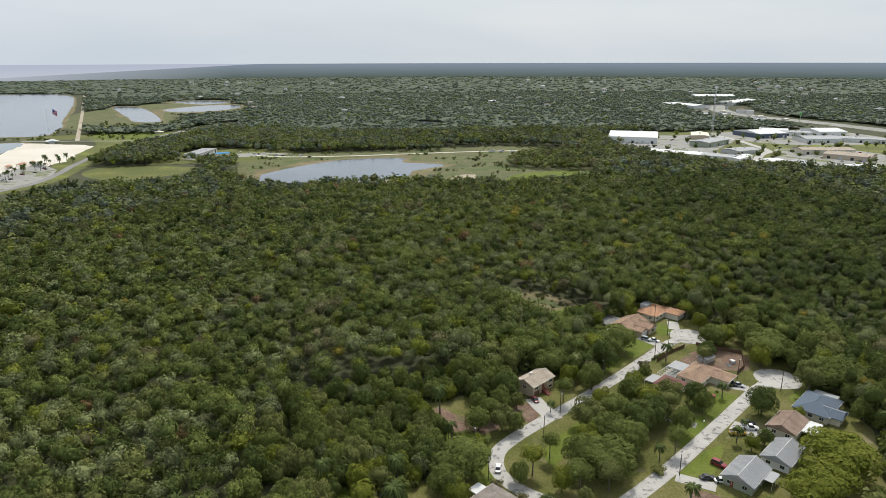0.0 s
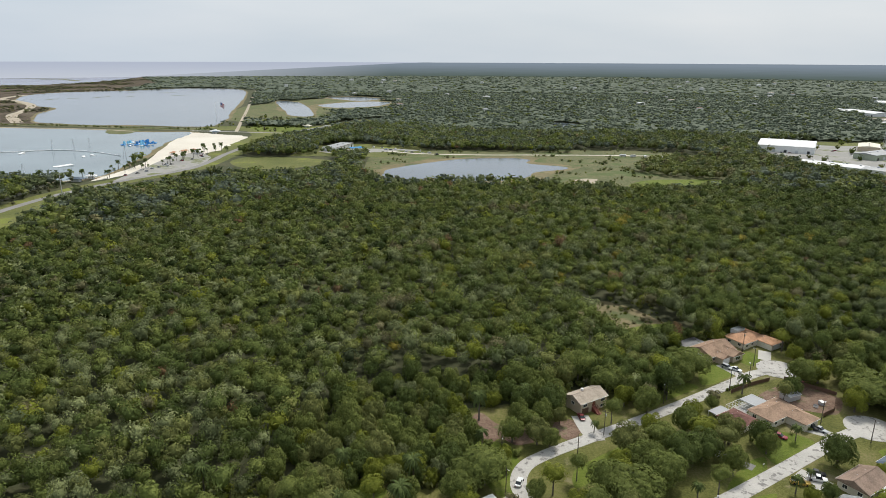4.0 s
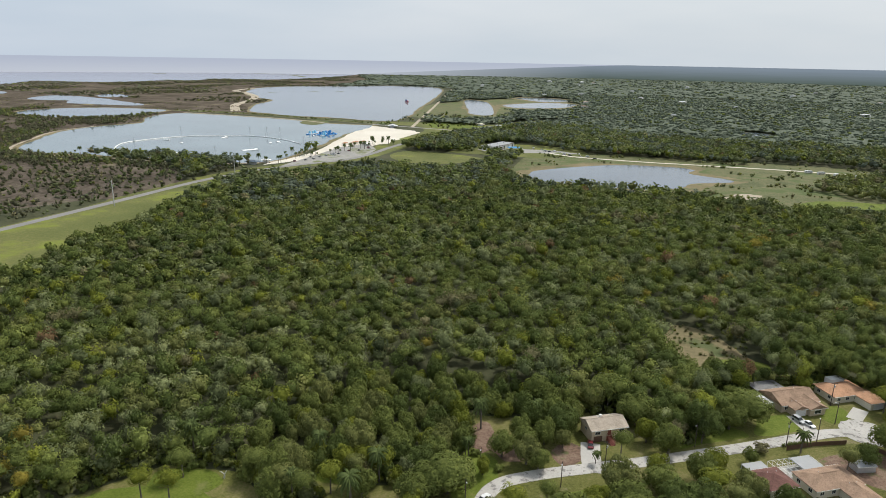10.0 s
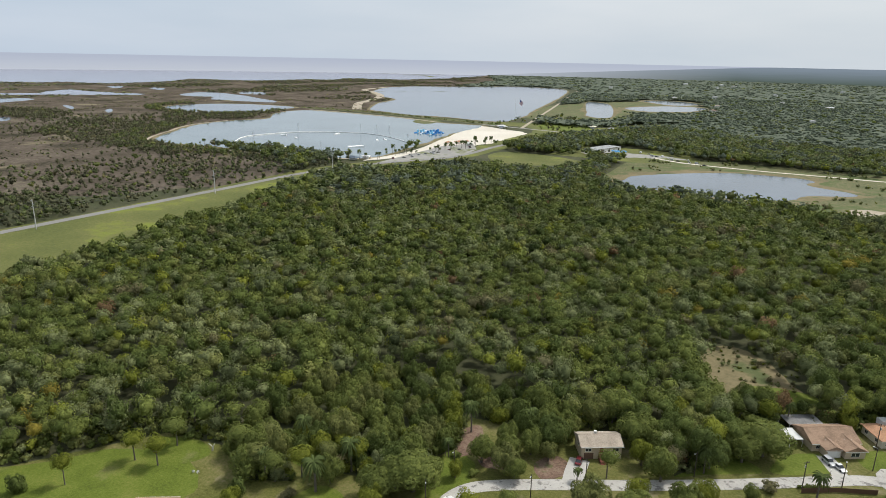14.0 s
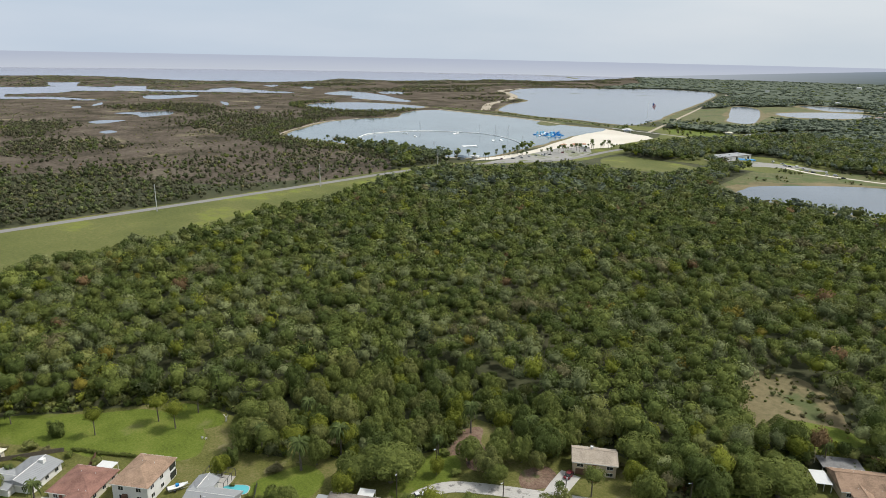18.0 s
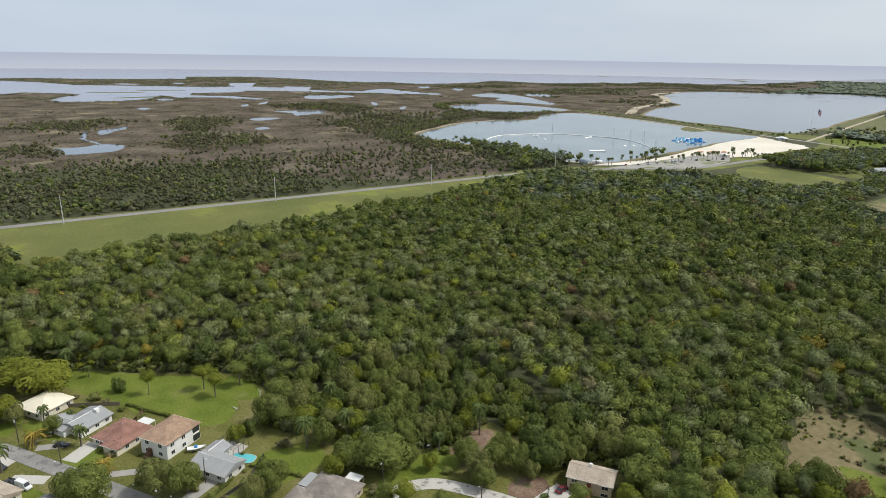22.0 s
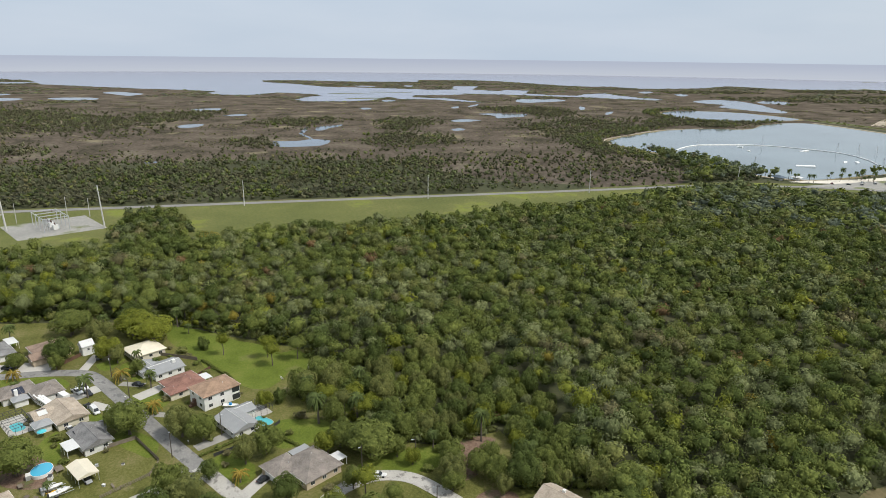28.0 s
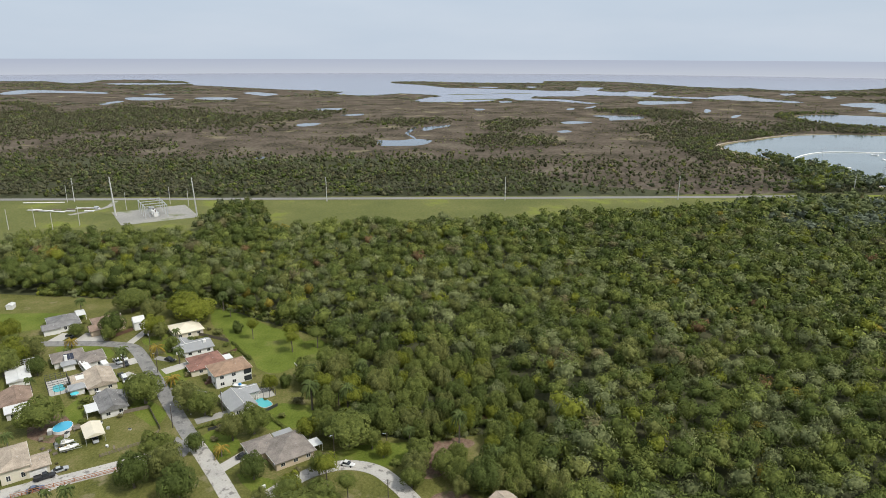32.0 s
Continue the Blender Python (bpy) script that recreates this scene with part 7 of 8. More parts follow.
for i, (x, y, L, W, lab) in enumerate([(50.3, 77.4, 2.2, 1.2, "weathered wooden table in the back yard"), (55.3, 103.1, 2.4, 0.5, "grey wooden bench on the grass")]):
    e = empty("garden_table" if i == 0 else "garden_bench", x, y, 0.05, 30, lab, "table" if i == 0 else "bench")
    h = 0.75 if i == 0 else 0.45
    part("top", Solid().box(-L / 2, L / 2, -W / 2, W / 2, h - 0.06, h), WOOD, e)
    for px in (-L / 2 + 0.1, L / 2 - 0.1):
        for py in (-W / 2 + 0.06, W / 2 - 0.06):
            part("leg", Solid().box(px - 0.05, px + 0.05, py - 0.05, py + 0.05, 0, h - 0.06), WOOD, e)
for i, (x, y) in enumerate([(56.6, 83.3), (60.3, 84.9), (58.2, 86.0), (55.4, 80.6)]):
    e = empty("pallet_stack", x, y, 0.05, 20 * i, "stack of weathered wooden pallets", "pallets", "pallets")
    for k in range(3):
        for q in range(5):
            part("slat", Solid().box(-0.6, 0.6, -0.6 + 0.27 * q, -0.48 + 0.27 * q, 0.12 + 0.15 * k, 0.14 + 0.15 * k), WOOD, e)
        for q in (-0.5, 0, 0.5):
            part("bearer", Solid().box(q - 0.05, q + 0.05, -0.6, 0.6, 0.15 * k, 0.12 + 0.15 * k), WOOD, e)
e = empty("pool_deck", 43.6, 85.6, 0.05, 34, "grey wooden deck beside the round pool", "deck")
for q in range(9):
    part("plank", Solid().box(-1.6, 1.6, -1.1 + 0.25 * q, -0.88 + 0.25 * q, 0.8, 0.85), WOOD, e)
for px in (-1.4, 1.4):
    for py in (-0.95, 0.95):
        part("post", Solid().box(px - 0.06, px + 0.06, py - 0.06, py + 0.06, 0, 0.8), WOOD, e)
e = empty("garden_umbrella", 22.5, 74.6, 0.05, 0, "turquoise garden umbrella beside the tan house", "umbrella")
part("pole", Solid().tube([(0, 0, 0), (0, 0, 2.5)], 0.03, 6), STEEL, e)
part("canopy", Solid().loft([[(1.5 * math.cos(t), 1.5 * math.sin(t), 2.0) for t in np.linspace(0, 2 * np.pi, 8, endpoint=False)], [(0.06 * math.cos(t), 0.06 * math.sin(t), 2.6) for t in np.linspace(0, 2 * np.pi, 8, endpoint=False)]]), TURQUOISE, e)
for i, (x, y) in enumerate([(63.7, 84.9), (51.0, 85.1), (55.2, 84.8), (53.6, 90.2), (43.7, 96.0)]):
    e = empty("storage_bin", x, y, 0.05, 25 * i, "small pale storage bin in the yard", "bin", "storage bins")
    part("body", Solid().box(-0.45, 0.45, -0.35, 0.35, 0, 0.7), [WHITE, STEEL, PALE, DARK, GREY_POLE][i], e)
    part("lid", Solid().box(-0.48, 0.48, -0.38, 0.38, 0.7, 0.76), STEEL, e)
# low shrubs against the houses
paved = np.concatenate([ROAD_A, ROAD_B] + [np.array(p, float) for p, _, _ in DRIVES])
for i, (hx, hy) in enumerate([(-36.5, 95), (-16.5, 104.5), (-2.5, 114.8), (8.8, 127.2), (28.2, 136.2), (60, 157.5), (-7.5, 61.3), (12.8, 76.5), (29.8, 91), (65.5, 79.5), (-46, 35.5), (94.2, 226.2), (156.5, 271.5), (176.5, 285), (161, 219.5), (144.5, 215.5), (188, 190), (168.2, 181.5), (137.6, 159.8)]):
    for k in range(4):
        x, y = rect(hx, hy, (-5, 3, 9.5, -9.5)[k] + rng.uniform(-1, 1), (-8.2, 9.0, 2, -3)[k] + rng.uniform(-0.8, 0.8))
        if np.min(np.hypot(*(paved - (x, y)).T)) > 4.5:
            put(SHRUBS[(i + k) % 3], x, y, rng.uniform(0.3, 0.6))


# ---- the lake park ----
FLOAT = paint("white_float", (0.78, 0.78, 0.76), 0.5)
line = curve_through([(-551, 659), (-585, 692), (-611, 737), (-606, 796), (-588, 835), (-552, 862), (-504, 881), (-450, 868), (-395, 835)], False, 8)
e = empty("float_line", line[0][0], line[0][1], 0.12, 0, "long white float line curving across the lake", "float line")
for i in range(0, len(line) - 1, 4):
    seg = line[i:i + 5]
    part("float", Solid().tube([(x - line[0][0], y - line[0][1], 0.35) for x, y in seg], 0.75, 6), FLOAT, e)
for i, (x, y, L, W) in enumerate([(-584, 784, 9, 3), (-418, 750, 20, 9), (-483, 684, 8, 5), (-533, 848, 16, 3), (-436, 823, 7, 3), (-432, 837, 7, 3), (-545, 770, 5, 2)]):
    e = empty("floating_ramp", x, y, 0.12, 25 * i + 30, "white floating jump ramp on the lake", "ramp", "floats on the lake")
    part("deck", Solid().add([(-L / 2, -W / 2, 0), (L / 2, -W / 2, 0), (L / 2, W / 2, 0), (-L / 2, W / 2, 0), (-L / 2, -W / 2, 0.3), (L / 2, -W / 2, 1.3), (L / 2, W / 2, 1.3), (-L / 2, W / 2, 0.3)], [(0, 3, 2, 1), (4, 5, 6, 7), (0, 1, 5, 4), (1, 2, 6, 5), (2, 3, 7, 6), (3, 0, 4, 7)]), FLOAT, e)
    part("side_float", Solid().tube([(-L / 2, W / 2 + 0.3, 0.3), (L / 2, W / 2 + 0.3, 0.3)], 0.4, 6), FLOAT, e)
IBLUE = paint("blue_inflatable", (0.03, 0.22, 0.55), 0.35)
ITEAL = paint("light_blue_inflatable", (0.20, 0.50, 0.70), 0.35)
rq = np.random.default_rng(4)
for i in range(26):
    x, y = -432 + rq.uniform(-22, 22), 955 + rq.uniform(-26, 30)
    k = i % 4
    e = empty("inflatable_obstacle", x, y, 0.12, rq.uniform(0, 180), ["blue inflatable slide on the lake", "white inflatable walkway on the lake", "light blue inflatable tower on the lake", "blue inflatable ring on the lake"][k], "inflatable", "inflatable park")
    m = [IBLUE, FLOAT, ITEAL, IBLUE][k]
    if k == 0:
        part("slide", Solid().add([(-3, -2, 0), (3, -2, 0), (3, 2, 0), (-3, 2, 0), (-3, -2, 4), (3, -2, 0.5), (3, 2, 0.5), (-3, 2, 4)], [(0, 3, 2, 1), (4, 5, 6, 7), (0, 1, 5, 4), (1, 2, 6, 5), (2, 3, 7, 6), (3, 0, 4, 7)]), m, e)
        part("bumper", Solid().tube([(-3, -2.2, 0.4), (3, -2.2, 0.4)], 0.5, 6), FLOAT, e)
    elif k == 1:
        part("walkway", Solid().box(-6, 6, -1, 1, 0, 0.7), m, e)
        part("bumper", Solid().tube([(-6, 1.2, 0.5), (6, 1.2, 0.5)], 0.45, 6), IBLUE, e)
    elif k == 2:
        part("tower", Solid().loft([[(2.2 * math.cos(t), 2.2 * math.sin(t), 0) for t in np.linspace(0, 2 * np.pi, 8, endpoint=False)], [(1.2 * math.cos(t), 1.2 * math.sin(t), 4.5) for t in np.linspace(0, 2 * np.pi, 8, endpoint=False)]]), m, e)
        part("base", Solid().box(-3, 3, -3, 3, 0, 0.6), FLOAT, e)
    else:
        part("ring", Solid().tube([(3 * math.cos(t), 3 * math.sin(t), 0.5) for t in np.linspace(0, 2 * np.pi, 13)], 0.6, 6), m, e)
        part("mat", Solid().box(-2.4, 2.4, -2.4, 2.4, 0.1, 0.4), FLOAT, e)


def mast(x, y, h, label, legs=3, spread=2.2, turn=0.0):
    e = empty("cable_mast", x, y, 0.0, turn, label, "mast", "cable ski masts")
    for k in range(legs):
        a = 2 * np.pi * k / legs
        part("leg", Solid().tube([(spread * math.cos(a), spread * math.sin(a), -0.1), (0.2 * math.cos(a), 0.2 * math.sin(a), h)], 0.14, 5), STEEL, e)
    part("head", Solid().box(-1.6, 1.6, -0.15, 0.15, h - 0.1, h + 0.25), STEEL, e)
    for z in (h * 0.35, h * 0.7):
        part("brace", Solid().tube([(spread * (1 - z / h), 0, z), (-spread * (1 - z / h) * 0.5, spread * (1 - z / h) * 0.86, z)], 0.07, 4), STEEL, e)


for i, (x, y) in enumerate([(-600, 833), (-513, 882), (-492, 896), (-479, 912), (-420, 682), (-382, 822), (-560, 700)]):
    mast(x, y, 13, "grey steel cable mast in the lake", turn=40 * i)
e = empty("flagpole", -465.5, 1356, 0.0, 0, "tall white flagpole with a large flag", "flagpole")
part("pole", Solid().tube([(0, 0, 0), (0, 0, 36)], [0.35, 0.18], 8), WHITE, e)
FLAG_RED, FLAG_BLUE = paint("flag_red", (0.42, 0.03, 0.05)), paint("flag_blue", (0.03, 0.05, 0.20))
fl = part("flag", Solid().box(0.2, 14.5, -0.05, 0.05, 26.5, 35.2), WHITE, e, "large striped flag")
fl.rotation_euler = (0, radians(18), radians(-40))
fl.location = (8, -6, 2)
for k in range(7):
    part("red_stripe", Solid().box(0.2, 14.5, -0.09, 0.09, 26.5 + 1.34 * k, 27.17 + 1.34 * k), FLAG_RED, fl)
part("canton", Solid().box(0.2, 6.0, -0.12, 0.12, 30.5, 35.3), FLAG_BLUE, fl)
sheet("parking_lot", [(-312, 655), (-322, 760), (-330, 830), (-312, 885), (-275, 830), (-262, 770), (-285, 700)], 0.15, M["lot"], "pale parking lot behind the beach", "parking")
for i in range(46):
    t = rq.uniform(0, 1)
    x, y = -345 + 60 * t + rq.uniform(-18, 18), 660 + 240 * t + rq.uniform(-16, 16)
    put(PALMS[i % 3], x, y, rq.uniform(0.75, 1.2), tall=1.3)
for i in range(26):
    put(PALMS[i % 3], -360 - 9 * i + rq.uniform(-3, 3), 648 - 0.6 * i + rq.uniform(-6, 4), rq.uniform(0.8, 1.4), tall=1.2)
for i, (x, y, L, W, mat, lab) in enumerate([(-347, 655, 14, 8, "bluegrey", "small park hut with a blue roof"), (-341, 672, 10, 6, "white", "white park hut on the sand"), (-375, 1109, 16, 12, "white", "white tent roof behind the beach"), (-372, 1100, 8, 6, "bluegrey", "blue roofed kiosk behind the beach"), (-326, 868, 12, 5, "orange", "orange roofed shelter by the beach"), (-334, 852, 10, 5, "orange", "orange roofed shelter among palms"), (-318, 880, 9, 5, "orange", "orange picnic shelter on the sand"), (-305, 862, 12, 7, "white", "white kiosk by the parking lot"), (-245, 1215, 14, 8, "cream", "pale hut beside the crossroad"), (-208, 1205, 10, 7, "metal", "grey hut beside the crossroad")]):
    e = empty("park_hut", x, y, 0.1, 20 * i, lab, "hut")
    s, _, _ = roof_solid("hip", L, W, 3.2, 0.4, 0.6)
    part("roof", s, ROOFS[mat], e)
    part("wall", Solid().box(-L * 0.3, L * 0.3, -W * 0.3, W * 0.3, 0, 3.1), WHITE, e)
    for px in (-L / 2, L / 2):
        for py in (-W / 2, W / 2):
            part("post", Solid().box(px - 0.1, px + 0.1, py - 0.1, py + 0.1, 0, 3.1), WOOD, e)
for i in range(16):
    t = rq.uniform(0, 1)
    vehicle(-318 + 34 * t + rq.uniform(-6, 6), 690 + 160 * t + rq.uniform(-10, 10), 60 + 90 * (i % 2), [WHITE_C, SILVER_C, BLACK_C, RED_C][i % 4], "car parked by the lake beach", ["car", "suv"][i % 2])
sheet("sand_spit", ragged(curve_through([(-545, 1085), (-578, 1150), (-526, 1150), (-512, 1085)]), 4, 12), 0.15, M["reeds"], "grassy sand spit in the lake", "shore")
band("causeway", curve_through([(-940, 1215), (-760, 1220), (-600, 1195), (-480, 1170), (-400, 1165)], False, 6), 34, 0.13, M["reeds"], "narrow grassy causeway between two lakes", "causeway")
band("sand_edge", curve_through([(-885, 1172), (-776, 1168), (-657, 1159), (-580, 1143), (-520, 1122)], False, 6), 7, 0.16, M["tan_sand"], "pale sand edge of the lake", "shore")
band("sand_edge", curve_through([(-642, 612), (-696, 632), (-757, 714), (-806, 792), (-819, 883)], False, 6), 4.5, 0.16, M["tan_sand"], "pale sand edge of the lake", "shore")
band("sand_edge", curve_through([(-815, 1255), (-935, 1415), (-985, 1530), (-1095, 1725), (-1246, 1885), (-1354, 1980), (-1420, 2194)], False, 6), 22, 0.16, M["tan_sand"], "pale sand track along the far lake", "shore")
band("sand_edge", curve_through([(-335, 690), (-362, 655), (-440, 630), (-540, 618), (-620, 600)], False, 6), 5, 0.16, M["tan_sand"], "pale sand edge below the trees", "shore")
sheet("store_field", ragged(STORE, 4, 20), 0.065, M["verge"], "rough grass round the roadside store", "grass")
ch = np.concatenate([np.stack([np.linspace(-940, -400, 150), np.interp(np.linspace(-940, -400, 150), [-940, -760, -600, -480, -400], [1212, 1215, 1188, 1165, 1160])], 1) + rq.uniform(-5, 5, (150, 2))])
planted("causeway_shrubs", P3, ch, sized(len(ch), 1.2, 3.2), rng.uniform(-0.5, 0.6, len(ch)), kinds_for(ch, [10, 20, 8, 0, 30, 0, 10, 20]), SPECIES, "low dark shrubs along the causeway", "shrubs")

# thin spits in the wide lake and off the coast
for pts in ([(-1194, 1937), (-1188, 2005)], [(-1170, 2012), (-1146, 2034)], [(-1112, 2041), (-1108, 2149)], [(-1041, 2118), (-1038, 2172)], [(-1173, 2375), (-1126, 2409)], [(-1052, 2373), (-1018, 2424)], [(-937, 2204), (-886, 2230)], [(-991, 2177), (-972, 2188)], [(-984, 2427), (-957, 2461)], [(-1249, 1916), (-1239, 1948)]):
    band("lake_spit", pts, 9, 0.17, M["reeds"], "low grassy bar in the wide lake", "shore")
for pts in ([(-2345, 3651), (-2242, 3738), (-2030, 3535)], [(-2208, 2585), (-2080, 2545)], [(-2900, 3650), (-2700, 3850), (-2420, 3900), (-2250, 4020)], [(-2960, 3330), (-2900, 3380)]):
    band("coast_spit", curve_through(pts, False, 6), 40, 0.17, M["reeds"], "low green spit off the coast", "coast")
north = scattered(-2100, -620, 1480, 3900, 15, 0.6)
north = north[np.array([noise.noise((x / 170, y / 260, 1)) + 0.4 * noise.noise((x / 40, y / 60, 5)) for x, y in north]) > 0.0]
north = clear_of(north[inside(MARSH, north)], MARSH_WATER + shores)
planted("marsh_scrub", PS, north, sized(len(north), 2.0, 7.0), rng.uniform(-1.0, 0.6, len(north)), kinds_for(north, [4, 4, 6, 0, 6, 0, 4, 8, 60]), SPECIES, "low green scrub over the far marsh", "scrub", tall=(0.5, 0.9))

# ---- roadside store by the pond ----
sheet("store_yard", ragged(curve_through([(-140, 885), (-150, 905), (-105, 925), (-60, 930), (-25, 920), (-20, 908), (-70, 895), (-105, 878)]), 5, 12), 0.09, M["lot"], "sandy yard round the roadside store", "yard")


def shed(x, y, turn, L, W, h, wall, roof, label, kind="gable_x", doors=3, pitch=0.12, name="warehouse"):
    e = empty(name, x, y, 0.05, turn, label, name.replace("_", " "))
    w = Solid().box(-L / 2, L / 2, -W / 2, W / 2, 0, h)
    part("wall", w, wall, e)
    s, ridge, rise = roof_solid(kind, L, W, h + 0.05, pitch, 0.4)
    part("roof", s, roof, e)
    for k in range(doors):
        px = -L / 2 + L * (k + 0.5) / max(doors, 1)
        part("roller_door", Solid().box(px - 1.8, px + 1.8, -W / 2 - 0.08, W / 2 + 0.08, 0.05, min(3.6, h * 0.8)), STEEL if k % 2 else GLASS, e)
    part("eave_trim", Solid().box(-L / 2 - 0.42, L / 2 + 0.42, -W / 2 - 0.45, -W / 2 - 0.4, h - 0.35, h + 0.02), BROWN_TRIM if kind == "flat" else WHITE, e)
    for k in range(max(1, int(L / 18))):
        part("roof_unit", Solid().box(-L / 2 + 9 + 18 * k, -L / 2 + 11 + 18 * k, -1, 1, h + rise * 0.9, h + rise + 1.0), STEEL, e)
    return e


shed(-132, 925, 75, 58, 20, 5, WHITE, ROOFS["metal"], "long white roadside store with a flat roof", "flat", 5, name="store")
e = empty("fuel_canopy", -101, 896, 0.05, 30, "blue and white canopy on posts before the store", "canopy")
part("roof", Solid().box(-9, 9, -6, 6, 5, 6), BLUE, e)
part("fascia", Solid().box(-9.2, 9.2, -6.2, 6.2, 5.1, 5.5), WHITE, e)
for px in (-6, 6):
    for py in (-4, 4):
        part("post", Solid().box(px - 0.3, px + 0.3, py - 0.3, py + 0.3, 0, 5), WHITE, e)
for i in range(12):
    vehicle(-82 + 8 * i + rq.uniform(-3, 3), 935 - 5 * i + rq.uniform(-9, 9), rq.uniform(0, 180), [WHITE_C, WHITE_C, SILVER_C, BLACK_C][i % 4], "parked vehicle in the sandy yard", ["van", "car", "van", "suv"][i % 4])
for i, (x, y) in enumerate([(250, 872), (262, 868), (276, 863), (296, 858)]):
    motorhome(x, y, 30 * i, 8, "white camper parked beside the lane")

# ---- trading estate ----
sheet("industrial_ground", LOT, 0.06, M["verge"], "rough grass of the trading estate", "ground")
for i, o in enumerate([[(440, 860), (500, 1050), (570, 1010), (650, 1000), (660, 940), (560, 830), (510, 740), (470, 760)], [(640, 1000), (690, 1030), (880, 1030), (890, 880), (780, 840), (700, 860), (650, 930)], [(640, 820), (730, 800), (740, 700), (650, 660), (560, 630), (500, 700), (560, 740), (620, 770)]]):
    sheet("estate_yard", ragged(curve_through(o), 5, 30, i), 0.09 + 0.002 * i, M["lot"], "pale gravel yard between the warehouses", "yard")
band("estate_road", curve_through([(660, 990), (655, 930), (640, 870), (620, 806), (584, 773), (520, 700), (440, 640)], False, 6), 10, 0.12, M["concrete"], "pale road through the trading estate")
band("far_highway", curve_through([(1240, 1900), (1077, 1647), (973, 1450), (956, 1306), (974, 1201), (985, 1100), (986, 950), (960, 780)], False, 6), 46, 0.12, M["lot"], "wide pale highway beyond the trading estate")
for args in [(500, 962, -28, 70, 80, 9, WHITE, "white", "huge white warehouse with a shallow roof"), (462, 798, -46, 105, 28, 6, PALE, "white", "long pale storage building"), (497, 760, -50, 72, 26, 6, PALE, "metal", "long grey storage building"), (580, 883, 31, 64, 28, 7, GREENISH, "metal", "green-sided warehouse with a grey roof"), (616, 968, 60, 52, 26, 6, TAN, "cream", "tan warehouse beside the mast"), (724, 971, 5, 52, 62, 7, ROOFS["bluegrey"], "white", "blue-sided warehouse with a pale roof"), (787, 966, -30, 40, 24, 6, PALE, "metal", "grey flat-roofed metal workshop building"), (842, 972, -8, 46, 56, 7, WHITE, "white", "white warehouse near the highway"), (762, 889, -14, 52, 44, 6, PALE, "metal", "pale grey warehouse by the trees"), (820, 868, -40, 70, 26, 6, PALE, "metal", "long grey warehouse by the highway"), (677, 774, -12, 68, 30, 6, CREAM, "fade", "long tan workshop with a pale roof"), (672, 722, -55, 52, 34, 6, TAN, "fade", "tan-walled workshop with many doors"), (598, 639, -6, 48, 22, 6, CREAM, "white", "cream office building with small windows"), (528, 736, 36, 46, 16, 5, WHITE, "white", "low white storage shed"), (536, 696, 27, 52, 22, 5, WHITE, "white", "white workshop by the wood"), (564, 684, 20, 36, 20, 5, WHITE, "metal", "small white workshop by the wood"), (572, 798, 17, 42, 28, 5, STEEL, "metal", "low grey metal workshop on gravel"), (1266, 1960, -13, 125, 60, 8, WHITE, "white", "far white warehouse beyond the highway"), (968, 1600, -80, 110, 50, 7, WHITE, "white", "far white store building"), (1170, 1690, 36, 170, 46, 8, PALE, "white", "far pale market building")]:
    x, y, turn, L, W, hh, wall, roof, lab = args
    shed(x, y, turn, L, W, hh, wall, ROOFS[roof], lab, doors=max(2, int(L / 12)))
e = empty("quonset_hall", 777, 1008, 0.05, -35, "white round-roofed hall behind the warehouses", "hall")
arc = [(14 * math.cos(t), 8 * math.sin(t)) for t in np.linspace(0, np.pi, 12)]
part("shell", Solid().loft([[(-22, a, b) for a, b in arc], [(22, a, b) for a, b in arc]]), ROOFS["white"], e)
part("door", Solid().box(22, 22.1, -3, 3, 0, 4.5), STEEL, e)
e = empty("radio_mast", 651, 990, 0.0, 0, "tall grey lattice radio mast", "mast")
for k in range(3):
    a = 2 * np.pi * k / 3
    part("leg", Solid().tube([(2.6 * math.cos(a), 2.6 * math.sin(a), 0), (0.5 * math.cos(a), 0.5 * math.sin(a), 78)], 0.22, 4), STEEL, e)
for i in range(24):
    z = 1 + 3.2 * i
    r0, r1 = 2.6 - 2.1 * z / 78, 2.6 - 2.1 * (z + 3.2) / 78
    for k in range(3):
        a, b = 2 * np.pi * k / 3, 2 * np.pi * (k + 1) / 3
        part("brace", Solid().tube([(r0 * math.cos(a), r0 * math.sin(a), z), (r1 * math.cos(b), r1 * math.sin(b), z + 3.2)], 0.1, 3), STEEL, e)
part("antenna_ring", Solid().box(-2, 2, -2, 2, 75, 78), WHITE, e)
for i, (x, y, g) in enumerate([(940, 1150, (0.10, 0.35, 0.08)), (900, 1330, (0.55, 0.55, 0.55))]):
    e = empty("billboard", x, y, 0.0, 40, "roadside billboard with a plain panel" if i else "green roadside billboard on a tall post", "billboard")
    part("post", Solid().tube([(0, 0, 0), (0, 0, 16)], 0.6, 8), STEEL, e)
    part("panel", Solid().box(-9, 9, -0.5, 0.5, 14, 20), paint("billboard_panel", g), e)
hp, _ = np.meshgrid([0], [0])
rows = [(x, y) for x in np.arange(800, 960, 22) for y in np.arange(1220, 1480, 34)]
for i, (x, y) in enumerate(rows):
    if (i * 7) % 3 == 0:
        continue
    e = empty("mobile_home", x + rq.uniform(-5, 5), y + rq.uniform(-6, 6), 0.05, 20 + 90 * (i % 2), "pale mobile home among trees", "mobile home", "far mobile homes")
    part("wall", Solid().box(-8, 8, -3.2, 3.2, 0, 3), WHITE if i % 2 else CREAM, e)
    s, _, _ = roof_solid("gable_x", 16, 6.4, 3.1, 0.25, 0.3)
    part("roof", s, ROOFS[["white", "metal", "cream", "fade"][i % 4]], e)
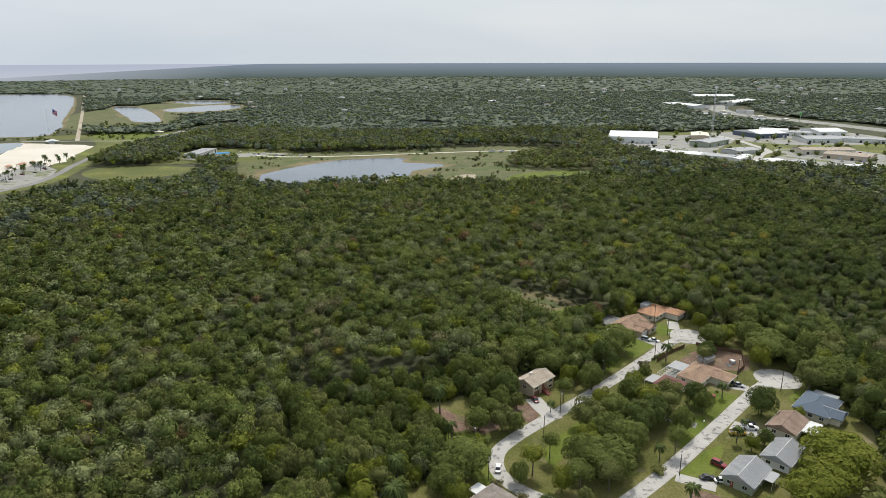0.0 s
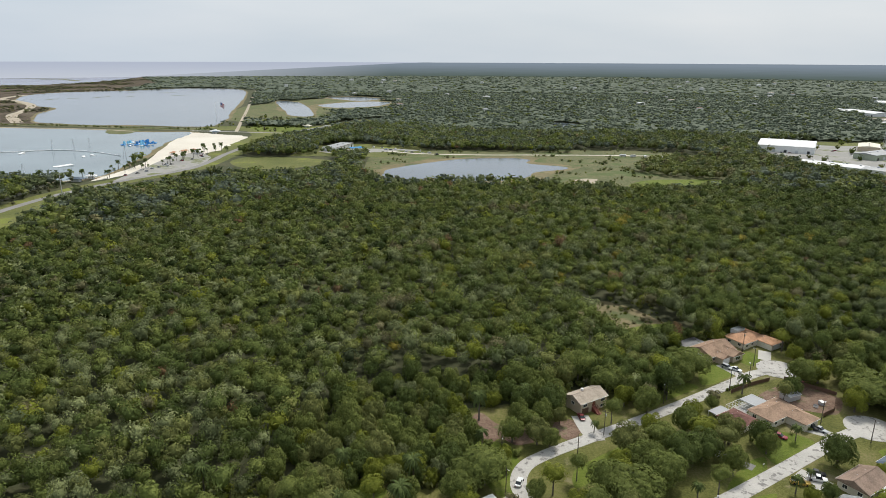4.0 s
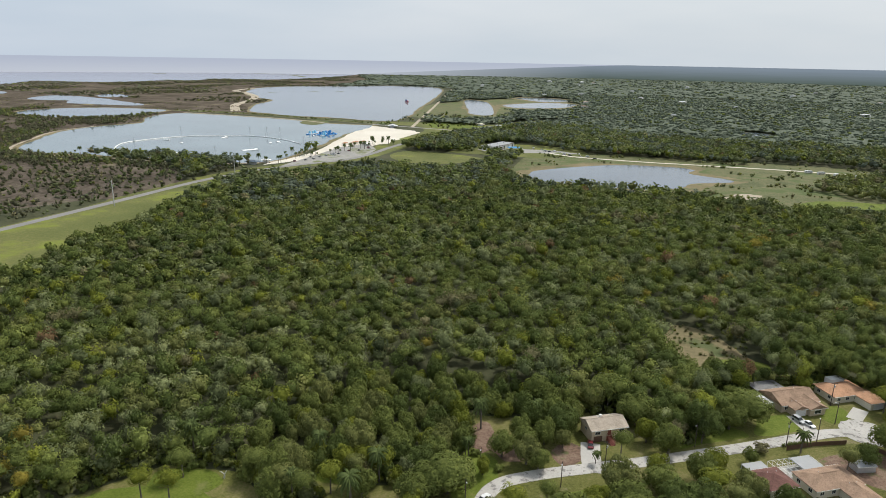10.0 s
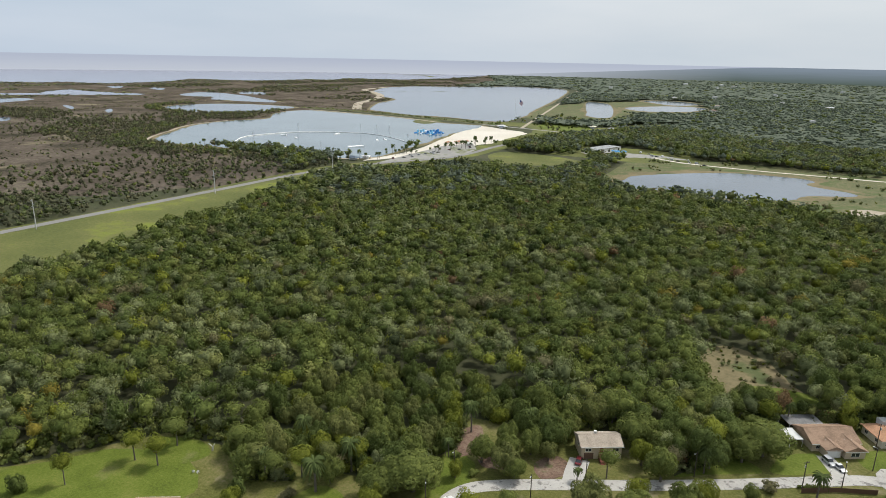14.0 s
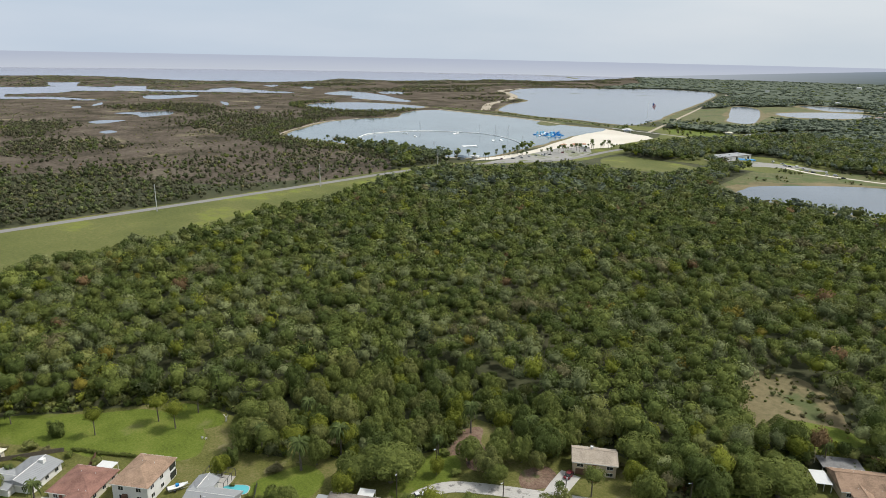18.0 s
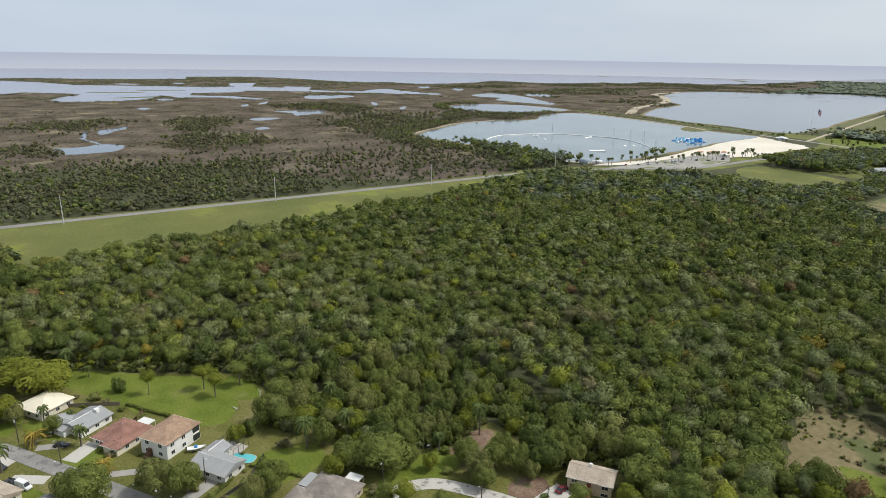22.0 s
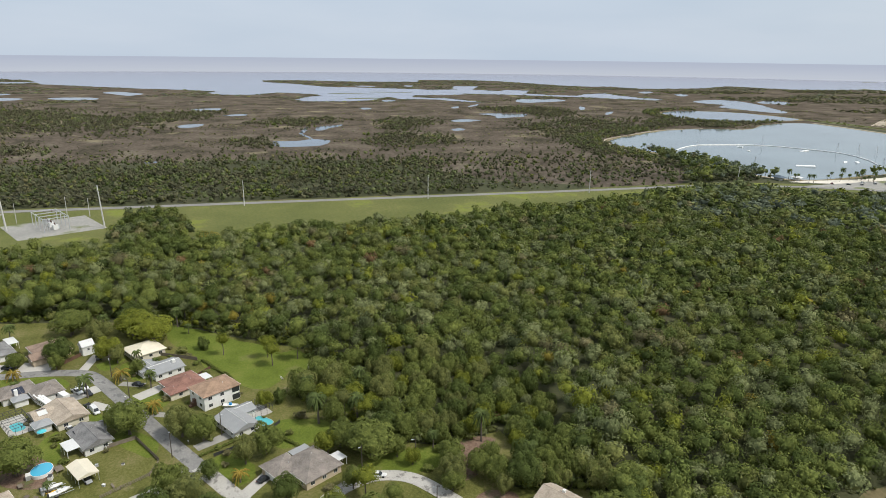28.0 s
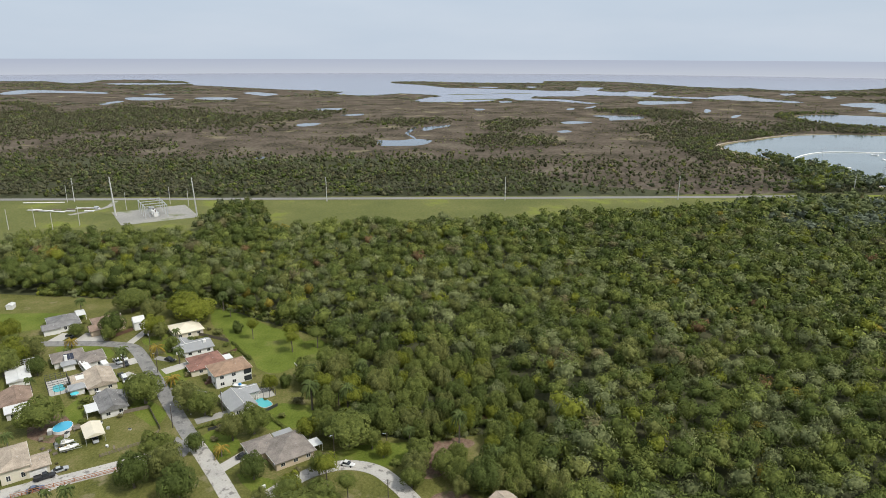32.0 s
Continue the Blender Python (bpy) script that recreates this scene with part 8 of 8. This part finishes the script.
for i in range(56):
    a, r = radians(rq.uniform(46, 108)), rq.uniform(1500, 3800)
    x, y = 130 + r * math.cos(a), 90 + r * math.sin(a)
    if any(inside(o, np.array([(x, y)]))[0] for o in shores + [SEA, MARSH, LOT]):
        continue
    k = rq.uniform(0.7, 1.3)
    e = empty("far_house", x, y, 4.0 if r > 2300 else 2.0, rq.uniform(0, 180), "pale far house among the trees", "house", "far houses")
    part("wall", Solid().box(-8 * k, 8 * k, -5 * k, 5 * k, -6, 7), PALE, e)
    s, _, _ = roof_solid("hip", 16 * k, 10 * k, 7, 0.25, 0.5)
    part("roof", s, ROOFS[["metal", "fade", "brown", "white", "metal"][i % 5]], e)
lot_p = scattered(430, 900, 620, 1050, 26)
lot_p = lot_p[inside(LOT, lot_p) & (rng.uniform(0, 1, len(lot_p)) < 0.4)]
planted("estate_trees", P2, lot_p, sized(len(lot_p), 3, 6.5), rng.uniform(0, 3, len(lot_p)), kinds_for(lot_p, [20, 20, 6, 2, 20, 0, 20, 5]), SPECIES, "scattered trees between the warehouses")
for i in range(60):
    x, y = rq.uniform(450, 880), rq.uniform(650, 1020)
    if inside(LOT, np.array([(x, y)]))[0]:
        e = empty("parked_car", x, y, 0.12, rq.uniform(0, 180), "parked car in the estate yard", "car", "far parked cars")
        part("body", Solid().loft([[(px, -w, 0.25), (px, w, 0.25), (px, w * 0.9, hz), (px, -w * 0.9, hz)] for px, w, hz in ((-2.3, 0.85, 0.8), (-1.6, 0.9, 0.95), (1.4, 0.9, 0.95), (2.3, 0.85, 0.7))]), car_paint([WHITE_C, SILVER_C, BLACK_C, RED_C][i % 4]), e)
        part("cabin", Solid().loft([[(-1.5, -0.8, 0.9), (1.0, -0.8, 0.9), (1.0, 0.8, 0.9), (-1.5, 0.8, 0.9)], [(-1.0, -0.65, 1.5), (0.4, -0.65, 1.5), (0.4, 0.65, 1.5), (-1.0, 0.65, 1.5)]]), GLASS, e)

# ---- substation and power line ----
sheet("substation_pad", [(-279, -46), (-236, -20), (-262, 29), (-306, 3)], 0.12, M["lot"], "pale gravel pad of the substation", "pad", depth=0.1)
band("substation_drive", curve_through([(-322, -62), (-296, -58), (-270, -75)], False, 4), 5, 0.12, M["lot"], "gravel drive to the substation")
e = empty("substation", -272, -10, 0.12, 31, "grey steel substation frames and transformers on gravel", "substation")
for px in (-16, -6, 4, 14):
    for py in (-8, 8):
        part("column", Solid().box(px - 0.25, px + 0.25, py - 0.25, py + 0.25, 0, 9), STEEL, e)
    part("beam", Solid().box(px - 0.2, px + 0.2, -8.4, 8.4, 9, 9.5), STEEL, e)
    for py in (-5, 0, 5):
        part("insulator", Solid().tube([(px, py, 9), (px, py, 7.2)], 0.16, 6), BROWN_TRIM, e)
for py in (-8, 8):
    part("beam", Solid().box(-16, 14, py - 0.2, py + 0.2, 8.9, 9.3), STEEL, e)
for k, px in enumerate((-12, 0, 9)):
    t = part("transformer", Solid().box(px - 2.2, px + 2.2, -1.6, 1.6, 0.2, 3.4), WHITE if k else STEEL, e)
    for q in (-1.2, 0, 1.2):
        part("bushing", Solid().tube([(px + q, 0, 3.4), (px + q, 0, 5.0)], 0.2, 6), BROWN_TRIM, t)
    part("radiator", Solid().box(px - 1.9, px + 1.9, 1.7, 2.4, 0.5, 3.0), STEEL, t)
for k in range(6):
    part("switch_post", Solid().box(-14 + 5.4 * k, -13.7 + 5.4 * k, -4.8, -4.5, 0, 5.5), STEEL, e)


def tall_pole(x, y, h, label, lean=0.0, r=0.5, arms=True):
    e = empty("power_pole", x, y, 0.0, 0, label, "power pole", "power poles")
    part("pole", Solid().tube([(0, 0, -0.2), (0, lean, h)], [r, r * 0.55], 8), GREY_POLE, e)
    if arms:
        for k, z in enumerate((h - 1.0, h - 3.2, h - 5.4)):
            part("arm", Solid().box(-0.1, 2.2 if k % 2 else 0.1, -0.1 + lean * z / h, 0.1 + lean * z / h, z - 0.1, z + 0.1).box(-2.2 if k % 2 == 0 else -0.1, 0.1, -0.1 + lean * z / h, 0.1 + lean * z / h, z - 0.1, z + 0.1), STEEL, e)
            part("insulator", Solid().tube([(2.1 if k % 2 else -2.1, lean * z / h, z - 0.8), (2.1 if k % 2 else -2.1, lean * z / h, z)], 0.12, 6), DARK, e)


POLE_Y = [585, 428, 275, 120, -95, -250]
for y in POLE_Y:
    tall_pole(-319, y, 21, "tall grey power pole beside the highway", r=0.42)
tall_pole(-266, -37, 31, "thick tall steel power pole at the substation", -1.2, 0.75)
tall_pole(-263, 27, 31, "tall grey pole at the corner of the substation", -1.5, 0.6)
for x, y in [(-288, -38), (-308, -10), (-317, -100), (-300, 8), (-225, -95), (-232, -80), (-222, -62), (-236, -50), (-240, -112)]:
    tall_pole(x, y, 15, "grey pole round the substation", r=0.28, arms=False)
for k, (dx, z) in enumerate(((-2.1, 19.6), (2.1, 17.4), (-2.1, 15.2))):
    pts = []
    for a, b in zip(POLE_Y, POLE_Y[1:]):
        pts += [(-319 + dx, a + (b - a) * t, z - 0.8 - 3.2 * 4 * t * (1 - t)) for t in np.linspace(0, 1, 9)[:-1]]
    e = empty("power_line", -319 + dx, POLE_Y[0], 0, 0, "sagging grey power line between the poles", "power line", "power lines")
    part("wire", Solid().tube([(x + 319 - dx, y - POLE_Y[0], q) for x, y, q in pts], 0.05, 3), DARK, e)
for i in range(14):
    x, y = -284 + rq.uniform(-7, 7) - (5 if i > 7 else 0), -112 + 3.6 * i + rq.uniform(-1, 1)
    e = empty("pipe_stack", x, y, 0.06, 80 + rq.uniform(-6, 6), "stack of pale poles stored on the grass", "stack", "stored poles")
    for k in range(3):
        part("pipe", Solid().tube([(-4, 0.8 * k - 0.8, 0.4), (4, 0.8 * k - 0.8, 0.4)], 0.36, 6), [GREY_POLE, WHITE, WOOD][i % 3], e)
vehicle(-291.5, -63, 60, WHITE_C, "white service truck on the gravel drive", "van")
e = empty("long_pipe", -314, -118, 0.06, 92, "long white pole lying on the grass", "pipe")
part("pipe", Solid().tube([(-17, 0, 0.5), (17, 0, 0.5)], 0.5, 6), WHITE, e)
part("chock", Solid().box(-8, -7.4, -0.8, 0.8, 0, 0.3), WOOD, e)
clump = scattered(-300, -205, 35, 95, 6)
clump = clump[inside(np.array([(-306, 40), (-306, 66), (-230, 92), (-205, 80), (-215, 40), (-250, 34)]), clump)]
planted("tree_clump", P1, clump, sized(len(clump), 2.6, 4.8), rng.uniform(1, 4.5, len(clump)), kinds_for(clump, [16, 30, 6, 0, 16, 0, 26, 6]), SPECIES, "dark clump of trees beside the substation")
